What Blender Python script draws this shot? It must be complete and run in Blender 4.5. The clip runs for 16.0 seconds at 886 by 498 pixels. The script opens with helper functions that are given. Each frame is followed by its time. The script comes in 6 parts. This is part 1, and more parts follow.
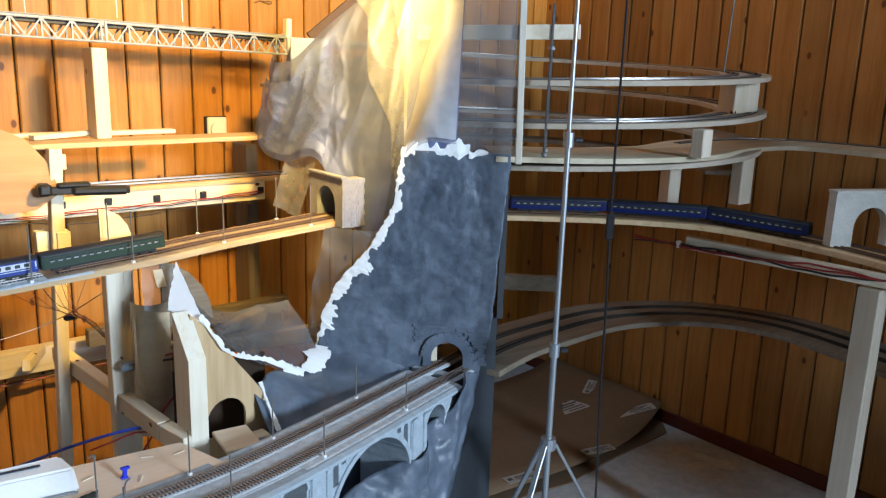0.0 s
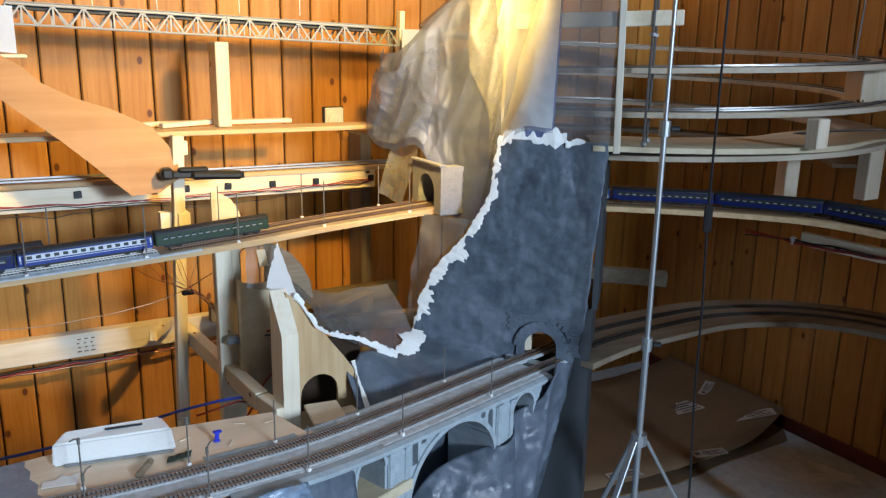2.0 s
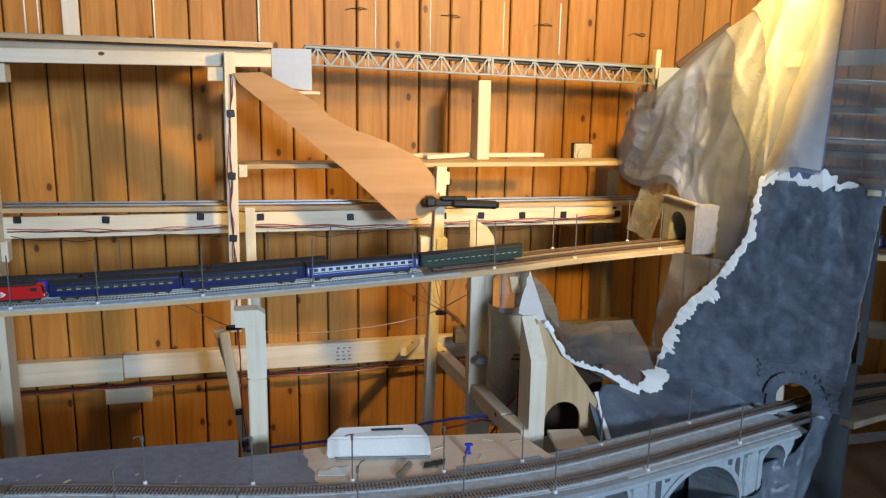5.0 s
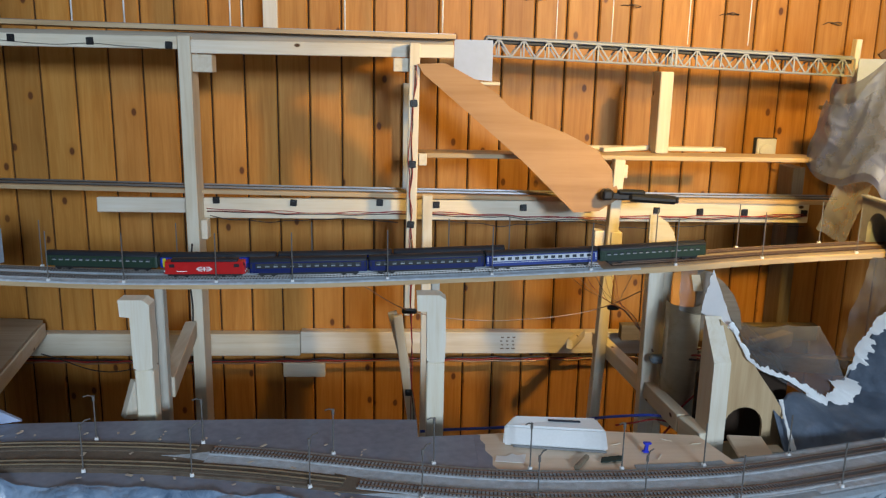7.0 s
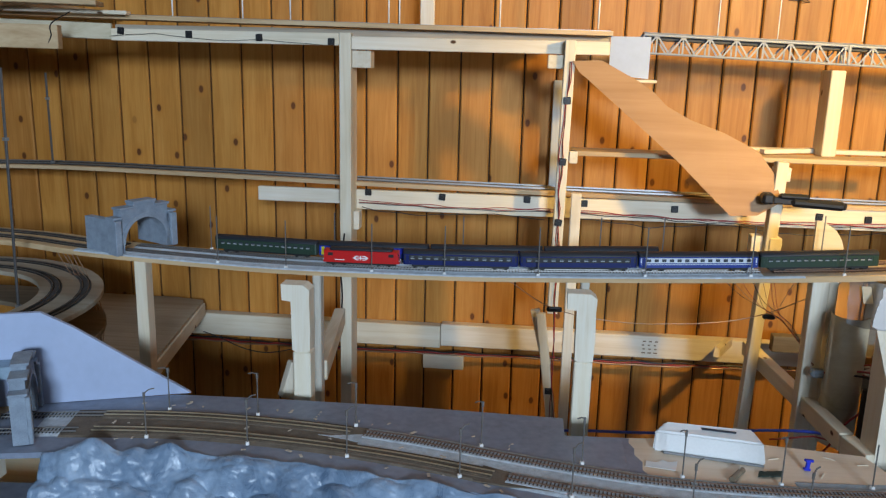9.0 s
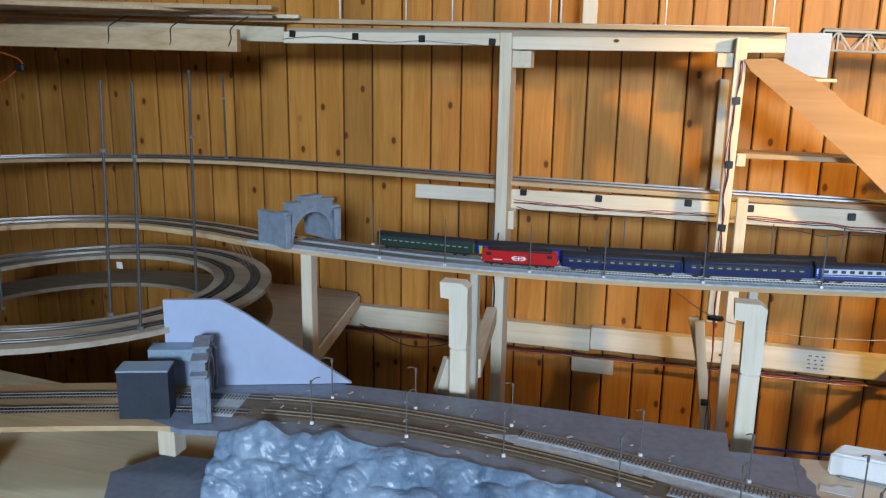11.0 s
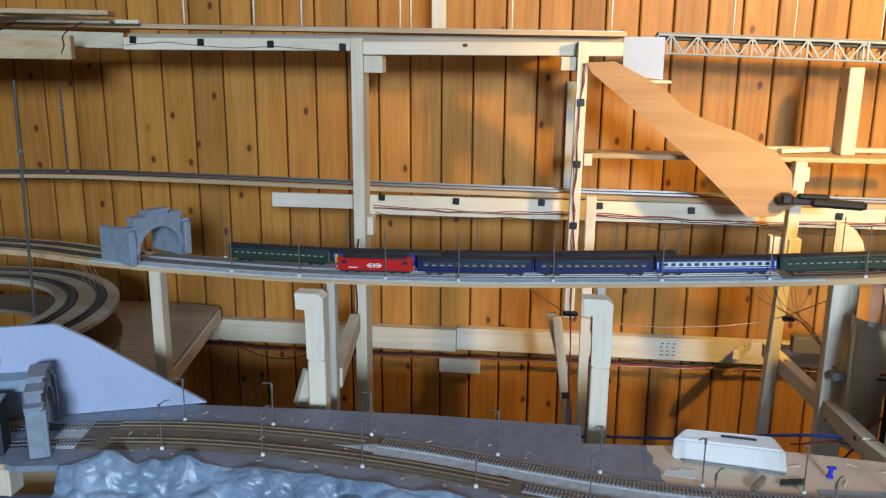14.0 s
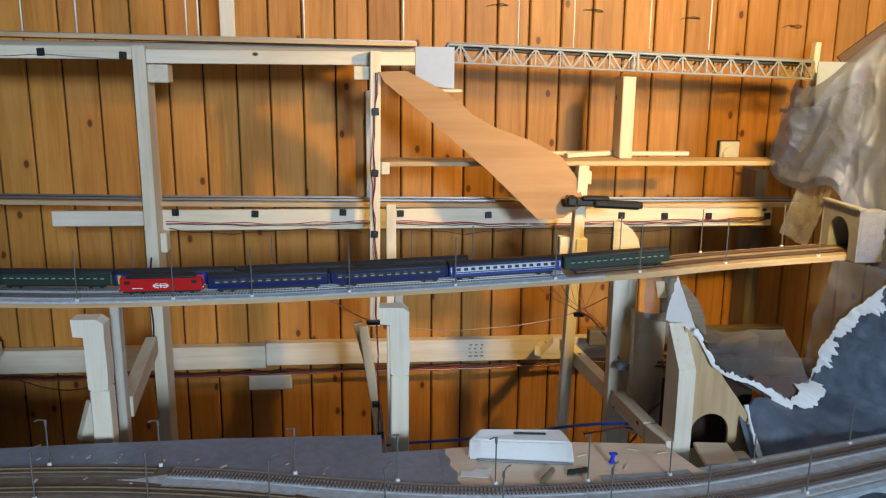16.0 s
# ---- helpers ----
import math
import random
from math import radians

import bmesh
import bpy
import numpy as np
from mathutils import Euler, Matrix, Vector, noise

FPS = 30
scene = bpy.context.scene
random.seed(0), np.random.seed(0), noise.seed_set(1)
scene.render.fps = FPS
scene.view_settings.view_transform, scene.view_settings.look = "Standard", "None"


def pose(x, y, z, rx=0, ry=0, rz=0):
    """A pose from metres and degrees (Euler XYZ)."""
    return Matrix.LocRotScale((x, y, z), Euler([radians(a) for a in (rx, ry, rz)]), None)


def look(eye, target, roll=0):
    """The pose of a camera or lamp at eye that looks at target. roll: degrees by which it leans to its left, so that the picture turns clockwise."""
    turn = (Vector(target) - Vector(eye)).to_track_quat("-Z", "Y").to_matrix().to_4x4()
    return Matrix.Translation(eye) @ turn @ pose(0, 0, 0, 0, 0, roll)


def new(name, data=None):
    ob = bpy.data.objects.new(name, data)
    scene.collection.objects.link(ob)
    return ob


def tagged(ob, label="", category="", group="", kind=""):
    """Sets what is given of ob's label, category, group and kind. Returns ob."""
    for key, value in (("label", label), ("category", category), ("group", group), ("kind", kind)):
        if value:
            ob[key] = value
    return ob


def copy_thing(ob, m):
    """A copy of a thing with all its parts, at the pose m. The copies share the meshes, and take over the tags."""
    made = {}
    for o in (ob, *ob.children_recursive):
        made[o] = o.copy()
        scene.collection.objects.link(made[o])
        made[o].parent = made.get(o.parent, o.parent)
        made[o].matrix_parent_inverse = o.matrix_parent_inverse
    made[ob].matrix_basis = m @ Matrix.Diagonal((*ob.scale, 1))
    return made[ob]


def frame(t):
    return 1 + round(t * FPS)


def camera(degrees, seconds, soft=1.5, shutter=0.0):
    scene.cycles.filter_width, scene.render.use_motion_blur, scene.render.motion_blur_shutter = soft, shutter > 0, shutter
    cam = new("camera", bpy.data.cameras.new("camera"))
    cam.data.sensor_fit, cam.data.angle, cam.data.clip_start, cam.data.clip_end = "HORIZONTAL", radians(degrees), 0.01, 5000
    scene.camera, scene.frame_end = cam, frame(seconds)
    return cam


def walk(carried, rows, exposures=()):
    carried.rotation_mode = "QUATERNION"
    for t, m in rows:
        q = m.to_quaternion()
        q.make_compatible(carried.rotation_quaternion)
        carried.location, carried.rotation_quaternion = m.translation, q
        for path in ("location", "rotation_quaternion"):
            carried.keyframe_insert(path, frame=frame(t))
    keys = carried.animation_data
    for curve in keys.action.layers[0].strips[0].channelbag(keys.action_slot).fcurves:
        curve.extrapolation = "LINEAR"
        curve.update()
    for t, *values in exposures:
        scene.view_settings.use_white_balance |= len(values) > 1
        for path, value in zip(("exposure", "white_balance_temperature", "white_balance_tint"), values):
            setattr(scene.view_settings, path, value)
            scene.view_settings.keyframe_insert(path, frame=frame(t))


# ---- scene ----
cam = camera(57.3, 16.0, 1.25)
PATH = [
    (0, (0.21, 0.092, 1.492), (1.457, 1.585, 1.028), 1.8),
    (0.5, (0.291, 0.05, 1.486), (1.4, 1.644, 1.009), 1.9),
    (1, (0.297, 0.03, 1.484), (1.352, 1.659, 1.0), 1.6),
    (1.5, (0.292, 0.02, 1.482), (1.298, 1.677, 0.991), 1.2),
    (2, (0.296, 0.004, 1.484), (1.26, 1.687, 0.997), 1.0),
    (2.5, (0.301, -0.005, 1.481), (1.209, 1.711, 1.0), 0.6),
    (3, (0.308, -0.009, 1.482), (1.165, 1.736, 1.012), 0.1),
    (3.5, (0.302, -0.02, 1.49), (1.12, 1.75, 1.044), 0.2),
    (4, (0.267, -0.034, 1.492), (0.981, 1.787, 1.074), 0.6),
    (4.5, (0.233, -0.031, 1.489), (0.815, 1.839, 1.084), 0.8),
    (7, (0.12, -0.027, 1.487), (0.229, 1.921, 1.047), 1.1),
    (7.5, (0.108, -0.024, 1.485), (0.135, 1.926, 1.04), 1.0),
    (8, (0.098, -0.024, 1.484), (0.048, 1.924, 1.031), 0.9),
    (8.5, (0.084, -0.028, 1.482), (-0.041, 1.916, 1.029), 1.0),
    (9, (0.058, -0.036, 1.483), (-0.143, 1.902, 1.031), 1.4),
    (9.5, (0.028, -0.044, 1.482), (-0.26, 1.883, 1.033), 1.6),
    (10, (0.009, -0.047, 1.482), (-0.387, 1.86, 1.03), 1.4),
    (12.5, (0.006, -0.031, 1.498), (-0.572, 1.825, 1.028), 0.6),
    (13, (0.031, -0.024, 1.497), (-0.43, 1.865, 1.027), 0.4),
    (13.5, (0.048, -0.016, 1.499), (-0.293, 1.898, 1.033), 0.4),
    (14, (0.062, -0.017, 1.499), (-0.179, 1.915, 1.043), 0.4),
    (14.5, (0.077, -0.015, 1.503), (-0.082, 1.928, 1.054), 0.3),
    (15, (0.092, -0.013, 1.501), (0.008, 1.936, 1.06), 0.2),
    (15.5, (0.118, -0.006, 1.504), (0.136, 1.945, 1.065), 0.2),
    (16, (0.148, 0.002, 1.504), (0.323, 1.946, 1.069), 0.5),
]
EXPOSURE = [(0.0, 0.15), (0.5, -0.05), (2.0, -0.19), (3.5, -0.33), (4.5, -0.44), (7.0, -0.63), (9.0, -0.46), (10.0, -0.34), (12.5, -0.14), (14.5, -0.36), (16.0, -0.55)]
walk(cam, [(t, look(eye, target, roll)) for t, eye, target, roll in PATH], EXPOSURE)

# ---- world and lights ----
world = bpy.data.worlds.new("world")
scene.world = world
world.use_nodes = True
wn = world.node_tree
sky = wn.nodes.new("ShaderNodeTexSky")
sky.sky_type = "NISHITA"
sky.sun_disc = False
sky.sun_elevation, sky.sun_rotation = radians(35), radians(200)
wn.links.new(sky.outputs[0], wn.nodes["Background"].inputs[0])
wn.nodes["Background"].inputs[1].default_value = 0.1

FLOOR, CEIL = -0.12, 6.0
WALL_Y, WALL_X = 2.97, 3.228
LEFT_X, REAR_Y = -3.3, -8.0
BOARD = 0.1155
# left edge of the unseen wall that shades the right side
LIGHT_BLOCK_X = 2.32


def area_lamp(name, m, sx, sy, watts, color):
    data = bpy.data.lights.new(name, "AREA")
    data.shape, data.size, data.size_y, data.energy, data.color = "RECTANGLE", sx, sy, watts, color
    ob = new(name, data)
    ob.matrix_world = m
    return ob


# daylight through the window behind the camera
area_lamp("window_daylight", look((2.35, REAR_Y + 0.1, 3.25), (-0.6, 2.4, 0.7)), 1.5, 1.2, 1270, (0.625, 0.80, 1.0))
# added daylight-coloured fill above the layout, brightens the level surfaces
area_lamp("roof_window_daylight", look((-0.2, 1.0, CEIL - 0.02), (-0.2, 1.001, 0.7)), 1.4, 1.2, 55, (0.625, 0.80, 1.0))
# shaded work lamp hanging above the viaduct
spot = bpy.data.lights.new("work_lamp", "SPOT")
spot.energy, spot.color, spot.spot_size, spot.spot_blend, spot.shadow_soft_size = 158, (1.0, 0.64, 0.16), radians(126), 0.4, 0.05
new("work_lamp", spot).matrix_world = look((1.20, 1.50, 1.83), (1.22, 2.65, 1.74))


# ---- materials ----
def mat_new(name, rough=0.5, metal=0.0, spec=0.5):
    m = bpy.data.materials.new(name)
    m.use_nodes = True
    b = m.node_tree.nodes["Principled BSDF"]
    b.inputs["Roughness"].default_value = rough
    b.inputs["Metallic"].default_value = metal
    b.inputs["Specular IOR Level"].default_value = spec
    return m, m.node_tree, b


def nd(nt, kind, **kw):
    n = nt.nodes.new(kind)
    for k, v in kw.items():
        n.inputs[k].default_value = v
    return n


def ramp(nt, src, stops):
    r = nt.nodes.new("ShaderNodeValToRGB")
    el = r.color_ramp.elements
    while len(el) < len(stops):
        el.new(0.5)
    for e, (p, c) in zip(el, stops):
        e.position, e.color = p, (*c, 1)
    nt.links.new(src, r.inputs[0])
    return r.outputs[0]


def mixc(nt, fac, a, b, mode="MIX"):
    n = nt.nodes.new("ShaderNodeMix")
    n.data_type, n.blend_type = "RGBA", mode
    for sock, v in ((n.inputs[0], fac), (n.inputs[6], a), (n.inputs[7], b)):
        if isinstance(v, (int, float)):
            sock.default_value = v
        elif isinstance(v, tuple):
            sock.default_value = (*v, 1)
        else:
            nt.links.new(v, sock)
    return n.outputs[2]


def coords(nt, scale=(1, 1, 1), spread=0.0):
    tc = nt.nodes.new("ShaderNodeTexCoord")
    mp = nt.nodes.new("ShaderNodeMapping")
    mp.inputs["Scale"].default_value = scale
    src = tc.outputs["Object"]
    if spread:
        oi = nt.nodes.new("ShaderNodeObjectInfo")
        mul = nt.nodes.new("ShaderNodeVectorMath")
        mul.operation = "MULTIPLY_ADD"
        cmb = nt.nodes.new("ShaderNodeCombineXYZ")
        for k in range(3):
            nt.links.new(oi.outputs["Random"], cmb.inputs[k])
        nt.links.new(cmb.outputs[0], mul.inputs[0])
        mul.inputs[1].default_value = (spread, spread * 1.7, spread * 2.3)
        nt.links.new(src, mul.inputs[2])
        src = mul.outputs[0]
    nt.links.new(src, mp.inputs[0])
    return mp.outputs[0]


def noise_of(nt, vec, scale, detail=4.0, rough=0.55, distortion=0.0):
    n = nd(nt, "ShaderNodeTexNoise", Scale=scale, Detail=detail, Roughness=rough, Distortion=distortion)
    nt.links.new(vec, n.inputs["Vector"])
    return n.outputs["Fac"]


def bump(nt, b, height, strength, dist=0.002):
    n = nd(nt, "ShaderNodeBump", Strength=strength, Distance=dist)
    nt.links.new(height, n.inputs["Height"])
    nt.links.new(n.outputs[0], b.inputs["Normal"])


def plain(name, color, rough=0.5, metal=0.0, vary=0.15, scale=30.0, bumpy=0.1, spec=0.5):
    """A surface of one colour with two scales of slight variation."""
    m, nt, b = mat_new(name, rough, metal, spec)
    v = coords(nt, (1, 1, 1), 7.0)
    fine, broad = noise_of(nt, v, scale * 6), noise_of(nt, v, scale * 0.5)
    dark = tuple(c * (1 - vary) for c in color)
    lite = tuple(min(1, c * (1 + vary)) for c in color)
    c = mixc(nt, 0.5, ramp(nt, fine, [(0.3, dark), (0.7, lite)]), ramp(nt, broad, [(0.3, dark), (0.7, lite)]))
    nt.links.new(c, b.inputs["Base Color"])
    if bumpy:
        bump(nt, b, fine, bumpy)
    return m


def wood(name, axis, base, dark, light, rough=0.55, knots=0.0, grain=1.0, vary=0.25, knot_dark=(0.09, 0.04, 0.015)):
    """Sawn wood with grain along one axis; every piece differs."""
    m, nt, b = mat_new(name, rough, 0.0, 0.22)
    sc = [22.0, 22.0, 22.0]
    sc["xyz".index(axis)] = 1.3
    v = coords(nt, tuple(x * grain for x in sc), 9.0)
    streak = noise_of(nt, v, 2.2, 5, 0.6, 0.8)
    fine = noise_of(nt, v, 11.0, 3, 0.6)
    c = ramp(nt, streak, [(0.28, dark), (0.5, base), (0.74, light)])
    c = mixc(nt, 0.18, c, ramp(nt, fine, [(0.35, dark), (0.65, light)]))
    broad = noise_of(nt, coords(nt, (1, 1, 1), 5.0), 3.0, 3)
    c = mixc(nt, 0.45, c, mixc(nt, 1.0, c, ramp(nt, broad, [(0.3, (0.62, 0.6, 0.58)), (0.7, (1.0, 1.0, 1.0))]), "MULTIPLY"))
    if vary:
        oi = nt.nodes.new("ShaderNodeObjectInfo")
        c = mixc(nt, 1.0, c, ramp(nt, oi.outputs["Random"], [(0.0, (1 - vary, 1 - vary * 1.05, 1 - vary)), (0.5, (1.0, 0.98, 0.94)), (1.0, (1 - vary * 0.4, 1 - vary * 0.55, 1 - vary * 0.3))]), "MULTIPLY")
    if knots:
        ks = [9.0, 9.0, 9.0]
        ks["xyz".index(axis)] = 5.5
        vo = nd(nt, "ShaderNodeTexVoronoi", Scale=1.0, Randomness=1.0)
        vo.voronoi_dimensions = "2D"
        sep, cmb = nt.nodes.new("ShaderNodeSeparateXYZ"), nt.nodes.new("ShaderNodeCombineXYZ")
        nt.links.new(coords(nt, tuple(ks), 13.0), sep.inputs[0])
        cross = nt.nodes.new("ShaderNodeMath")
        a, b2 = [i for i in range(3) if i != "xyz".index(axis)]
        nt.links.new(sep.outputs[a], cross.inputs[0])
        nt.links.new(sep.outputs[b2], cross.inputs[1])
        nt.links.new(cross.outputs[0], cmb.inputs[0])
        nt.links.new(sep.outputs["xyz".index(axis)], cmb.inputs[1])
        nt.links.new(cmb.outputs[0], vo.inputs["Vector"])
        some = ramp(nt, vo.outputs["Color"], [(0.66, (0, 0, 0)), (0.68, (1, 1, 1))])
        k = mixc(nt, 1.0, some, ramp(nt, vo.outputs["Distance"], [(knots * 0.6, (1, 1, 1)), (knots, (0, 0, 0))]), "MULTIPLY")
        halo = mixc(nt, 1.0, some, ramp(nt, vo.outputs["Distance"], [(knots, (1, 1, 1)), (knots * 2.6, (0, 0, 0))]), "MULTIPLY")
        c = mixc(nt, mixc(nt, 0.55, (0, 0, 0), halo), c, dark)
        c = mixc(nt, k, c, knot_dark)
    nt.links.new(c, b.inputs["Base Color"])
    bump(nt, b, streak, 0.12, 0.001)
    return m


PANEL = wood("varnished pine boards", "z", (0.56, 0.248, 0.052), (0.42, 0.165, 0.028), (0.65, 0.318, 0.080), 0.45, knots=0.095, grain=0.7, vary=0.26, knot_dark=(0.13, 0.045, 0.014))
# same varnished pine, colour shifted for the weaker light on the right wall
SIDE_PANEL = wood("pine boards toned for side wall light", "z", (0.50, 0.245, 0.072), (0.38, 0.17, 0.042), (0.58, 0.31, 0.10), 0.5, knots=0.09, grain=0.7, vary=0.25, knot_dark=(0.13, 0.05, 0.018))
LUMBER = {a: wood("spruce lumber " + a, a, (0.81, 0.725, 0.575), (0.70, 0.59, 0.42), (0.86, 0.80, 0.68), 0.6, knots=0.06, grain=0.7, vary=0.14) for a in "xyz"}
PLY = {a: wood("plywood " + a, a, (0.60, 0.43, 0.25), (0.46, 0.30, 0.15), (0.70, 0.53, 0.33), 0.6, grain=0.6, vary=0.12) for a in "xyz"}
LEAF_PLY = wood("reddish plywood", "x", (0.40, 0.225, 0.105), (0.33, 0.175, 0.075), (0.46, 0.275, 0.14), 0.5, grain=0.3, vary=0.0)
PALE_PLY = wood("pale plywood", "x", (0.62, 0.55, 0.40), (0.5, 0.42, 0.28), (0.7, 0.64, 0.50), 0.6, grain=0.5, vary=0.1)
FRESH_WOOD = wood("fresh sawn pale wood", "z", (0.89, 0.82, 0.67), (0.80, 0.70, 0.52), (0.92, 0.88, 0.77), 0.6, vary=0.06)
BARE_PLY = wood("bare birch plywood", "x", (0.82, 0.66, 0.50), (0.72, 0.55, 0.39), (0.88, 0.74, 0.60), 0.55, grain=0.5, vary=0.0)
PALE_BOARD = wood("pale pine board", "x", (0.80, 0.70, 0.48), (0.70, 0.57, 0.36), (0.86, 0.78, 0.58), 0.55, grain=0.5, vary=0.0)
GREY_PLY = wood("greyish plywood", "x", (0.47, 0.41, 0.32), (0.36, 0.30, 0.22), (0.55, 0.49, 0.40), 0.65, grain=0.5, vary=0.1)
# grey wood; on low decks and hidden joists its darkness is painted shade
GREY_SHADE_WOOD = {a: wood("grey shade-toned wood " + a, a, (0.23, 0.185, 0.135), (0.165, 0.13, 0.09), (0.30, 0.25, 0.19), 0.7, vary=0.15) for a in "xyz"}
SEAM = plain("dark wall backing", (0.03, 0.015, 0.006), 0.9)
PLASTER_WALL = plain("dark painted plaster", (0.05, 0.042, 0.035), 0.8)
CONCRETE = plain("concrete floor", (0.52, 0.56, 0.60), 0.75, vary=0.3, scale=5, bumpy=0.2)
SKIRT = plain("dark red skirting paint", (0.10, 0.018, 0.01), 0.5)
BLACK = plain("black plastic", (0.012, 0.012, 0.014), 0.4)
STEEL = plain("rail steel", (0.30, 0.285, 0.27), 0.42, 0.85, 0.1)
# bright brass tone paints the light lines along the brown track's rails
GLINT_RAIL = plain("brass coloured rail toned for its glint", (0.62, 0.52, 0.36), 0.34, 0.8, 0.2)
POST_GREY = wood("greyish white post wood", "z", (0.60, 0.57, 0.50), (0.50, 0.46, 0.39), (0.68, 0.65, 0.59), 0.6, vary=0.1)
RUSTY = plain("rusty rail brown", (0.155, 0.095, 0.066), 0.45, 0.3, 0.25)
DARK_RAIL = plain("dark low loop rail", (0.06, 0.055, 0.05), 0.5, 0.5, 0.2)
SLEEPER = plain("brown sleeper plastic", (0.085, 0.048, 0.036), 0.7)
CEILING_DARK = plain("dark brown ceiling paint", (0.05, 0.036, 0.024), 0.8, vary=0.1)
SLEEPER_DARK = plain("black sleeper plastic", (0.022, 0.02, 0.019), 0.6)
BALLAST = plain("grey track ballast", (0.47, 0.525, 0.575), 0.9, vary=0.35, scale=120, bumpy=0.8)
BALLAST_BROWN = plain("brown weathered ballast", (0.145, 0.115, 0.086), 0.85, vary=0.45, scale=60, bumpy=0.8)
GREY_DECK = plain("grey painted deck", (0.19, 0.222, 0.29), 0.42, vary=0.28, scale=9)
VIADUCT = plain("weathered grey viaduct stone", (0.31, 0.365, 0.41), 0.8, vary=0.28, scale=60, bumpy=0.5)
PORTAL_STONE = plain("grey cast stone", (0.24, 0.29, 0.355), 0.75, vary=0.3, scale=90, bumpy=0.8)
PORTAL_TAN = plain("tan cast stone", (0.25, 0.255, 0.30), 0.8, vary=0.2, scale=90, bumpy=0.8)
PORTAL_PALE = plain("greyish white cast plaster", (0.50, 0.49, 0.45), 0.75, vary=0.2, scale=40, bumpy=0.5)
WHITE = plain("white plastic", (0.78, 0.78, 0.77), 0.45, vary=0.05)
PLASTER = plain("white wet plaster", (0.86, 0.86, 0.85), 0.5, vary=0.05, scale=60, bumpy=0.6)
LILAC = plain("lilac grey foam board", (0.38, 0.45, 0.62), 0.7, vary=0.06, scale=8)
DARK_BOX = plain("dark blue grey card", (0.040, 0.047, 0.062), 0.75, spec=0.2)
BLUE_GREY = plain("blue grey card", (0.24, 0.33, 0.42), 0.6)
ROD = plain("zinc threaded rod", (0.17, 0.17, 0.175), 0.45, 0.8, 0.25, 200)
CHROME = plain("satin aluminium tube", (0.36, 0.38, 0.40), 0.45, 0.8, 0.05)
MAST = plain("grey brown mast paint", (0.13, 0.12, 0.11), 0.55)
WHITE_ROD = plain("white steel rod", (0.75, 0.75, 0.75), 0.4)
GIRDER = plain("pale grey girder plastic", (0.27, 0.29, 0.33), 0.5, vary=0.1)
CARD = plain("brown cardboard", (0.21, 0.135, 0.078), 0.85, vary=0.12, scale=6)
PAPER = plain("white paper label", (0.75, 0.75, 0.74), 0.7, vary=0.04)
OLD_LABEL = plain("worn paper label", (0.52, 0.50, 0.47), 0.7, vary=0.12)
INK = plain("dark ink", (0.10, 0.09, 0.09), 0.7)
RED_WIRE = plain("red wire insulation", (0.28, 0.02, 0.015), 0.4)
BLACK_WIRE = plain("black wire insulation", (0.02, 0.014, 0.012), 0.4)
BLUE_WIRE = plain("blue cable sheath", (0.02, 0.045, 0.30), 0.4)
COPPER_WIRE = plain("tinned copper wire", (0.35, 0.22, 0.14), 0.4, 0.6)
TAPE = plain("blue grey tape", (0.22, 0.27, 0.32), 0.5)
GREEN_CLOTH = plain("dark green cloth", (0.03, 0.045, 0.035), 0.9)
BLUE_CLIP = plain("bright blue plastic", (0.02, 0.04, 0.55), 0.35)
LOCO_RED = plain("red locomotive paint", (0.50, 0.012, 0.012), 0.3, vary=0.06)
COACH_BLUE = plain("dark blue coach paint", (0.006, 0.014, 0.095), 0.3, vary=0.08, spec=0.3)
COACH_BRIGHT = plain("bright blue coach paint", (0.008, 0.035, 0.24), 0.3, vary=0.08)
COACH_GREEN = plain("dark green coach paint", (0.022, 0.045, 0.03), 0.35, vary=0.08)
COACH_GREY = plain("pale grey coach paint", (0.55, 0.58, 0.62), 0.35, vary=0.05)
YELLOW = plain("yellow door paint", (0.65, 0.55, 0.02), 0.4)
ROOF_GREY = plain("dark grey roof paint", (0.018, 0.021, 0.028), 0.5, spec=0.3)
PANE = plain("coach window pane", (0.05, 0.06, 0.07), 0.15, vary=0.3)
UNDER = plain("black underframe", (0.012, 0.012, 0.012), 0.6)


def rock_mat(name, dark, base, light, rough):
    """Painted plaster: broad clouds, wiped smears across them, small pits and scraped pale spots."""
    m, nt, b = mat_new(name, rough)
    v = coords(nt, (1.0, 1.0, 0.8))
    big, mid, fine = noise_of(nt, v, 5, 4, 0.55, 1.2), noise_of(nt, v, 17, 6, 0.7, 1.5), noise_of(nt, v, 150, 3)
    wiped = noise_of(nt, coords(nt, (2.2, 2.2, 4.5)), 2.0, 6, 0.62, 2.2)
    c = ramp(nt, big, [(0.32, dark), (0.5, base), (0.70, light)])
    c = mixc(nt, 0.42, c, ramp(nt, mid, [(0.36, dark), (0.52, base), (0.70, light)]))
    c = mixc(nt, 0.25, c, ramp(nt, wiped, [(0.40, dark), (0.66, light)]))
    c = mixc(nt, ramp(nt, noise_of(nt, v, 48, 5, 0.75, 2.5), [(0.66, (0, 0, 0)), (0.74, (0.55, 0.55, 0.55))]), c, tuple(min(1, 1.9 * q) for q in light))
    nt.links.new(c, b.inputs["Base Color"])
    nt.links.new(ramp(nt, mid, [(0.3, (rough * 0.75,) * 3), (0.7, (rough * 1.6,) * 3)]), b.inputs["Roughness"])
    add = nt.nodes.new("ShaderNodeMath")
    nt.links.new(mid, add.inputs[0])
    nt.links.new(fine, add.inputs[1])
    bump(nt, b, add.outputs[0], 0.28, 0.004)
    return m


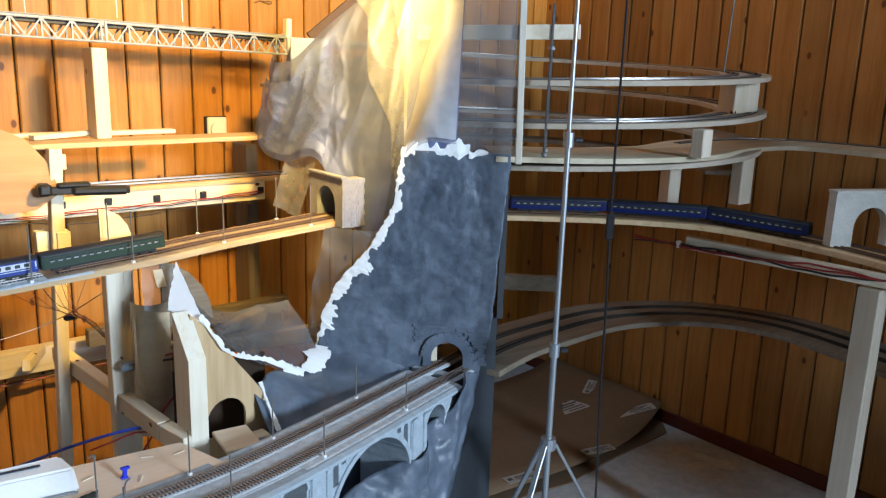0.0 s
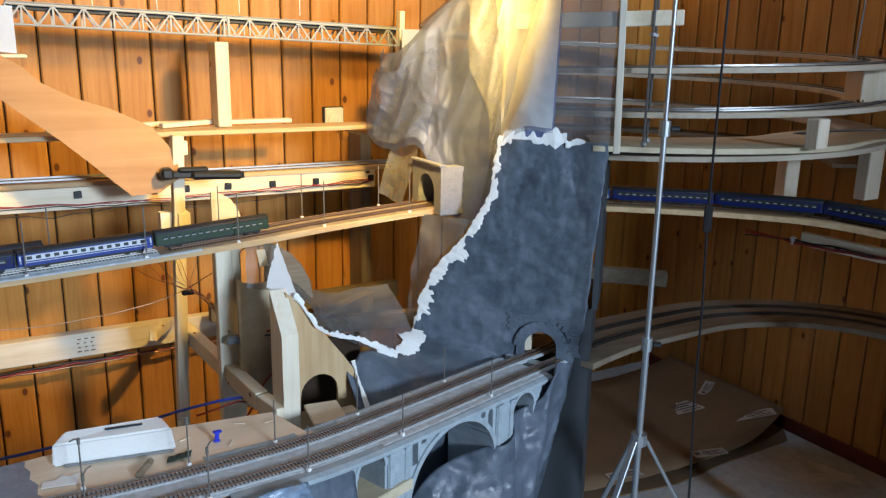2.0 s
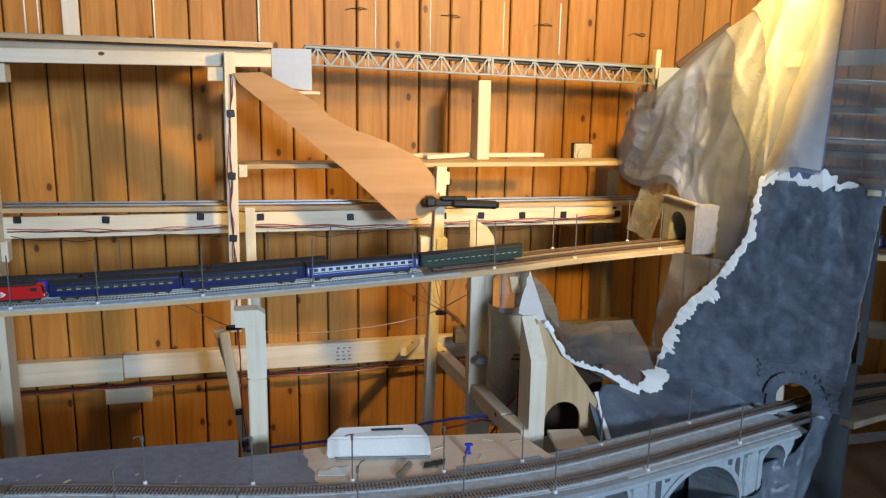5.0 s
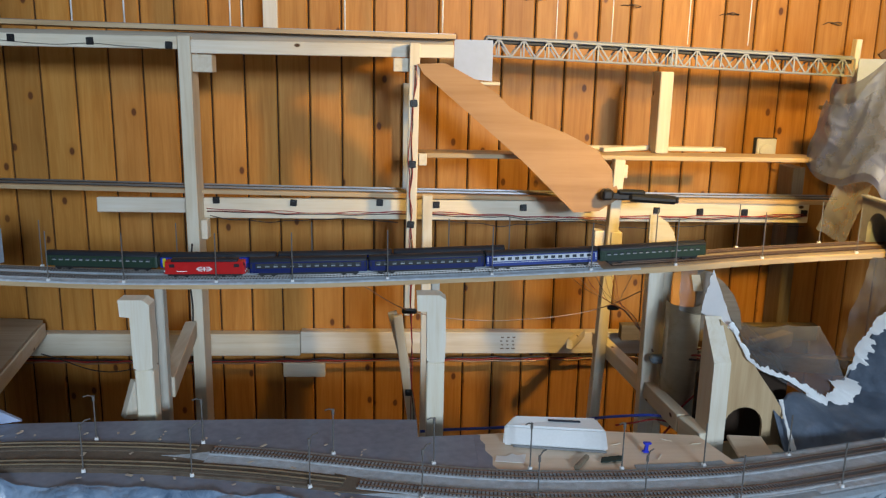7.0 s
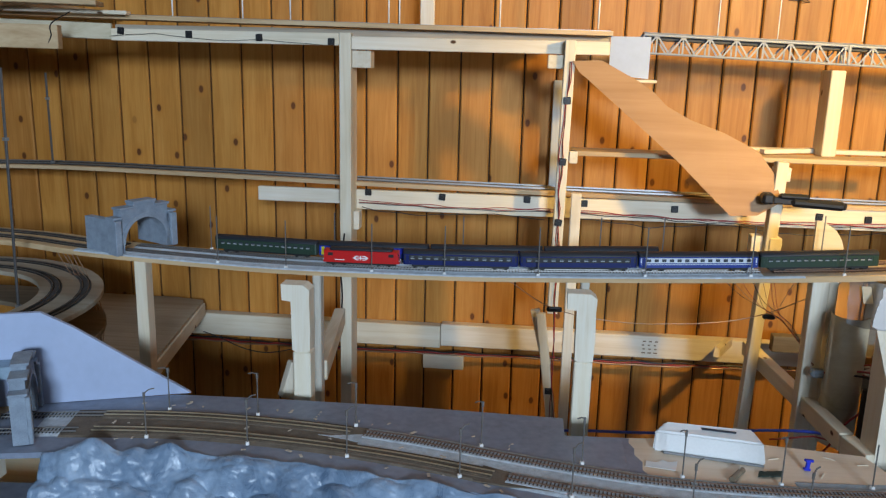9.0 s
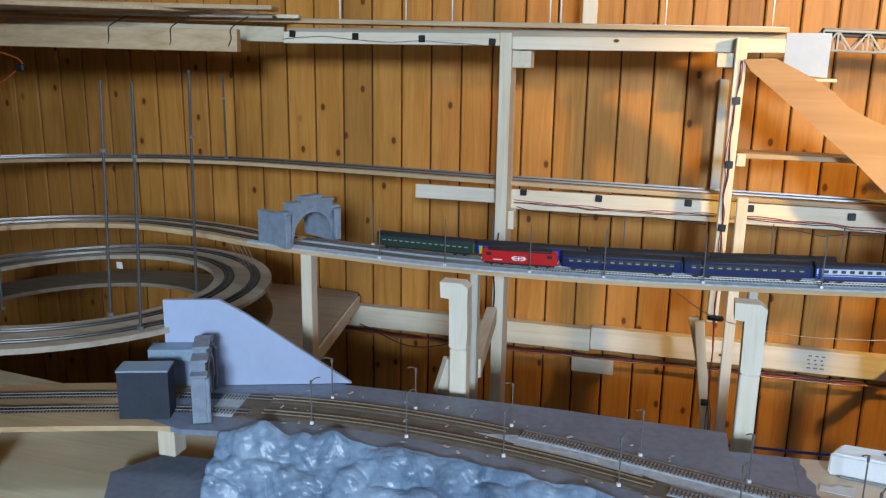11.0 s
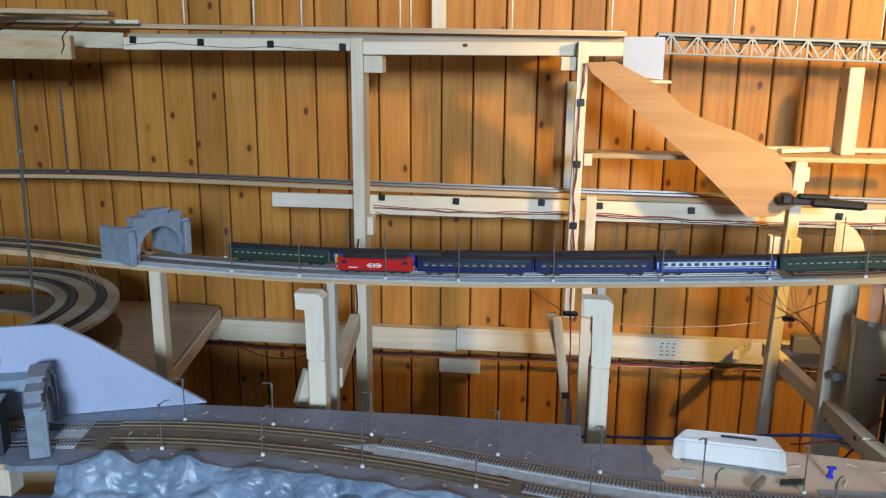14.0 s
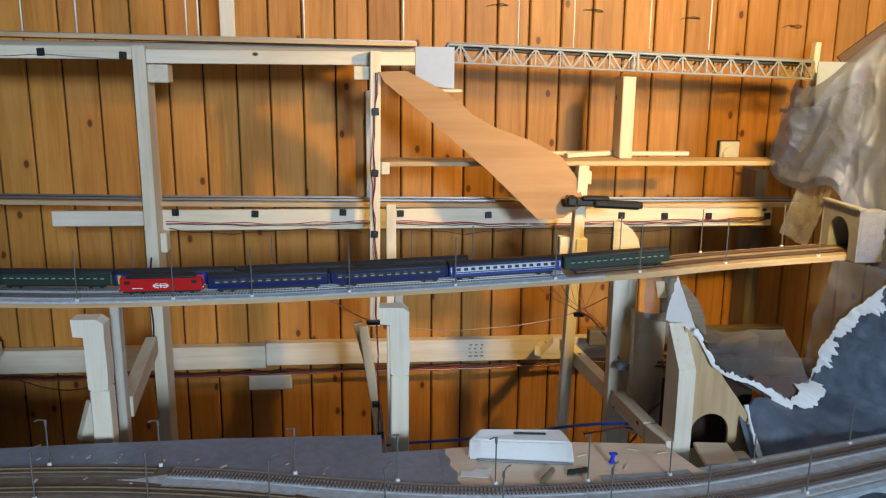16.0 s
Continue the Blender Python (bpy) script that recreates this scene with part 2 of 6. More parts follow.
ROCK = rock_mat("grey painted rock", (0.052, 0.068, 0.094), (0.092, 0.116, 0.154), (0.175, 0.208, 0.262), 0.36)
# lightest tone paints a white-blue sheen over the mottled rock
ROCK_SHEEN = rock_mat("blue grey glossy rock with painted sheen", (0.075, 0.12, 0.19), (0.18, 0.26, 0.37), (0.38, 0.48, 0.61), 0.26)

# cliff's grey made darker, the side's shade is in the colour
SHADED_BOARD = plain("grey board darkened for shade", (0.034, 0.040, 0.048), 0.55, vary=0.15, scale=12)


def net_mat(name, cover, color):
    """Fine metal gauze: part of the light goes straight through."""
    m, nt, b = mat_new(name, 0.58, 0.3)
    v = coords(nt)
    n = noise_of(nt, v, 26, 4)
    nt.links.new(ramp(nt, n, [(0.3, tuple(c * 0.88 for c in color)), (0.7, color)]), b.inputs["Base Color"])
    tr = nt.nodes.new("ShaderNodeBsdfTransparent")
    tl = nd(nt, "ShaderNodeBsdfTranslucent", Color=(*color, 1))
    add = nt.nodes.new("ShaderNodeMixShader")
    add.inputs[0].default_value = 0.2
    nt.links.new(b.outputs[0], add.inputs[1])
    nt.links.new(tl.outputs[0], add.inputs[2])
    mix = nt.nodes.new("ShaderNodeMixShader")
    mp = nt.nodes.new("ShaderNodeMapRange")
    mp.inputs["To Min"].default_value, mp.inputs["To Max"].default_value = cover - 0.07, cover + 0.07
    nt.links.new(n, mp.inputs["Value"])
    nt.links.new(mp.outputs[0], mix.inputs[0])
    nt.links.new(tr.outputs[0], mix.inputs[1])
    nt.links.new(add.outputs[0], mix.inputs[2])
    nt.links.new(mix.outputs[0], nt.nodes["Material Output"].inputs[0])
    return m


# one gauze: blue tints paint parts the lamp misses, pale ones its lit folds
NET_UNLIT = net_mat("grey wire gauze", 0.77, (0.175, 0.22, 0.43))
NET_LIT = net_mat("doubled wire gauze toned as lamplit", 0.60, (0.74, 0.73, 0.71))
NET_VEIL = net_mat("single layer of gauze toned as lamplit", 0.40, (0.50, 0.52, 0.58))
NET_THIN = net_mat("thin grey wire gauze", 0.52, (0.25, 0.255, 0.27))
NET_SHEER = net_mat("sheer grey wire gauze", 0.50, (0.24, 0.30, 0.54))


# ---- building helpers ----
def thing(name, label, category, group="", kind=""):
    return tagged(new(name), label, category, group, kind)


def part(name, bm, material, parent=None, label=""):
    me = bpy.data.meshes.new(name)
    bm.to_mesh(me)
    bm.free()
    me.materials.append(material)
    ob = new(name, me)
    ob.parent = parent
    return tagged(ob, label)


def smooth(ob):
    for p in ob.data.polygons:
        p.use_smooth = True
    return ob


def solo(name, bm, material, label, category, group="", kind=""):
    return tagged(part(name, bm, material), label, category, group, kind)


def box(x0, x1, y0, y1, z0, z1, bev=0.002, bm=None, m=None):
    made = bmesh.new()
    bmesh.ops.create_cube(made, size=1)
    bmesh.ops.transform(made, matrix=Matrix.LocRotScale(((x0 + x1) / 2, (y0 + y1) / 2, (z0 + z1) / 2), None, (x1 - x0, y1 - y0, z1 - z0)), verts=made.verts)
    if bev:
        bmesh.ops.bevel(made, geom=made.edges[:], offset=bev, segments=1, affect="EDGES")
    if m:
        bmesh.ops.transform(made, matrix=m, verts=made.verts)
    return merge(bm, made)


def merge(bm, made):
    if bm is None:
        return made
    me = bpy.data.meshes.new("temp")
    made.to_mesh(me)
    made.free()
    bm.from_mesh(me)
    bpy.data.meshes.remove(me)
    return bm


def stick(p0, p1, w, h, bev=0.002, bm=None, up=(0, 0, 1)):
    """A straight piece of lumber from p0 to p1, w across and h along up."""
    p0, p1 = Vector(p0), Vector(p1)
    d = p1 - p0
    z = d.normalized()
    y = Vector(up) - z * Vector(up).dot(z)
    if y.length < 1e-3:
        y = Vector((0, 1, 0)) - z * z.y
    y.normalize()
    x = y.cross(z)
    m = Matrix((x, y, z)).transposed().to_4x4()
    m.translation = (p0 + p1) / 2
    return box(-w / 2, w / 2, -h / 2, h / 2, -d.length / 2, d.length / 2, bev, bm, m)


def curve(pts, step=0.03):
    """A smooth line through points."""
    p = [Vector(q) for q in pts]
    p = [p[0] * 2 - p[1]] + p + [p[-1] * 2 - p[-2]]
    out = []
    for a, b, c, d in zip(p, p[1:], p[2:], p[3:]):
        n = max(2, int((c - b).length / step))
        for i in range(n):
            t = i / n
            out.append(0.5 * (2 * b + (c - a) * t + (2 * a - 5 * b + 4 * c - d) * t * t + (3 * b - a - 3 * c + d) * t ** 3))
    return out + [p[-2]]


def sides(path):
    """For each point of a path the level direction to its right."""
    out = []
    for i, p in enumerate(path):
        d = path[min(i + 1, len(path) - 1)] - path[max(i - 1, 0)]
        out.append(Vector((d.y, -d.x, 0)).normalized())
    return out


def offset(path, right, up=0.0):
    return [p + s * right + Vector((0, 0, up)) for p, s in zip(path, sides(path))]


def sweep(path, prof, bm=None):
    """A closed profile of (right, up) pairs drawn along a path."""
    made = bmesh.new()
    rings = [[made.verts.new(p + s * a + Vector((0, 0, b))) for a, b in prof] for p, s in zip(path, sides(path))]
    k = len(prof)
    for r, q in zip(rings, rings[1:]):
        for i in range(k):
            made.faces.new((r[i], r[(i + 1) % k], q[(i + 1) % k], q[i]))
    made.faces.new(rings[0][::-1])
    made.faces.new(rings[-1])
    bmesh.ops.recalc_face_normals(made, faces=made.faces[:])
    return merge(bm, made)


def strip(path, w, h, bm=None, bev=0.0015):
    a = w / 2
    return sweep(path, [(-a, 0), (-a + bev, bev), (a - bev, bev), (a, 0), (a, -h), (-a, -h)], bm)


def tube(path, r, n=7, bm=None):
    made = bmesh.new()
    path = [Vector(p) for p in path]
    rings, ref = [], None
    for i, p in enumerate(path):
        d = (path[min(i + 1, len(path) - 1)] - path[max(i - 1, 0)]).normalized()
        a = d.cross(Vector((0.31, 0.22, 0.92)) if abs(d.z) < 0.9 else Vector((0.9, 0.4, 0.1))).normalized() if ref is None else (ref - d * ref.dot(d)).normalized()
        ref = a
        b = d.cross(a)
        rr = r[i] if isinstance(r, (list, tuple)) else r
        rings.append([made.verts.new(p + (a * math.cos(t) + b * math.sin(t)) * rr) for t in (2 * math.pi * j / n for j in range(n))])
    for r0, r1 in zip(rings, rings[1:]):
        for i in range(n):
            made.faces.new((r0[i], r0[(i + 1) % n], r1[(i + 1) % n], r1[i]))
    made.faces.new(rings[0][::-1])
    made.faces.new(rings[-1])
    bmesh.ops.recalc_face_normals(made, faces=made.faces[:])
    return merge(bm, made)


def prism(outline, m, depth, bm=None, holes=(), bev=0.0):
    """A flat outline (u, v), with holes, given a depth and laid by the matrix m; depth runs along m's z."""
    made = bmesh.new()
    loops = [outline, *holes]
    edges = []
    for lp in loops:
        vs = [made.verts.new((u, v, 0)) for u, v in lp]
        edges += [made.edges.new((a, b)) for a, b in zip(vs, vs[1:] + vs[:1])]
    bmesh.ops.triangle_fill(made, use_beauty=True, use_dissolve=False, edges=edges)
    faces = made.faces[:]
    ext = bmesh.ops.extrude_face_region(made, geom=faces)
    bmesh.ops.translate(made, vec=(0, 0, depth), verts=[g for g in ext["geom"] if isinstance(g, bmesh.types.BMVert)])
    bmesh.ops.recalc_face_normals(made, faces=made.faces[:])
    bmesh.ops.transform(made, matrix=m, verts=made.verts)
    return merge(bm, made)


def upright(x, y, z, heading):
    """A frame with u level along heading (degrees from +x), v up and depth away to the left of the heading's back."""
    h = radians(heading)
    u, v = Vector((math.cos(h), math.sin(h), 0)), Vector((0, 0, 1))
    m = Matrix((u, v, u.cross(v))).transposed().to_4x4()
    m.translation = (x, y, z)
    return m


def arc(cx, cy, r, a0, a1, n=10):
    return [(cx + r * math.cos(radians(a0 + (a1 - a0) * i / n)), cy + r * math.sin(radians(a0 + (a1 - a0) * i / n))) for i in range(n + 1)]


# ---- the room ----
solo("floor", box(LEFT_X, WALL_X + 0.1, REAR_Y, WALL_Y + 0.1, FLOOR - 0.1, FLOOR, 0), CONCRETE, "grey concrete floor slab with pale smears", "floor", kind="structure")
# ceiling hole is made up, leaves room for the added overhead light
solo("ceiling", prism([(LEFT_X, REAR_Y), (WALL_X + 0.1, REAR_Y), (WALL_X + 0.1, WALL_Y + 0.1), (LEFT_X, WALL_Y + 0.1)], Matrix.Translation((0, 0, CEIL)), 0.05, holes=[[(-0.95, 0.35), (0.55, 0.35), (0.55, 1.65), (-0.95, 1.65)]]), CEILING_DARK, "dark brown painted ceiling with an opening for the added overhead light", "ceiling", kind="structure")
wall_back = solo("wall_back", box(LEFT_X, WALL_X + 0.1, WALL_Y + 0.012, WALL_Y + 0.1, FLOOR, CEIL, 0), SEAM, "back wall of knotty varnished pine boards with dark joints", "wall", kind="structure")
wall_right = solo("wall_right", box(WALL_X + 0.012, WALL_X + 0.1, REAR_Y, WALL_Y + 0.012, FLOOR, CEIL, 0), SEAM, "side wall of knotty varnished pine boards with dark joints", "wall", kind="structure")
solo("wall_left", box(LEFT_X - 0.1, LEFT_X, REAR_Y, WALL_Y + 0.1, FLOOR, CEIL, 0), CEILING_DARK, "plain dark brown side wall", "wall", kind="structure")
rear = prism([(0, 0), (6.6, 0), (6.6, 6.12), (0, 6.12)], upright(LEFT_X, REAR_Y, FLOOR, 0), 0.12, holes=[[(4.6, 2.65), (6.45, 2.65), (6.45, 4.1), (4.6, 4.1)]])
solo("wall_rear", rear, PLASTER_WALL, "plain rear wall with a window opening", "wall", kind="structure")
solo("baseboard", box(WALL_X - 0.012, WALL_X, REAR_Y, WALL_Y - 0.002, FLOOR, FLOOR + 0.062, 0.003), SKIRT, "dark red painted skirting board", "baseboard", kind="structure")

# ---- track decks as lines through space ----
LH, LH_IN, LH_OUT, LH_Z, LH_PITCH = (-1.71, 1.84), 0.45, 0.622, 0.842, 0.10
RH, RH_IN, RH_OUT = (2.37, 2.14), 0.59, 0.75


def left_turn(s, r):
    a = radians(-60 - s)
    return Vector((LH[0] + r * math.cos(a), LH[1] + r * math.sin(a), LH_Z + LH_PITCH * s / 360))


def right_turn(s, r):
    a = radians(-120 + s)
    return Vector((RH[0] + r * math.cos(a), RH[1] + r * math.sin(a), 1.325 + 0.115 * s / 360))


UPPER = curve([(-2.42, 1.5, 0.945), (-2.28, 1.78, 0.946), (-1.97, 2.06, 0.95), (-1.68, 2.165, 0.953), (-1.38, 2.13, 0.957), (-1.1, 2.035, 0.962), (-0.72, 1.985, 0.960), (-0.5, 1.962, 0.962), (-0.14, 1.963, 0.966), (0.09, 1.978, 0.97), (0.35, 1.985, 0.98), (0.6, 1.998, 0.99), (0.85, 2.022, 1.0), (1.06, 2.052, 1.01), (1.33, 2.08, 1.02), (1.5, 2.09, 1.025), (1.7, 2.02, 1.03), (1.93, 1.83, 1.035), (2.18, 1.61, 1.035), (2.33, 1.39, 1.035), (2.375, 1.13, 1.03), (2.33, 0.85, 1.03), (2.2, 0.45, 1.03)])
LOWER = curve([(-2.2, 1.02, 0.68), (-1.9, 1.16, 0.68), (-1.5, 1.31, 0.68), (-1.2, 1.42, 0.68), (-0.98, 1.482, 0.68), (-0.70, 1.522, 0.68), (-0.44, 1.518, 0.68), (-0.19, 1.486, 0.68), (0.045, 1.432, 0.68), (0.265, 1.389, 0.68), (0.45, 1.374, 0.68), (0.686, 1.380, 0.68), (0.865, 1.407, 0.677), (1.10, 1.483, 0.667), (1.42, 1.622, 0.636), (1.64, 1.70, 0.625), (1.9, 1.79, 0.61), (2.12, 1.82, 0.605), (2.45, 1.82, 0.60), (2.72, 1.68, 0.60), (2.86, 1.42, 0.60), (2.82, 1.05, 0.60), (2.68, 0.6, 0.60)])
SHORE = curve([(-1.2, 1.42, 0.68), (-0.98, 1.482, 0.68), (-0.70, 1.527, 0.68), (-0.44, 1.531, 0.68), (-0.19, 1.499, 0.68), (0.045, 1.46, 0.68), (0.265, 1.422, 0.68), (0.45, 1.402, 0.68), (0.686, 1.406, 0.68), (0.865, 1.434, 0.677), (1.10, 1.495, 0.667)])
MIDDLE = curve([(1.62, 2.66, 1.068), (1.0, 2.665, 1.07), (0.3, 2.665, 1.075), (-0.5, 2.67, 1.083), (-1.1, 2.70, 1.088), (-1.7, 2.75, 1.085), (-2.3, 2.66, 1.075), (-2.8, 2.35, 1.07)])
TOP = curve([(0.29, 2.60, 1.580), (-0.5, 2.60, 1.590), (-1.2, 2.60, 1.60), (-1.6, 2.56, 1.605), (-2.1, 2.42, 1.61), (-2.7, 2.1, 1.62)])


def cut(path, x0, x1):
    return [p for p in path if x0 <= p.x <= x1]


def track(path, label, sleeper_mat, rail_mat, ballast=None, pitch=0.0078, group="model tracks"):
    """One track: bed, sleepers and two rails, along a line at deck height."""
    t = thing("model_track", label, "track", group)
    base = 0.001
    if ballast:
        part("ballast", sweep(path, [(-0.026, 0.0005), (-0.019, 0.0045), (0.019, 0.0045), (0.026, 0.0005), (0.026, -0.001), (-0.026, -0.001)]), ballast, t)
        base = 0.0035
    verts, faces, gone, nxt = [], [], 0.0, 0.0
    for a, b in zip(path, path[1:]):
        d = (b - a)
        n = d.length
        d.normalize()
        s = Vector((d.y, -d.x, 0)).normalized()
        while nxt <= gone + n:
            c = a + d * (nxt - gone) + Vector((0, 0, base))
            i = len(verts)
            for dz in (0, 0.0022):
                for du, dv in ((-1, -1), (1, -1), (1, 1), (-1, 1)):
                    verts.append(c + s * (0.0152 * du) + d * (0.00135 * dv) + Vector((0, 0, dz)))
            faces += [(i, i + 3, i + 2, i + 1), (i + 4, i + 5, i + 6, i + 7)] + [(i + k, i + (k + 1) % 4, i + 4 + (k + 1) % 4, i + 4 + k) for k in range(4)]
            nxt += pitch
        gone += n
    me = bpy.data.meshes.new("sleeper_strip")
    me.from_pydata(verts, [], faces)
    me.materials.append(sleeper_mat)
    ob = new("sleeper_strip", me)
    ob.parent = t
    tagged(ob, kind="stuff")
    for g in (-0.0086, 0.0086):
        part("rail", sweep(offset(path, g, base + 0.0022), [(-0.0008, 0), (-0.0006, 0.0026), (0.0006, 0.0026), (0.0008, 0)]), rail_mat, t)
    return t


# upper deck, from the left spiral to the right loop
solo("upper_deck", strip(cut(UPPER, -2.5, 1.62), 0.142, 0.013), PLY["x"], "long curved plywood track deck edged with grey ballast", "track deck")
solo("loop_deck", strip([p for p in UPPER if p.x > 1.62], 0.142, 0.014), PLY["x"], "curved plywood deck carrying a track to the loop", "track deck")
for o in (0.029, -0.031):
    track(offset(cut(UPPER, -1.03, 0.66), o), "ballasted model track on the upper plywood deck", SLEEPER, STEEL, BALLAST)
    track(offset([p for p in UPPER if p.x > 0.65], o, 0.0028), "rusty model track on brown ballast of the upper deck", SLEEPER, RUSTY, None)
    track(offset(cut(UPPER, -2.45, -1.02), o), "bare dark model track behind the upper portal", SLEEPER_DARK, STEEL, None)
dusty = sweep(cut(UPPER, 0.62, 1.62), [(-0.066, 0.0002), (-0.062, 0.0032), (0.062, 0.0032), (0.066, 0.0002), (0.066, -0.001), (-0.066, -0.001)])
solo("dusty_ballast", dusty, plain("brown dusty ballast", (0.27, 0.215, 0.165), 0.9, vary=0.4, scale=70, bumpy=0.8), "brown dusty ballast under the tracks before the tan portal", "gravel", kind="stuff")
verge = sweep(cut(UPPER, -1.15, 0.75), [(0.05, 0.0), (0.052, 0.003), (0.069, 0.002), (0.0715, 0.0), (0.0715, -0.002), (0.05, -0.001)])
solo("ballast_verge", verge, BALLAST, "strip of grey gravel along the deck edge", "gravel", kind="stuff")

# lower deck
F_LOW, R_LOW = LOWER, offset(LOWER, -0.08)
left_plank = [(p.x, p.y) for p in offset(cut(LOWER, -2.1, -1.02), 0.085)] + [(p.x, p.y) for p in offset(cut(LOWER, -2.1, -1.02), -0.16)][::-1]
flat = Matrix.Translation((0, 0, 0.667))
solo("left_track_board", prism(left_plank, flat, 0.012), PLY["x"], "bare plywood board under two tracks leaving a portal", "track deck")
grey = [(p.x, p.y) for p in offset(cut(SHORE, -1.02, 0.30), 0.098)] + [(0.30, 1.655), (0.165, 1.645), (0.165, 1.735), (-0.2, 1.742), (-0.5, 1.735), (-0.76, 1.722), (-1.1, 1.62), (-1.09, 1.40)]
solo("grey_deck", prism(grey, flat, 0.0125), GREY_DECK, "dark grey painted plywood deck under two tracks", "track deck")
bare = [(p.x, p.y) for p in offset(cut(LOWER, 0.30, 0.62), 0.036)] + [(p.x, p.y) for p in offset(cut(LOWER, 0.62, 0.85), -0.015)] + [(0.85, 1.515), (0.835, 1.52), (0.80, 1.645), (0.5, 1.68), (0.30, 1.655)]
solo("bare_deck", prism(bare, flat, 0.0123), BARE_PLY, "bare plywood deck with pencil marks and scraps", "track deck")
spill = [(0.29, 1.36), (0.29, 1.652), (0.306, 1.651), (0.303, 1.63), (0.312, 1.605), (0.309, 1.575), (0.322, 1.545), (0.318, 1.51), (0.334, 1.48), (0.33, 1.36)]
solo("grey_paint_edge", prism(spill, Matrix.Translation((0, 0, 0.6795)), 0.0006), GREY_DECK, "edge of grey paint ending on bare plywood", "paint", kind="structure")
for path in (F_LOW, R_LOW):
    track([p for p in path if p.x <= -0.86 and p.x > -2.05], "model track with grey ballast at a tunnel portal", SLEEPER_DARK, STEEL, None)
    pale_from = 0.03 if path is F_LOW else -0.28
    track(cut(path, -0.88, pale_from), "model track with brown painted rails and ballast", BALLAST_BROWN, GLINT_RAIL, BALLAST_BROWN)
    track([p for p in path if pale_from - 0.01 < p.x < 1.75], "model track on grey ballast over the viaduct", SLEEPER, RUSTY, BALLAST)
solo("ballast_bed", sweep(offset(cut(LOWER, -0.30, 0.95), -0.04), [(-0.072, 0), (-0.066, 0.0026), (0.066, 0.0026), (0.072, 0), (0.072, -0.0005), (-0.072, -0.0005)]), BALLAST, "grey ballast bed under the two lower tracks", "gravel", kind="stuff")


def bed_tip(line, mat, label):
    """A flat pointed tongue of ballast: pairs of x and distance from the front track."""
    pts = [offset(LOWER, o)[min(range(len(LOWER)), key=lambda k: abs(LOWER[k].x - x))] for x, o in line]
    solo("ballast_bed", prism([(p.x, p.y) for p in pts], Matrix.Translation((0, 0, 0.680)), 0.0034), mat, label, "gravel", kind="stuff")


bed_tip(((-0.37, -0.046), (-0.33, -0.050), (-0.285, -0.074), (-0.285, -0.034), (-0.325, -0.040)), BALLAST, "tip of grey ballast between the two lower tracks")
bed_tip(((0.0, -0.030), (0.05, -0.022), (0.10, -0.018), (0.15, 0.006), (0.21, 0.018), (0.12, 0.024), (0.05, 0.034), (0.0, 0.036)), BALLAST_BROWN, "brown ballast thinning out under the front track")
solo("brown_ballast_bed", sweep(offset(cut(LOWER, -0.93, -0.28), -0.04), [(-0.07, 0), (-0.064, 0.0026), (0.064, 0.0026), (0.07, 0), (0.07, -0.0005), (-0.07, -0.0005)]), BALLAST_BROWN, "brown ballast bed under the two lower tracks", "gravel", kind="stuff")
solo("brown_ballast_bed", sweep(offset(cut(LOWER, -0.30, 0.02), 0.004), [(-0.034, 0), (-0.028, 0.0033), (0.026, 0.0033), (0.030, 0), (0.030, -0.0005), (-0.034, -0.0005)]), BALLAST_BROWN, "brown ballast tongue under the front track", "gravel", kind="stuff")
solo("ballast_bed", sweep(offset(cut(LOWER, -0.99, -0.90), -0.04), [(-0.066, 0), (-0.058, 0.0024), (0.056, 0.0024), (0.064, 0), (0.064, -0.0005), (-0.066, -0.0005)]), BALLAST, "pale grey ballast before the lower portal", "gravel", kind="stuff")

# low loop to the right, past the tunnel
low_loop = offset([p for p in LOWER if p.x > 1.67], -0.04)
# deck colour darkened for the shade over the low loop
solo("low_loop_deck", strip(low_loop, 0.25, 0.016), GREY_SHADE_WOOD["x"], "wide curved plywood deck of the low loop", "track deck")
for o in (-0.045, 0.035):
    track(offset(low_loop, o), "dark model track on the bare low loop deck", SLEEPER_DARK, DARK_RAIL, None, 0.0054)

# middle shelf along the wall
solo("middle_shelf", strip(MIDDLE, 0.14, 0.012), PLY["x"], "plywood track shelf along the panelled wall", "shelf")
for o in (-0.03, 0.03):
    track(offset(MIDDLE, o), "bare model track on the wall shelf", SLEEPER_DARK, STEEL, None, 0.0054)
solo("shelf_beam", box(-0.512, 1.50, 2.60, 2.62, 0.992, 1.058, 0.002), LUMBER["x"], "planed spruce beam under the wall shelf", "beam")
solo("shelf_beam", box(-0.85, -0.552, 2.60, 2.618, 1.008, 1.056, 0.002), LUMBER["x"], "short planed spruce beam under the wall shelf", "beam")

# top shelf
solo("top_shelf", strip(TOP, 0.17, 0.012), PLY["x"], "plywood track shelf high on the wall", "shelf")
track(TOP, "bare model track on the top shelf", SLEEPER_DARK, STEEL, None, 0.0054)
solo("top_beam", box(-1.30, -0.552, 2.53, 2.55, 1.522, 1.560, 0.002), LUMBER["x"], "planed spruce beam under the top shelf", "beam")
solo("top_beam", box(-0.512, 0.285, 2.53, 2.55, 1.511, 1.551, 0.002), LUMBER["x"], "planed spruce beam under the top shelf", "beam")
solo("top_ledger", box(-1.30, 0.285, 2.56, 2.60, 1.545, 1.5735, 0.002), GREY_PLY, "greyish ledger strip between the top beam and its shelf", "beam")
solo("top_beam_bend", stick((-1.30, 2.54, 1.55), (-2.2, 2.28, 1.565), 0.02, 0.05), PALE_PLY, "pale beam bending away under the top shelf", "beam")
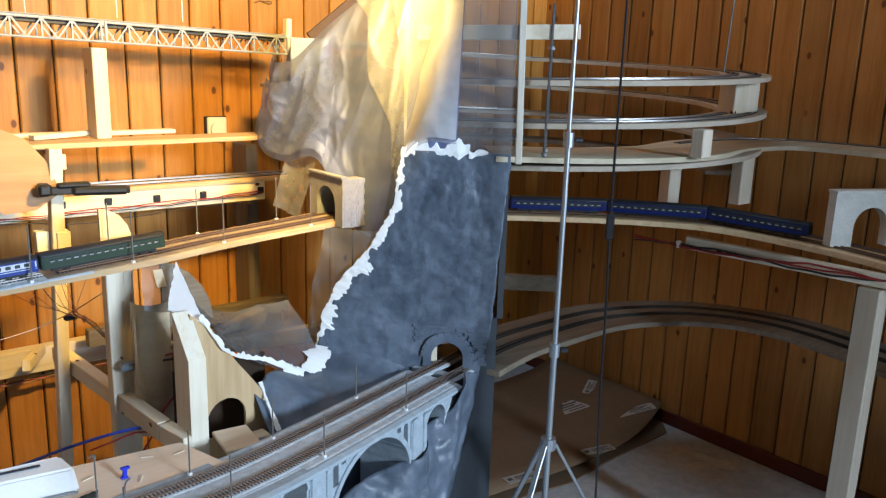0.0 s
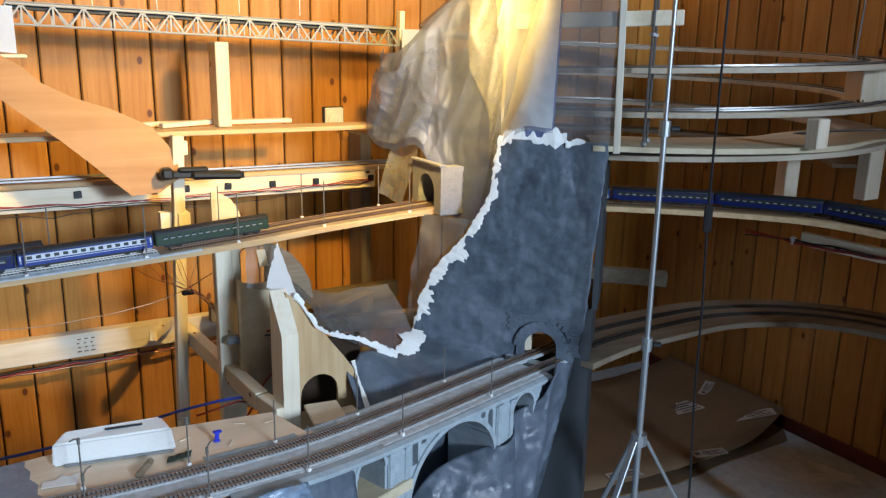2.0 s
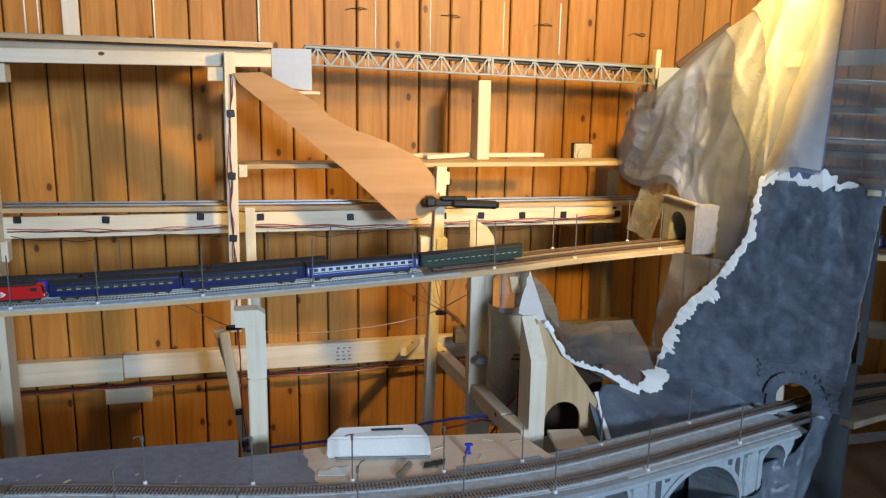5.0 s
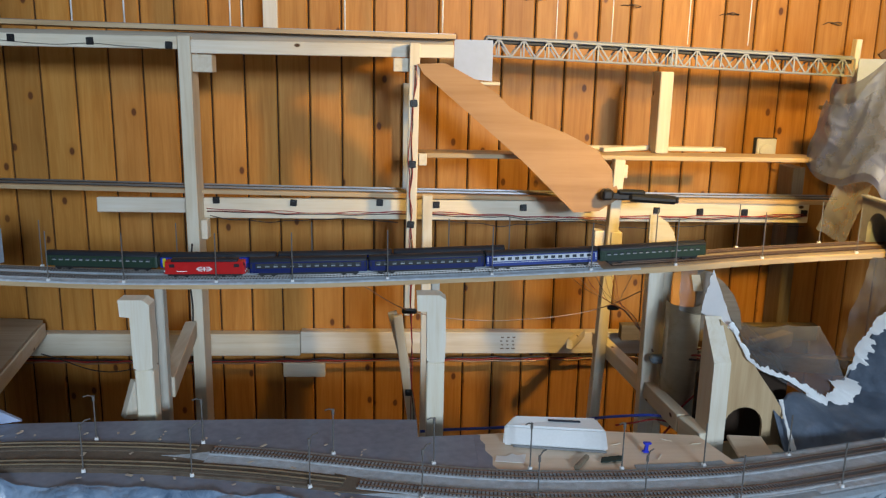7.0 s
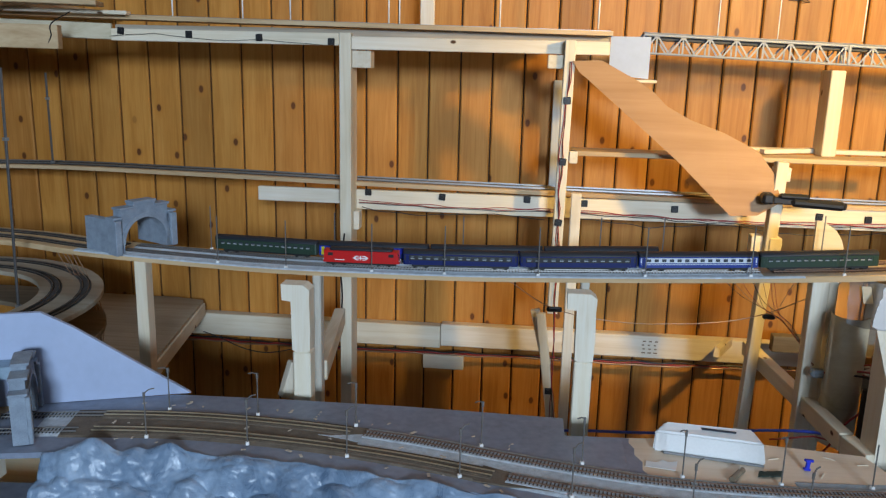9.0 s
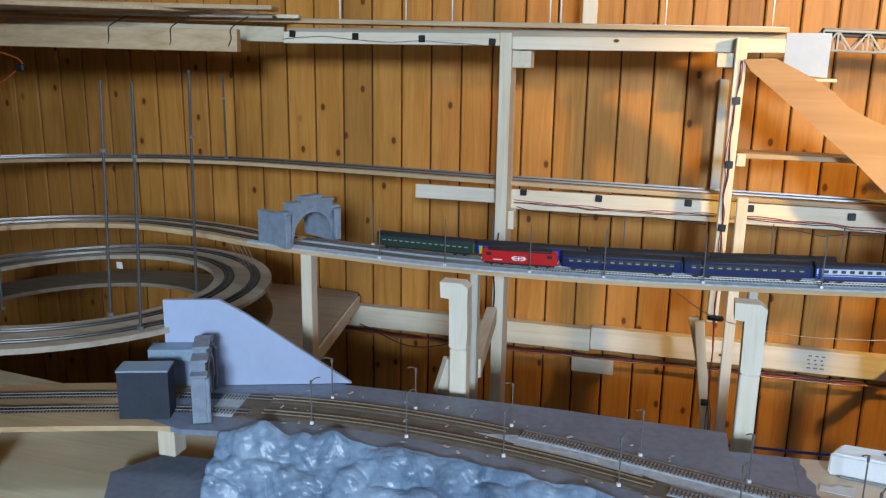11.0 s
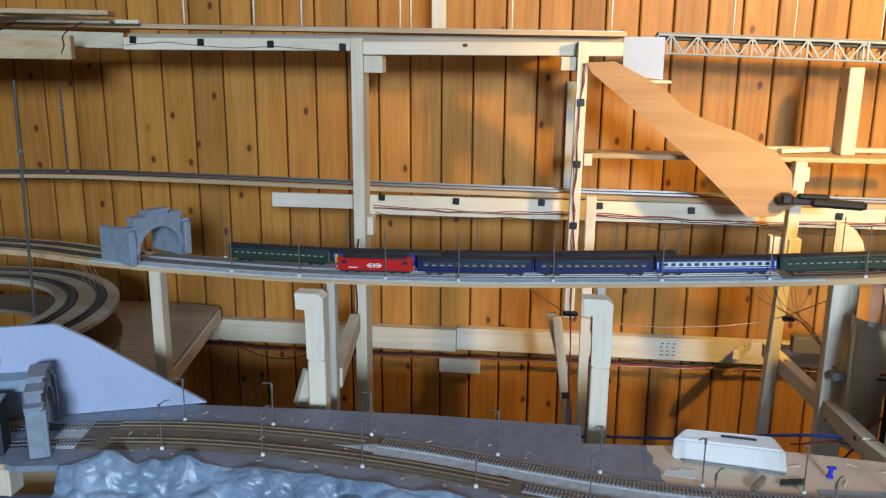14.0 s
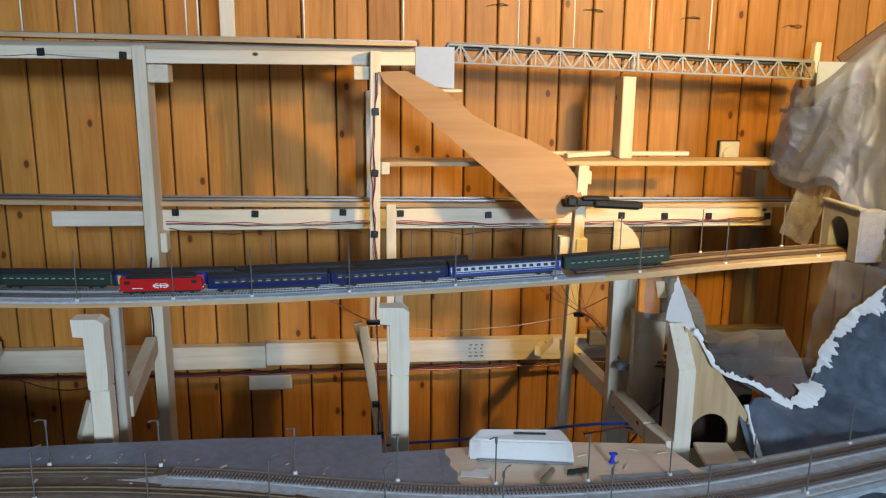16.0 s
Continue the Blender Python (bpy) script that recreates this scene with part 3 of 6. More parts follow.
solo("corner_beam", stick((-1.36, 2.34, 1.525), (-2.9, 2.02, 1.54), 0.038, 0.07), PLY["x"], "knotty beam carrying the corner of the top shelf", "beam")
solo("corner_plank", stick((-1.27, 2.42, 1.628), (-2.9, 1.95, 1.64), 0.11, 0.014), PLY["x"], "plywood plank on the corner of the top shelf", "plank")
# plate added and drawn far forward to cast the corner's shadow on the wall
solo("corner_plate", prism([(-1.45, 2.5), (-1.6, 2.25), (-2.4, 1.55), (-3.2, 1.25), (-3.2, 2.93), (-1.45, 2.93)], Matrix.Translation((0, 0, 1.615)), 0.012), PLY["x"], "plywood plate spread over the top shelf corner to shade the wall", "plate")
solo("corner_plank", stick((-1.22, 2.50, 1.606), (-2.9, 2.2, 1.62), 0.05, 0.012), LUMBER["x"], "thin batten on the corner of the top shelf", "plank")

lumber_plank = box(-0.312, -0.266, 2.645, 2.66, 1.592, 2.05, 0.002)
solo("shelf_upright", lumber_plank, LUMBER["z"], "pale planed plank standing on the top shelf", "plank")

# left spiral
left_ring = [left_turn(s, 0.536) for s in range(-330, 60, 6)]
solo("small_spiral_deck", strip(left_ring, LH_OUT - LH_IN, 0.012), GREY_PLY, "rising plywood spiral deck for two tracks", "track deck")
# shade under the upper turn is put into this turn's wood colour
solo("lower_turn_deck", strip([left_turn(s, 0.536) for s in range(-620, -400, 6)], LH_OUT - LH_IN, 0.012), GREY_SHADE_WOOD["x"], "lower turn of the small plywood spiral", "track deck")
for r in (0.495, 0.573):
    track([left_turn(s, r) for s in range(-330, 60, 5)], "dark model track climbing the plywood spiral", SLEEPER_DARK, STEEL, None, 0.0054)
# right spiral
right_ring = [right_turn(s, 0.67) for s in range(-430, 640, 6)]
solo("tall_spiral_deck", strip(right_ring, RH_OUT - RH_IN, 0.013), GREY_PLY, "rising plywood spiral deck of stacked turns", "track deck")
for r in (0.635, 0.705):
    track([right_turn(s, r) for s in range(-190, 640, 5)], "dark model track climbing the plywood spiral", SLEEPER_DARK, STEEL, None, 0.0054)
# lowest turn gets the dark wood in place of shade
solo("lowest_turn_deck", strip([right_turn(s, 0.67) for s in range(-645, -424, 6)], RH_OUT - RH_IN, 0.013), GREY_SHADE_WOOD["x"], "lowest turn of the tall plywood spiral", "track deck")
branch = curve([(1.75, 1.74, 1.222), (2.0, 1.57, 1.222), (2.3, 1.50, 1.222), (2.62, 1.56, 1.222), (2.90, 1.50, 1.222), (2.98, 1.25, 1.222), (2.95, 0.9, 1.222), (2.85, 0.4, 1.222)])
solo("branch_deck", strip(offset(branch, -0.035, 0.012), 0.27, 0.013), PALE_PLY, "wide plywood deck branching off the spiral", "track deck")
track(offset([p for p in branch if p.x > 2.5], -0.11, 0.012), "dark model track on the branch deck", SLEEPER_DARK, STEEL, None, 0.0054)


# ---- lumber frame ----
def lumber(name, bm, axis, label, category="post", mat=None):
    return solo(name, bm, mat or LUMBER[axis], label, category)


lumber("wall_upright", box(-0.551, -0.513, 2.53, 2.62, FLOOR, 1.562), "z", "planed spruce upright standing before the wall")
lumber("upright_block", box(-0.512, -0.452, 2.54, 2.60, 1.455, 1.508), "y", "spruce block under the top beam", "block")
lumber("upright_block", box(-0.512, -0.492, 2.555, 2.60, 0.93, 0.992), "y", "small spruce block under the shelf beam", "block")
lumber("wired_upright", stick((0.165, 2.50, 1.552), (0.155, 2.50, 0.70), 0.032, 0.045, up=(0, 1, 0)), "z", "spruce upright carrying wires and black clips")
lumber("upright_block", box(0.10, 0.15, 2.50, 2.56, 1.468, 1.508), "y", "spruce block beside the wired upright", "block")
lumber("upright_block", box(0.18, 0.205, 2.48, 2.53, 1.185, 1.222), "y", "spruce block under the plank shelf", "block")
lumber("wall_stud", box(0.132, 0.162, 2.915, 2.965, 1.0, 1.425), "z", "grey white stud against the wall", mat=POST_GREY)
lumber("short_post", box(0.193, 0.224, 2.47, 2.50, FLOOR, 1.093), "z", "pale spruce post standing before the shelf beam")
lumber("leaning_board", stick((0.118, 2.48, 0.70), (0.180, 2.48, 0.25), 0.03, 0.02, up=(0, 1, 0)), "z", "leaning spruce board with black cable clips", "board")
lumber("leaning_board", stick((0.10, 2.52, 0.70), (0.15, 2.52, 0.50), 0.03, 0.02, up=(0, 1, 0)), "z", "short offcut leaning beside the wired upright", "board")
lumber("grey_upright", stick((0.785, 2.40, 1.222), (0.735, 2.40, FLOOR), 0.032, 0.04, up=(0, 1, 0)), "z", "slim spruce upright under the plank shelf")
lumber("upright_block", box(0.768, 0.812, 2.39, 2.43, 1.165, 1.205), "y", "spruce block under the plank shelf", "block")
lumber("upright_block", box(0.77, 0.805, 2.375, 2.42, 0.945, 1.0), "y", "spruce block screwed to the upright", "block")
lumber("upright_block", box(0.725, 0.757, 2.40, 2.44, 0.94, 1.0), "y", "spruce block screwed to the upright", "block")
lumber("plank_shelf", box(0.172, 1.47, 2.50, 2.62, 1.207, 1.222), "x", "thin spruce plank shelf under the girder bridge", "shelf", PLY["x"])
lumber("loose_batten", box(0.74, 1.22, 2.66, 2.70, 1.2225, 1.236), "x", "loose spruce batten lying on the plank shelf", "batten")
lumber("loose_batten", stick((0.78, 2.60, 1.231), (0.98, 2.66, 1.235), 0.03, 0.014), "x", "short loose batten lying on the plank shelf", "batten")
lumber("bridge_post", box(0.950, 0.992, 2.57, 2.66, 1.223, 1.483, 0.003), "z", "pale planed post holding up the girder bridge", mat=LUMBER["z"])
lumber("wall_joist", box(-1.30, -0.252, 2.92, 2.965, 0.399, 0.487, 0.003), "x", "long spruce joist fixed along the wall", "joist")
lumber("wall_joist", box(-0.250, 1.10, 2.92, 2.965, 0.409, 0.496, 0.003), "x", "long spruce joist with a faint stamp fixed along the wall", "joist")
lumber("wall_block", box(-0.314, -0.157, 2.90, 2.93, 0.322, 0.378), "x", "flat spruce offcut under the wall joist", "block")
for i in range(3):
    bars = bmesh.new()
    for k in range(4):
        box(0.512 + 0.022 * i + 0.003 * (k % 2), 0.526 + 0.022 * i - 0.003 * (k % 3), 2.9185, 2.9205, 0.428 + 0.015 * k, 0.4325 + 0.015 * k, 0, bars)
    solo("grade_stamp", bars, plain("faded brown ink", (0.22, 0.14, 0.09), 0.8), "faded brown ink stamp on the joist", "stamp")
# unseen cross walls added behind the camera, the gap shapes the window light
solo("wall_partition", box(LIGHT_BLOCK_X, WALL_X, -3.1, -3.0, FLOOR, 2.45, 0.003), PLASTER_WALL, "unseen half height wall added to shade the right side", "wall", kind="structure")
solo("wall_partition", box(LEFT_X, 0.05, -3.1, -3.0, FLOOR, 2.7, 0.003), PLASTER_WALL, "unseen wall added to shade the far left side", "wall", kind="structure")

# unseen panel below the lowest boards, added to keep light from under the decks
solo("wall_front", box(-2.42, 0.62, 0.868, 0.884, FLOOR, 0.54, 0.002), PLASTER_WALL, "unseen dark panel added to block light below the layout", "wall", kind="structure")

# brackets that carry the upper deck
for x, y, z in ((0.2, 1.842, 0.955), (-0.489, 1.80, 0.952)):
    s = thing("deck_support", "spruce bracket post with a pale notched head under the deck", "post", "deck supports")
    face = [(-0.036, -0.004), (-0.034, -0.044), (-0.012, -0.046), (-0.010, -0.170), (0.002, -0.176), (0.034, -0.172), (0.036, -0.120), (0.034, -0.05), (0.035, -0.016), (0.020, -0.004)]
    part("head", prism(face, upright(x, y, z, 0), -0.045), FRESH_WOOD, s, "rough pale notched head board")
    part("post", box(x - 0.010, x + 0.034, y + 0.004, y + 0.05, FLOOR, z - 0.1765, 0.003), FRESH_WOOD, s)
    # greyer wood than the front post, stands in for shade under the deck
    part("back_post", box(x + 0.004, x + 0.026, y + 0.14, y + 0.175, 0.40, z - 0.0, 0.003), POST_GREY, s)
lumber("support_brace", stick((-0.475, 1.98, 0.660), (-0.545, 2.50, 0.645), 0.035, 0.055), "y", "diagonal spruce brace from post to upright", "brace")
lumber("brace_offcut", stick((-0.535, 1.86, 0.63), (-0.512, 1.88, 0.72), 0.025, 0.04), "z", "short spruce brace beside the bracket post", "brace")
lumber("left_deck_post", box(-0.998, -0.965, 2.0, 2.04, 0.555, 0.945), "z", "pale square post under the upper deck")
panel = [(-1.187, 2.90), (-1.06, 2.12), (-1.12, 2.05), (-1.55, 2.35), (-1.8, 2.92), (-1.3, 2.92)]
solo("spiral_base", prism(panel, Matrix.Translation((0, 0, 0.535)), 0.012), GREY_PLY, "plywood panel under the small spiral", "panel")
lumber("edge_batten", stick((-1.19, 2.90, 0.51), (-1.06, 2.10, 0.51), 0.02, 0.05), "y", "spruce edging of the corner panel", "edging")
lumber("long_brace", stick((0.790, 2.55, 0.600), (0.830, 1.815, 0.630), 0.034, 0.046), "y", "diagonal spruce brace running forward to the deck", "brace")
lumber("long_brace", stick((0.831, 1.81, 0.628), (0.845, 1.70, 0.634), 0.034, 0.046), "y", "lower end of a diagonal spruce brace", "brace")
lumber("joist_brace", stick((0.719, 2.641, 0.545), (0.830, 2.926, 0.490), 0.022, 0.034), "y", "short spruce brace to the wall joist", "brace")
lumber("pale_post", box(0.792, 0.835, 2.05, 2.09, 0.25, 0.985), "z", "pale spruce post under the upper deck", mat=FRESH_WOOD)
lumber("pale_post", box(0.836, 0.860, 2.06, 2.10, 0.25, 0.985), "z", "narrow pale post beside a thicker post", mat=FRESH_WOOD)
solo("quarter_rib", prism([(0.0, 0.0), (0.0, 0.105), (0.025, 0.10), (0.05, 0.084), (0.068, 0.058), (0.078, 0.025), (0.082, 0.0)], upright(0.803, 2.12, 0.998, 0), 0.01), PALE_PLY, "quarter round plywood rib on the upper deck", "rib")
bent = [(0.875 + 0.045 * math.cos(radians(a)), 2.0 + 0.05 * math.sin(radians(a))) for a in range(160, 361, 20)]
bent_in = [(0.875 + 0.042 * math.cos(radians(a)), 2.0 + 0.047 * math.sin(radians(a))) for a in range(360, 159, -20)]
smooth(solo("bent_sheet", prism(bent + bent_in, Matrix.Translation((0, 0, 0.55)), 0.34), PALE_PLY, "thin plywood sheet bent round behind the gable", "sheet"))
# gable with an arch, and its post
gable = [(0.0, 0.0), (0.0, 0.33), (0.028, 0.285), (0.062, 0.228), (0.098, 0.178), (0.130, 0.136), (0.155, 0.100), (0.170, 0.055), (0.182, 0.0)]
arch = [(0.012, -0.0005 + 0.002)] + [(0.062 + 0.05 * math.cos(radians(a)), 0.052 + 0.05 * math.sin(radians(a))) for a in range(180, -1, -18)] + [(0.112, 0.0015)]
gb = prism([(-0.02, -0.09), (-0.02, 0.325)] + gable[2:-1] + [(0.182, 0.0), (0.188, -0.09)], upright(0.900, 1.775, 0.59, 4), 0.009, holes=[[(0.012, 0.01)] + arch[1:-1] + [(0.112, 0.01)]])
# near-black sheet paints the shade behind the arch opening
solo("dark_lining", box(0.88, 1.12, 1.88, 1.89, 0.50, 0.74), SEAM, "near-black board standing in for shade inside the gable arch", "board")
solo("plywood_gable", gb, PLY["z"], "plywood gable former with a round arch opening", "former")
pk = prism([(0, -0.15), (0, 0.242), (0.082, 0.330), (0.082, -0.15)], upright(0.847, 1.700, 0.59, 90), 0.040)
solo("gable_post", pk, FRESH_WOOD, "thick spruce post with a slanted sawn top", "post")
solo("tunnel_step", stick((0.895, 1.665, 0.640), (0.975, 1.655, 0.640), 0.11, 0.010), BARE_PLY, "small rough plywood block under the arch", "block")
solo("tunnel_step", box(0.93, 1.02, 1.66, 1.70, 0.60, 0.628), PALE_PLY, "small rough plywood offcut before the arch", "block")
solo("round_former", prism([(0.90, 0.82), (0.90, 0.985), (0.935, 0.975), (0.97, 0.95), (1.0, 0.915), (1.022, 0.87), (1.03, 0.82)], upright(0, 1.99, 0, 0), 0.008), GREY_SHADE_WOOD["x"], "rounded grey board behind the gable", "former")
# joists and stud under the mountain carry its shade in their colour
lumber("cross_joist", stick((0.95, 2.2, 0.62), (1.45, 2.55, 0.60), 0.04, 0.05), "x", "joist under the mountain coloured dark for shade", "joist", GREY_SHADE_WOOD["x"])
lumber("cross_joist", stick((1.05, 2.5, 0.56), (1.55, 2.1, 0.66), 0.04, 0.05), "x", "joist crossing under the mountain coloured dark for shade", "joist", GREY_SHADE_WOOD["x"])
lumber("corner_stud", box(1.555, 1.60, 2.85, 2.965, FLOOR, 1.15), "z", "spruce stud behind the mountain coloured dark for shade", "post", GREY_SHADE_WOOD["z"])
lumber("cross_joist", box(0.95, 1.7, 2.81, 2.851, 0.50, 0.56), "x", "joist along the wall behind the mountain coloured dark for shade", "joist", GREY_SHADE_WOOD["x"])

# abutments of the girder bridge
solo("bridge_abutment", prism([(0, 0.012), (0, 0.125), (0.12, 0.125), (0.12, 0.0)], upright(0.288, 2.56, 1.443, 0), 0.006), LILAC, "lilac grey card abutment of the girder bridge", "abutment")
solo("abutment_shelf", box(0.36, 0.43, 2.52, 2.60, 1.432, 1.441), LUMBER["x"], "small wooden ledge under the abutment", "ledge")
solo("bridge_abutment", prism([(0, -0.08), (0, 0.055), (0.13, 0.055), (0.13, -0.08)], upright(1.583, 2.56, 1.48, -8), 0.006), LILAC, "lilac grey card abutment beside the mountain", "abutment")
solo("abutment_ledge", box(1.50, 1.75, 2.45, 2.62, 1.372, 1.384), GREY_SHADE_WOOD["x"], "plywood ledge sticking out of the mountain", "ledge")
lumber("mountain_post", stick((1.64, 2.70, 1.2), (1.65, 2.70, 1.60), 0.02, 0.03, up=(0, 1, 0)), "z", "slim spruce post at the top of the mountain")
lumber("leaning_batten", stick((1.69, 2.62, 1.54), (1.84, 2.55, 1.68), 0.03, 0.03), "x", "dark leaning batten at the top of the mountain", "batten", SLEEPER)


# ---- girder bridge ----
def girder_bridge():
    g = thing("girder_bridge", "pale grey lattice girder railway bridge with crossed bars", "bridge")
    a, b = Vector((0.392, 2.60, 0)), Vector((1.582, 2.58, 0))
    n = 30

    def at(k, top, side):
        t = k / n
        p = a.lerp(b, t)
        return Vector((p.x, p.y + side, (1.577 if top else 1.522) + (-0.042 * t)))
    bar = bmesh.new()
    box(-0.5, 0.5, -0.0016, 0.0016, -0.0024, 0.0024, 0, bar)
    bar_me = bpy.data.meshes.new("lattice_bar")
    bar.to_mesh(bar_me)
    bar.free()
    bar_me.materials.append(GIRDER)

    def put(p, q, name):
        ob = new(name, bar_me)
        d = q - p
        x = d.normalized()
        y = Vector((0, 1, 0))
        y = (y - x * y.dot(x)).normalized()
        m = Matrix((x * d.length, y, x.cross(y))).transposed().to_4x4()
        m.translation = (p + q) / 2
        ob.matrix_world = m
        ob.parent = g
    for side in (0.0, 0.062):
        part("top_chord", stick(at(0, 1, side), at(n, 1, side), 0.006, 0.008), GIRDER, g)
        part("bottom_chord", stick(at(0, 0, side), at(n, 0, side), 0.006, 0.006), GIRDER, g)
        for k in range(n):
            up = k % 2 == 0
            put(at(k, not up, side), at(k + 1, up, side), "diagonal")
            if k % 2:
                put(at(k, 0, side), at(k, 1, side), "vertical")
        part("end_frame", stick(at(0, 0, side), at(0, 1, side), 0.006, 0.006), GIRDER, g)
        part("middle_frame", stick(at(n // 2, 0, side) + Vector((0.012, -0.002, -0.002)), at(n // 2, 1, side) + Vector((0.012, -0.002, 0.004)), 0.009, 0.007), GIRDER, g)
        part("end_frame", stick(at(n, 0, side), at(n, 1, side), 0.006, 0.006), GIRDER, g)
    part("bridge_deck", stick(at(0, 1, 0.031) + Vector((0, 0, 0.006)), at(n, 1, 0.031) + Vector((0, 0, 0.006)), 0.045, 0.004), GIRDER, g)
    part("trackbed", stick(at(0, 1, 0.031) - Vector((0, 0, 0.010)), at(n, 1, 0.031) - Vector((0, 0, 0.010)), 0.030, 0.012), SLEEPER_DARK, g)
    for k in range(1, n, 2):
        put(at(k, 0, 0.0), at(k, 0, 0.062), "cross_bar")


girder_bridge()


# ---- mountain ----
def fold(x, y, z, s):
    return noise.noise(Vector((x * s, y * s, z * s)))


def sheet(rows, depth_noise, scale, normal, keep=None, thick=0.003):
    """A crumpled sheet from rows of points, pushed along a normal by noise; keep(p) leaves holes."""
    bm = bmesh.new()
    nrm = Vector(normal).normalized()
    grid = []
    for row in rows:
        line = []
        for p in row:
            d = depth_noise * (fold(*p, scale) + 0.5 * fold(*p, scale * 2.7) + 0.3 * fold(*p, scale * 6.1))
            line.append(bm.verts.new(Vector(p) + nrm * d))
        grid.append(line)
    for r0, r1 in zip(grid, grid[1:]):
        for i in range(len(r0) - 1):
            c = (r0[i].co + r1[i + 1].co) / 2
            if keep is None or keep(c):
                bm.faces.new((r0[i], r0[i + 1], r1[i + 1], r1[i]))
    bmesh.ops.delete(bm, geom=[v for v in bm.verts if not v.link_faces], context="VERTS")
    if thick:
        bmesh.ops.recalc_face_normals(bm, faces=bm.faces[:])
        bmesh.ops.solidify(bm, geom=bm.faces[:], thickness=thick)
    return bm


def resample(pts, n):
    c = curve(pts, 0.01)
    total = [0.0]
    for a, b in zip(c, c[1:]):
        total.append(total[-1] + (b - a).length)
    out, j = [], 0
    for i in range(n):
        d = total[-1] * i / (n - 1)
        while j < len(c) - 2 and total[j + 1] < d:
            j += 1
        f = (d - total[j]) / max(1e-9, total[j + 1] - total[j])
        out.append(c[j].lerp(c[j + 1], min(1, f)))
    return out


def ruled(top, low, nu, nv):
    a, b = resample(top, nu), resample(low, nu)
    return [[p.lerp(q, v / (nv - 1)) for p, q in zip(a, b)] for v in range(nv)]


CU = Vector((math.cos(radians(-43)), math.sin(radians(-43)), 0))
CN = Vector((CU.y, -CU.x, 0))


def cliff(u, z, out=0.0):
    """A place on the cliff plane: u level along it, z up, out towards the room."""
    return Vector((1.45, 1.90, 0)) + CU * u + CN * out + Vector((0, 0, z))


LEFT_EDGE = [(0.15, -0.42), (0.50, -0.30), (0.56, -0.235), (0.60, -0.19), (0.65, -0.150), (0.718, -0.133), (0.844, -0.084), (0.951, -0.003), (1.036, 0.05), (1.117, 0.079), (1.212, 0.091), (1.25, 0.10)]
RIGHT_EDGE = [(0.15, 0.19), (0.247, 0.219), (0.477, 0.289), (0.566, 0.307), (0.67, 0.333), (0.755, 0.350), (0.949, 0.361), (1.21, 0.381), (1.25, 0.383)]


def edge(table, z):
    for (z0, u0), (z1, u1) in zip(table, table[1:]):
        if z <= z1:
            return u0 + (u1 - u0) * (z - z0) / (z1 - z0)
    return table[-1][1]


rows = []
for i in range(185):
    z = 0.18 + i * (1.243 - 0.18) / 184
    a, b = edge(LEFT_EDGE, z), edge(RIGHT_EDGE, z)
    rows.append([cliff(a + (b - a) * k / 84 + 0.004 * fold(a * 9, k, z * 40, 1.0) * (k in (0, 84)), z, 0.012 * max(0, 0.75 - z)) for k in range(85)])


def outside_tunnel(p):
    u = (p - cliff(0, 0)).dot(CU) - 0.229
    return not (abs(u) < 0.054 and 0.55 < p.z < 0.655 + math.sqrt(max(0, 0.054 ** 2 - u * u)))


mountain = thing("mountain", "unfinished model mountain of dark grey painted plaster and gauze", "mountain")
smooth(part("cliff_face", sheet(rows, 0.0065, 11, -CN, outside_tunnel), ROCK, mountain))
slope = ruled([(1.035, 1.80, 0.705), (1.06, 1.815, 0.69), (1.085, 1.83, 0.68), (1.10, 1.835, 0.70), (1.16, 1.86, 0.685), (1.22, 1.885, 0.655), (1.28, 1.93, 0.655), (1.34, 1.99, 0.66), (1.45, 1.91, 0.66), (1.53, 1.83, 0.64)],
              [(1.045, 1.665, 0.55), (1.06, 1.662, 0.555), (1.08, 1.665, 0.56), (1.11, 1.655, 0.57), (1.17, 1.67, 0.585), (1.25, 1.69, 0.60), (1.33, 1.715, 0.60), (1.42, 1.745, 0.60), (1.5, 1.775, 0.59), (1.56, 1.785, 0.585)], 46, 20)
smooth(part("lower_slope", sheet(slope, 0.016, 9, (-0.3, -0.8, 0.5)), ROCK, mountain))


def via(u, z, out=0.0):
    """A place on the viaduct's outer face: u level along it, z up, out towards the room."""
    a = radians(20)
    return Vector((0.80 + u * math.cos(a) + out * math.sin(a), 1.352 + u * math.sin(a) - out * math.cos(a), z))


foot = ruled([via(0.20, 0.22, -0.05), via(0.29, 0.27, -0.10), via(0.37, 0.36, -0.12), via(0.46, 0.45, -0.10), via(0.55, 0.505, -0.02), via(0.60, 0.508, 0.014), via(0.640, 0.525, 0.014), via(0.665, 0.550, -0.02), via(0.725, 0.555, -0.02), via(0.765, 0.580, 0.012), via(0.785, 0.640, 0.030), via(0.82, 0.650, 0.012), via(0.865, 0.646, -0.004), cliff(0.325, 0.62, 0.010)],
             [via(0.06, 0.10, 0.03), via(0.16, 0.10, 0.05), via(0.24, 0.10, 0.07), via(0.32, 0.10, 0.08), via(0.38, 0.10, 0.08), via(0.43, 0.10, 0.08), via(0.47, 0.10, 0.08), via(0.51, 0.10, 0.07), via(0.55, 0.10, 0.07), via(0.59, 0.10, 0.06), via(0.62, 0.10, 0.05), via(0.65, 0.10, 0.04), via(0.69, 0.10, 0.02), cliff(0.222, 0.10, 0.015)], 90, 56)
smooth(part("rock_foot", sheet(foot, 0.022, 8, (-0.3, -0.8, 0.4)), ROCK, mountain))
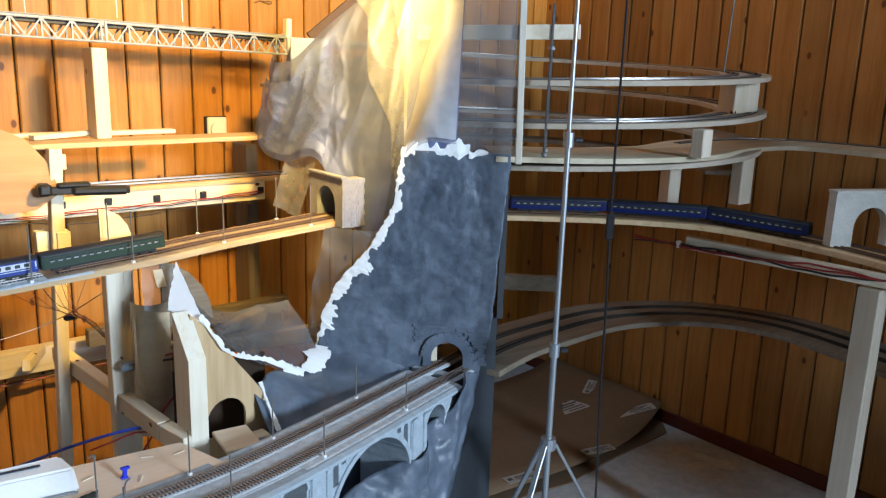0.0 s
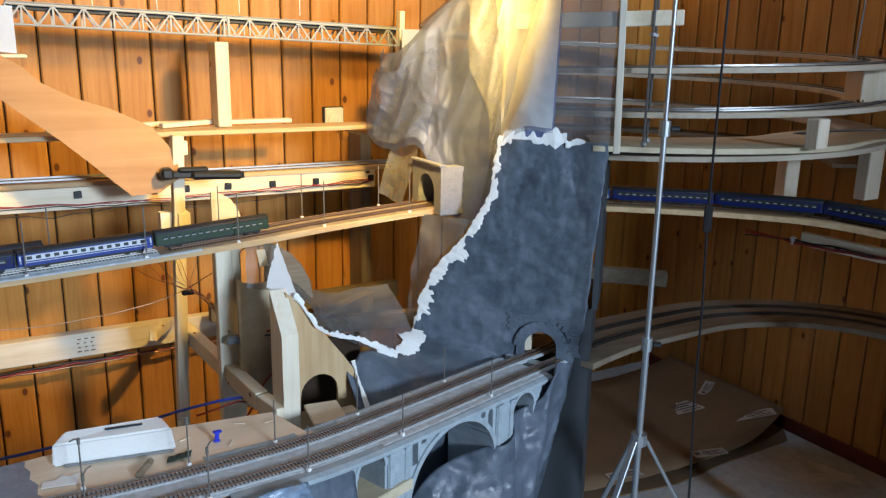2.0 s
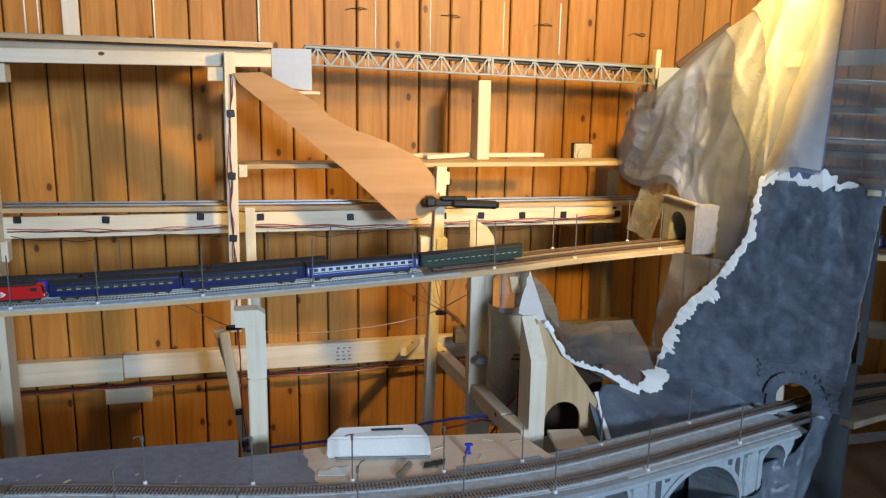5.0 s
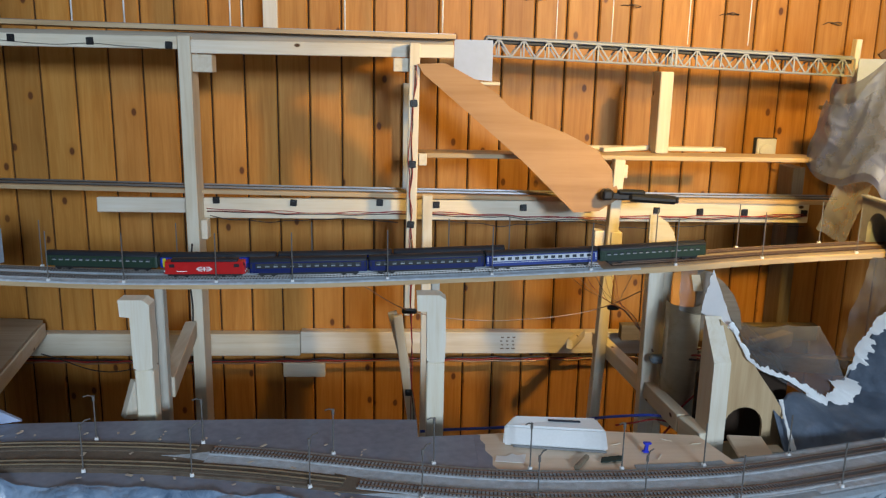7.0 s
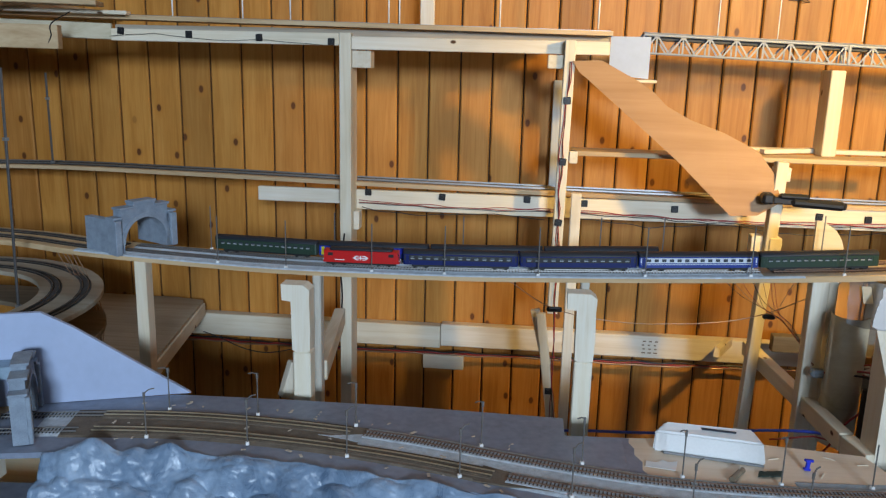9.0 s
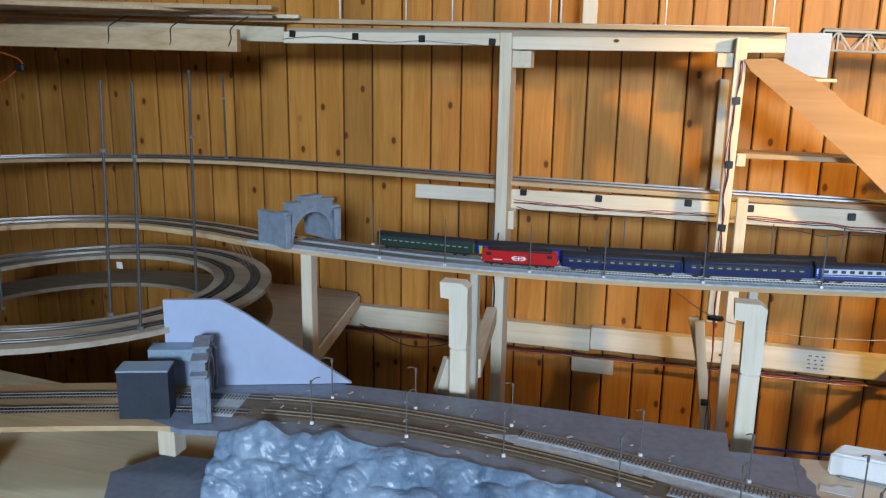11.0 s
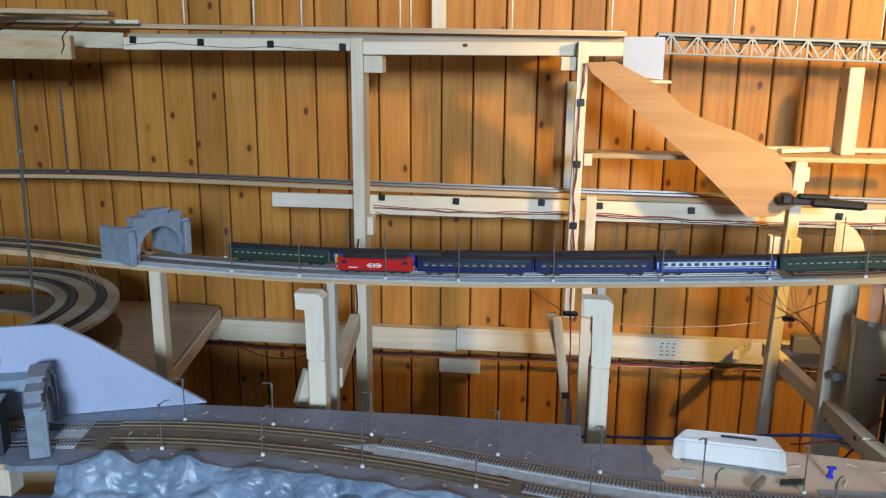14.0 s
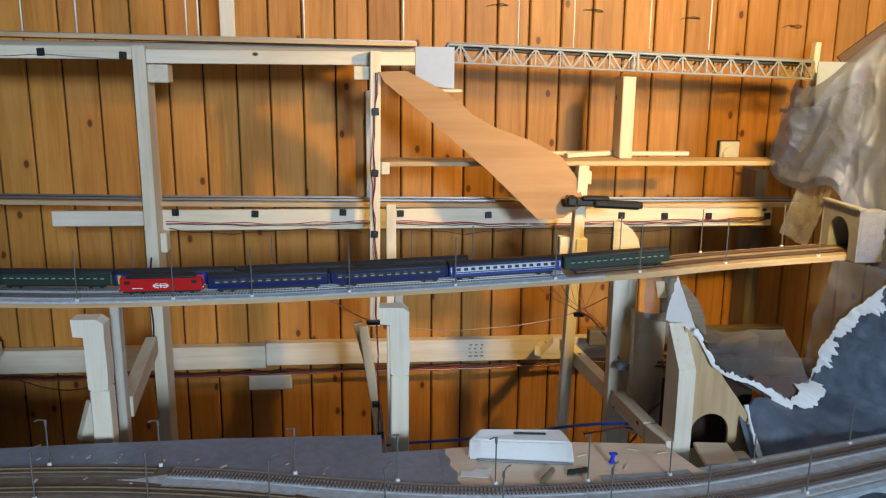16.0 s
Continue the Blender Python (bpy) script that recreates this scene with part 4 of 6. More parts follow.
under = ruled([(1.0, 1.66, 0.57), (1.17, 1.67, 0.585), (1.33, 1.715, 0.60), (1.5, 1.775, 0.59)], [(1.0, 1.70, 0.1), (1.17, 1.71, 0.1), (1.33, 1.73, 0.1), (1.5, 1.79, 0.1)], 30, 24)
smooth(part("rear_rock", sheet(under, 0.02, 9, (0, -1, 0)), ROCK, mountain))
near = ruled([(0.58, 1.350, 0.674), (0.70, 1.348, 0.674), (0.80, 1.360, 0.670), (0.885, 1.386, 0.660)], [(0.6, 1.28, 0.35), (0.72, 1.29, 0.35), (0.82, 1.31, 0.35), (0.9, 1.345, 0.35)], 26, 20)
smooth(part("near_rock", sheet(near, 0.012, 9, (-0.2, -0.9, 0.3)), ROCK, mountain))



def slab(u0, u1, z0, z1, out0, out1, mat, name, label=""):
    bm = bmesh.new()
    bmesh.ops.create_cube(bm, size=1)
    for v in bm.verts:
        v.co = cliff(u1 if v.co.x > 0 else u0, z1 if v.co.z > 0 else z0, out1 if v.co.y > 0 else out0)
    bmesh.ops.recalc_face_normals(bm, faces=bm.faces[:])
    return part(name, bm, mat, mountain, label)


# side boards turn from the light, shown by their darker colour
slab(0.364, 0.380, 0.78, 1.228, -0.30, -0.004, SHADED_BOARD, "side_board", "grey side board coloured dark for shade")
slab(0.05, 0.366, FLOOR, 0.58, -0.32, -0.016, SHADED_BOARD, "side_board", "grey side board coloured dark for shade")
slab(0.31, 0.366, 0.58, 0.78, -0.32, -0.016, SHADED_BOARD, "side_board", "grey side board coloured dark for shade")
slab(0.10, 0.16, 0.60, 0.78, -0.20, -0.18, PALE_PLY, "tunnel_lining", "pale plywood inside the tunnel")

# stone ring round the tunnel mouth in the cliff
ring = [(-0.07, -0.06)] + arc(0, 0.0, 0.068, 180, 0, 14) + [(0.068, -0.06), (0.045, -0.06)] + arc(0, 0.0, 0.045, 0, 180, 14) + [(-0.045, -0.06)]
m = Matrix((CU, Vector((0, 0, 1)), CN)).transposed().to_4x4()
m.translation = cliff(0.229, 0.66, 0.0)
part("tunnel_ring", prism(ring, m, 0.0085), ROCK, mountain, "dark stone ring round the tunnel mouth")
for k in range(11):
    a = radians(180 * (k + 0.5) / 11)
    mm = m @ Matrix.Translation((0.066 * math.cos(a), 0.066 * math.sin(a), 0.0085)) @ Matrix.Rotation(a, 4, "Z")
    part("voussoir", box(-0.010, 0.010, -0.0093, 0.0093, -0.004, 0.0012, 0.0005, None, mm), ROCK, mountain)
course = random.Random(21)
for row in range(17):
    z = -0.055 + 0.0088 * row
    u = -0.098 + 0.006 * (row % 2)
    while u < 0.10:
        w = course.uniform(0.012, 0.022)
        mid = u + w / 2
        inside = math.hypot(mid, max(0.0, z + 0.004)) < 0.084 and z > -0.06
        if not inside and z < 0.095 - 0.10 * max(0, mid) and z > 0.03 - 0.55 * max(0.0, mid) + 0.3 * max(0.0, -mid - 0.07):
            part("stone", box(u, u + w - 0.0004, z, z + 0.0084, -0.004, course.uniform(0.0008, 0.0024), 0.0005, None, m @ Matrix.Translation((0, 0, 0.006))), ROCK, mountain)
        u += w
slab(0.172, 0.196, 0.60, 0.705, -0.085, -0.045, FRESH_WOOD, "tunnel_post", "pale spruce post inside the tunnel")


def ragged(pts, above, below, facing, name, label, seed):
    """A torn smear of plaster along a line: uneven width above and below it, thin, with ragged edges."""
    rnd = random.Random(seed)
    path = resample(pts, max(24, int(sum((Vector(b) - Vector(a)).length for a, b in zip(pts, pts[1:])) / 0.0026)))
    f = Vector(facing).normalized()
    bm = bmesh.new()

    def width(p, k, w):
        q = 0.62 + 0.75 * fold(p.x + k, p.y, p.z, 15) + 0.6 * fold(p.x + k, p.y, p.z, 26) + 0.45 * fold(p.x + k, p.y, p.z, 52) + 0.3 * fold(p.x + k, p.y, p.z, 120) + rnd.uniform(-0.03, 0.03)
        return w * min(1.2, max(0.08, q))
    rings = []
    for i, p in enumerate(path):
        d = (path[min(i + 2, len(path) - 1)] - path[max(i - 2, 0)]).normalized()
        s = d.cross(f).normalized()
        a, b = p - s * width(p, seed, above), p + s * width(p, seed + 50, below)
        rings.append([bm.verts.new(a.lerp(b, t) + f * (0.003 + 0.0012 * (t > 0) * (t < 1) + 0.0016 * fold(*a.lerp(b, t), 60))) for t in (0, 0.3, 0.7, 1)])
    for r0, r1 in zip(rings, rings[1:]):
        for k in range(3):
            bm.faces.new((r0[k], r0[k + 1], r1[k + 1], r1[k]))
    bmesh.ops.recalc_face_normals(bm, faces=bm.faces[:])
    bmesh.ops.solidify(bm, geom=bm.faces[:], thickness=0.0009)
    return part(name, bm, PLASTER, mountain, label)


ragged([cliff(u, z, 0.0) for z, u in LEFT_EDGE[4:]], 0.012, 0.018, CN, "plaster_edge", "torn white plaster edge", 1)
ragged([cliff(-0.13, 0.735), cliff(-0.105, 0.80), cliff(-0.075, 0.865), cliff(-0.04, 0.915), cliff(0.0, 0.95)], 0.008, 0.046, CN, "plaster_patch", "torn white plaster patch", 2)
ragged([cliff(0.005, 0.965), cliff(0.035, 1.01), cliff(0.055, 1.05)], 0.004, 0.026, CN, "plaster_patch", "torn white plaster patch", 8)
ragged([cliff(0.098, 1.236), cliff(0.14, 1.243), cliff(0.19, 1.246), cliff(0.24, 1.243), cliff(0.27, 1.24)], 0.044, 0.024, CN, "plaster_edge", "thick white plaster edge", 3)
ragged([cliff(0.27, 1.24), cliff(0.31, 1.236), cliff(0.36, 1.228)], 0.012, 0.014, CN, "plaster_edge", "thin white plaster edge", 9)
ragged([(0.900, 1.762, 0.905), (0.908, 1.765, 0.896), (0.936, 1.762, 0.85), (0.956, 1.762, 0.816), (0.994, 1.79, 0.788), (1.042, 1.82, 0.76), (1.097, 1.842, 0.734), (1.168, 1.860, 0.692), (1.21, 1.875, 0.665)], 0.013, 0.004, (-0.4, -0.8, 0.45), "plaster_edge", "torn white plaster edge", 4)
ragged([(1.16, 1.855, 0.68), (1.21, 1.875, 0.665), (1.25, 1.895, 0.665), (1.29, 1.92, 0.675), (1.325, 1.965, 0.69)], 0.034, 0.034, (-0.4, -0.8, 0.45), "plaster_patch", "ragged white plaster patch", 5)
ragged([(1.064, 1.795, 0.700), (1.064, 1.766, 0.668), (1.062, 1.734, 0.640), (1.060, 1.70, 0.608)], 0.006, 0.006, (-0.3, -0.7, 0.6), "plaster_edge", "torn white plaster edge", 6)
apex, foot_l, foot_r = Vector((0.916, 1.925, 0.997)), Vector((0.852, 1.828, 0.915)), Vector((0.910, 1.756, 0.890))
bm, rings = bmesh.new(), []
for k in range(25):
    t = k / 24
    a, b = apex.lerp(foot_l, t), apex.lerp(foot_r, t)
    side = (foot_r - foot_l).normalized()
    a = a + side * (0.006 * fold(t * 7, 1, 0, 1.0) * (t > 0.1) + 0.012 * max(0.0, t - 0.8))
    b = b + side * 0.003 * fold(t * 9, 4, 0, 1.0)
    rings.append([bm.verts.new(a.lerp(b, q / 6) + Vector((0, -0.003, -0.012 * max(0.0, fold(q * 0.8, 9, 0, 1.0)) * (k == 24)))) for q in range(7)])
for r0, r1 in zip(rings, rings[1:]):
    for q in range(6):
        bm.faces.new((r0[q], r0[q + 1], r1[q + 1], r1[q]))
bmesh.ops.recalc_face_normals(bm, faces=bm.faces[:])
bmesh.ops.solidify(bm, geom=bm.faces[:], thickness=0.003)
part("plaster_spike", bm, PLASTER, mountain, "pointed white plaster smear")

# gauze
low = resample([(1.45, 2.56, 1.20), (1.415, 2.42, 1.17), (1.41, 2.28, 1.165), (1.435, 2.14, 1.185), (1.47, 2.03, 1.02), (1.50, 1.95, 0.985), (1.52, 1.90, 1.05), (1.535, 1.865, 1.18), cliff(0.15, 1.246), cliff(0.235, 1.246)], 190)
top = resample([(1.52, 2.56, 1.47), (1.455, 2.42, 1.455), (1.455, 2.30, 1.47), (1.49, 2.20, 1.55), (1.54, 2.12, 1.62), (1.58, 2.03, 1.68), (1.60, 1.97, 1.74), (1.62, 1.92, 1.80), (1.66, 1.86, 1.80), cliff(0.25, 1.80, 0.02)], 190)


def crease(u, v, seed):
    """Sharp irregular ridges between 0 and 1."""
    return 1.0 - min(1.0, 2.4 * abs(fold(u, v, seed, 1.0)))


def draped(a0, a1, t0, t1, nu, nv, push, seed, deep):
    """A length of gauze over the former: a along it, t down it, with leaning crumpled folds."""
    out = []
    for v in range(nv):
        t = t0 + (t1 - t0) * v / (nv - 1)
        left, right = (a0(t) if callable(a0) else a0), (a1(t) if callable(a1) else a1)
        line = []
        for k in range(nu):
            a = left + (right - left) * k / (nu - 1)
            i = min(188, int(a * 189))
            f = a * 189 - i
            p = top[i].lerp(top[i + 1], f).lerp(low[i].lerp(low[i + 1], f), t)
            lean = a + 0.22 * t + 0.05 * fold(a * 3, t * 3, seed, 1.0)
            w = 0.060 * crease(lean * 3.4, t * 0.8, seed) + 0.018 * crease(lean * 7.5, t * 2.0, seed + 3) + 0.0045 * crease(a * 15, t * 5.0, seed + 7) + 0.0015 * fold(a * 40, t * 20, seed, 1.0)
            rim = min(1.0, 5 * t + 0.25, 5 * (1 - t) + 0.2, 9 * (1 - a) + 0.1)
            line.append(p + Vector((-0.72, -0.68, 0.12)) * ((w - 0.03) * deep * rim * (1.0 - 0.5 * min(1.0, max(0.0, (a - 0.5) / 0.3))) + push))
        out.append(line)
    return out


curtain = draped(0.0, 1.0, 0.0, 1.0, 190, 100, 0.0, 2.0, 1.0)
smooth(part("gauze_curtain", sheet(curtain, 0.0, 5, CN, thick=0), NET_UNLIT, mountain, "crumpled grey wire gauze"))
veil = draped(lambda t: 0.03 + 0.05 * t, lambda t: 0.50 - 0.10 * t, 0.22, 0.93, 90, 70, 0.022, 11.0, 0.8)
smooth(part("gauze_veil", sheet(veil, 0.0, 5, CN, thick=0), NET_SHEER, mountain, "second sheer layer of crumpled gauze"))
# summit layers use the paler tints, so lamplight is partly in the colour
crown = draped(lambda t: 0.53 + 0.25 * t + 0.04 * fold(t * 4, 1, 0, 1.0), 1.0, 0.0, 0.97, 80, 80, 0.013, 2.0, 1.0)
smooth(part("gauze_fold", sheet(crown, 0.0, 5, CN, thick=0), NET_VEIL, mountain, "folded over gauze at the summit"))
flap = draped(lambda t: 0.62 + 0.24 * t ** 0.7, 1.0, 0.0, 0.95, 60, 80, 0.030, 5.0, 1.0)
smooth(part("gauze_fold", sheet(flap, 0.0, 5, CN, thick=0), NET_LIT, mountain, "doubled gauze ending in a straight edge"))
wing = ruled([(1.43, 2.30, 1.21), (1.455, 2.22, 1.20), (1.44, 2.15, 1.20)], [(1.37, 2.30, 1.03), (1.39, 2.24, 1.015), (1.40, 2.19, 1.01)], 16, 20)
smooth(part("gauze_fold", sheet(wing, 0.012, 12, (-0.7, -0.7, 0), thick=0), NET_VEIL, mountain))
skirt = [[cliff(edge(LEFT_EDGE, z) - 0.012 - (0.035 + 0.115 * max(0.0, min(1.0, (z - 0.72) / 0.28)) ** 1.4) * k / 9, z, -0.006 - 0.03 * (k / 9)) for k in range(10)] for z in [0.70 + 0.012 * q for q in range(27)]]
smooth(part("gauze_skirt", sheet(skirt, 0.022, 11, -CN, thick=0), NET_THIN, mountain, "grey gauze hanging from the plaster edge"))
clear = ruled([cliff(0.10, 1.70, -0.01), cliff(0.25, 1.70, 0.0), cliff(0.40, 1.70, 0.0)], [cliff(0.10, 1.21, -0.004), cliff(0.25, 1.21, -0.004), cliff(0.395, 1.215, -0.004)], 24, 24)
smooth(part("gauze_window", sheet(clear, 0.004, 5, -CN, thick=0), NET_THIN, mountain))
bowl = ruled([(0.94, 1.98, 0.90), (1.02, 2.02, 0.84), (1.12, 2.06, 0.80), (1.22, 2.08, 0.80), (1.30, 2.08, 0.80)], [(0.955, 1.87, 0.86), (1.034, 1.835, 0.77), (1.12, 1.845, 0.71), (1.22, 1.885, 0.66), (1.32, 1.96, 0.69)], 30, 16)
smooth(part("gauze_bowl", sheet(bowl, 0.014, 10, (0, -0.5, 0.8), thick=0), NET_THIN, mountain))
flap = ruled([(0.845, 1.965, 0.985), (0.885, 1.96, 0.985), (0.93, 1.955, 0.985)], [(0.830, 1.905, 0.895), (0.875, 1.90, 0.885), (0.93, 1.90, 0.885)], 12, 14)
smooth(part("gauze_flap", sheet(flap, 0.01, 20, (0, -1, 0), thick=0), NET_THIN, mountain))
patch = ruled([(0.868, 1.945, 0.978), (0.890, 1.945, 0.978)], [(0.870, 1.925, 0.940), (0.893, 1.925, 0.940)], 5, 5)
part("gauze_patch", sheet(patch, 0.002, 20, (0, -1, 0), thick=0.001), PALE_PLY, mountain)

# frame of the gauze
lumber("gauze_batten", stick(cliff(0.402, 1.216, 0.0), cliff(0.392, 1.75, 0.0), 0.018, 0.014, up=CN), "z", "slim pale batten framing the gauze", "batten", POST_GREY)
lumber("gauze_rail", stick(cliff(0.12, 1.548, -0.02), cliff(0.545, 1.562, -0.02), 0.016, 0.038), "x", "pale spruce rail across the gauze", "batten")


# ---- viaduct ----
def viaduct():
    v = thing("viaduct", "weathered grey model railway viaduct with round arches", "viaduct")
    base = upright(0.80, 1.352, 0, 20)

    def top(u):
        return 0.672 - 0.062 * u
    cx, cz, rx, rz = 0.415, 0.470, 0.158, 0.156
    big = [(cx + rx * math.cos(radians(a)), cz + rz * math.sin(radians(a))) for a in range(180, -1, -9)]
    small_l = [(0.141 + 0.040 * math.cos(radians(a)), 0.616 + 0.040 * math.sin(radians(a))) for a in range(180, -1, -15)]
    small_r = [(0.695 + 0.048 * math.cos(radians(a)), 0.564 + 0.048 * math.sin(radians(a))) for a in range(180, -1, -15)]
    face = [(0.075, 0.55), (0.101, 0.55)] + small_l + [(0.181, 0.55), (cx - rx, 0.30)] + big + [(cx + rx, 0.17), (0.647, 0.45)] + small_r + [(0.743, 0.50), (0.79, 0.50), (0.80, top(0.80) - 0.010), (0.075, top(0.075) - 0.010)]
    span = []
    for c, w, h, b in ((0.278, 0.0095, 0.062, 0.578), (0.306, 0.0085, 0.028, 0.620), (0.524, 0.0085, 0.028, 0.602), (0.554, 0.0095, 0.060, 0.556)):
        span.append([(c - w, b)] + [(c + w * math.cos(radians(a)), b + h - w + w * math.sin(radians(a))) for a in range(180, -1, -30)] + [(c + w, b)])
    part("arch_wall", prism(face, base, -0.15, holes=span), VIADUCT, v)
    laid = Matrix.Translation((0.80, 1.352, 0)) @ Matrix.Rotation(radians(20), 4, "Z")
    for u0, u1, foot_z in ((0.187, 0.256, 0.42), (0.575, 0.645, 0.17)):
        part("pier", box(u0, u1, -0.005, 0.01, foot_z, top(u0) - 0.014, 0.002, None, laid), VIADUCT, v)
        for u in (u0 + 0.010, u1 - 0.010):
            part("pilaster", box(u - 0.008, u + 0.008, -0.0085, -0.004, foot_z, top(u) - 0.016, 0.002, None, laid), VIADUCT, v)
            part("capital", box(u - 0.010, u + 0.010, -0.0115, -0.004, top(u) - 0.024, top(u) - 0.016, 0.001, None, laid), VIADUCT, v)
    hoop = [(cx + (rx + 0.013) * math.cos(radians(a)), cz + (rz + 0.013) * math.sin(radians(a))) for a in range(180, -1, -9)] + [(cx + rx * math.cos(radians(a)), cz + rz * math.sin(radians(a))) for a in range(0, 181, 9)]
    part("arch_ring", prism(hoop, base, 0.005), VIADUCT, v)
    for cu, cw, r in ((0.141, 0.616, 0.040), (0.695, 0.564, 0.048)):
        hoop = [(cu + (r + 0.008) * math.cos(radians(a)), cw + (r + 0.008) * math.sin(radians(a))) for a in range(180, -1, -15)] + [(cu + r * math.cos(radians(a)), cw + r * math.sin(radians(a))) for a in range(0, 181, 15)]
        part("arch_ring", prism(hoop, base, 0.003), VIADUCT, v)
    part("footing", box(0.085, 0.256, -0.016, 0.15, 0.535, 0.560, 0.003, None, laid), PALE_PLY, v, "pale bare plywood footing")
    run = offset(LOWER, -0.04)
    line = [p for p in run if 0.60 < p.x < 1.545]
    lip = [(0.088, 0.0015), (0.099, -0.003), (0.099, -0.009), (0.094, -0.012), (0.092, -0.017)]
    part("deck_slab", sweep(line, [(-0.088, 0.0015)] + lip + [(-0.088, -0.018)]), VIADUCT, v)
    part("deck_slab", sweep([p for p in run if 1.54 < p.x < 1.60], [(-0.088, 0.0015), (0.060, 0.0015), (0.060, -0.018), (-0.088, -0.018)]), VIADUCT, v)
    bed_line = sweep([p for p in line if p.x > 0.93], [(-0.084, 0.001), (-0.080, 0.003), (0.078, 0.003), (0.084, 0.001)])
    part("ballast", bed_line, BALLAST, v)


viaduct()


# ---- tunnel portals ----
def portal(name, x, y, z, heading, w, h, r, spring, depth, mat, label, stepped=True, back=0.0, back_mat=None):
    """A stone portal: front wall with a round opening, steps on top, buttresses and coping."""
    t = thing(name, label, "tunnel portal", "tunnel portals")
    base = upright(x, y, z, heading)
    a = w / 2
    outline = [(-a, 0), (-r, 0)] + [(r * math.cos(radians(q)), spring + r * math.sin(radians(q))) for q in range(180, -1, -12)] + [(r, 0), (a, 0), (a, h * 0.72)]
    if stepped:
        outline += [(a * 0.78, h * 0.74), (a * 0.78, h * 0.9), (a * 0.36, h * 0.92), (a * 0.36, h), (-a * 0.36, h), (-a * 0.36, h * 0.92), (-a * 0.78, h * 0.9), (-a * 0.78, h * 0.74), (-a, h * 0.72)]
    else:
        outline += [(a, h), (-a, h)]
    part("front_wall", prism(outline, base, -depth), mat, t)
    hoop = [((r + 0.012) * math.cos(radians(q)), spring + (r + 0.012) * math.sin(radians(q))) for q in range(180, -1, -12)] + [(r * math.cos(radians(q)), spring + r * math.sin(radians(q))) for q in range(0, 181, 12)]
    if stepped:
        part("arch_ring", prism(hoop, base, 0.004), mat, t)
    for s in (-1, 1) if stepped else ():
        part("buttress", box(s * a * 0.93 - 0.01, s * a * 0.93 + 0.01, -0.0, h * 0.70, 0.0, 0.010, 0.002, None, base), mat, t)
    if stepped:
        for u0, u1, vv in ((-a * 0.36, a * 0.36, h), (-a * 0.80, -a * 0.36, h * 0.9), (a * 0.36, a * 0.80, h * 0.9), (-a * 1.02, -a * 0.78, h * 0.72), (a * 0.78, a * 1.02, h * 0.72)):
            part("coping", box(u0 - 0.002, u1 + 0.002, vv, vv + 0.006, -depth - 0.002, 0.006, 0.001, None, base), mat, t)
    else:
        part("coping", box(-a - 0.003, a + 0.003, h, h + 0.007, -depth - 0.002, 0.006, 0.001, None, base), mat, t)
    if back:
        side = [(-a * 0.97, 0), (-a * 0.97, h * 0.70), (-a * 0.74, h * 0.70), (-a * 0.74, 0)]
        part("side_wall", prism(side, base, -back), back_mat or mat, t)
        part("side_wall", prism([(a * 0.74, 0), (a * 0.74, h * 0.70), (a * 0.97, h * 0.70), (a * 0.97, 0)], base, -back), back_mat or mat, t)
    return t


tan_portal = portal("tunnel_portal", 1.42, 2.072, 1.012, -92, 0.186, 0.138, 0.052, 0.056, 0.012, PORTAL_TAN, "tan stone tunnel portal at the mountain", False)
part("wing_wall", box(1.424, 1.490, 1.978, 2.02, 1.010, 1.150, 0.003), PORTAL_TAN, tan_portal)
hood = arc(0, 0.056, 0.060, 180, 0, 16) + arc(0, 0.056, 0.054, 0, 180, 16)
part("tunnel_vault", prism([(-0.060, 0.0)] + hood + [(-0.054, 0.0)], upright(1.434, 2.072, 1.012, -92), -0.22), PORTAL_STONE, tan_portal, "grey vault behind the arch")
part("tunnel_wall", prism([(0.054, 0.0), (0.054, 0.056), (0.060, 0.056), (0.060, 0.0)], upright(1.434, 2.072, 1.012, -92), -0.22), PORTAL_STONE, tan_portal)
# dark panel added across the vault, paints the tunnel's inner shade
part("tunnel_end", box(1.66, 1.668, 1.98, 2.17, 0.95, 1.16, 0.001), DARK_BOX, tan_portal, "dark panel standing in for shade deep in the tunnel")
for k in range(9):
    for q in range(3):
        x0 = 1.4235 + 0.0225 * q - (0.006 if k % 2 else 0.0)
        part("stone", box(max(1.4235, x0), min(1.491, x0 + 0.0221), 1.9770, 1.9785, 1.013 + 0.0152 * k, 1.0279 + 0.0152 * k, 0.0005), PORTAL_TAN, tan_portal)
portal("tunnel_portal", -0.967, 2.018, 0.962, 63, 0.190, 0.132, 0.066, 0.026, 0.03, PORTAL_STONE, "stepped grey stone tunnel portal on the upper deck", True, 0.13, PORTAL_STONE)
portal("tunnel_portal", -1.00, 1.515, 0.682, 117, 0.212, 0.150, 0.072, 0.040, 0.03, PORTAL_STONE, "stepped grey stone tunnel portal on the lower deck", True)
portal("tunnel_portal", 2.418, 0.982, 1.035, -28, 0.228, 0.142, 0.052, 0.052, 0.03, PORTAL_PALE, "plain white tunnel portal on the loop deck", False)
pbox = thing("portal_box", "dark blue grey card box behind the portal", "box")
part("side", prism([(0, 0), (0, 0.110), (0.112, 0.110), (0.112, 0)], upright(-1.150, 1.380, 0.681, 20), -0.055), DARK_BOX, pbox)
part("lid", prism([(-0.001, 0.1105), (-0.001, 0.115), (0.113, 0.115), (0.113, 0.1105)], upright(-1.150, 1.379, 0.681, 20), -0.060), BLUE_GREY, pbox, "pale blue grey card lid")
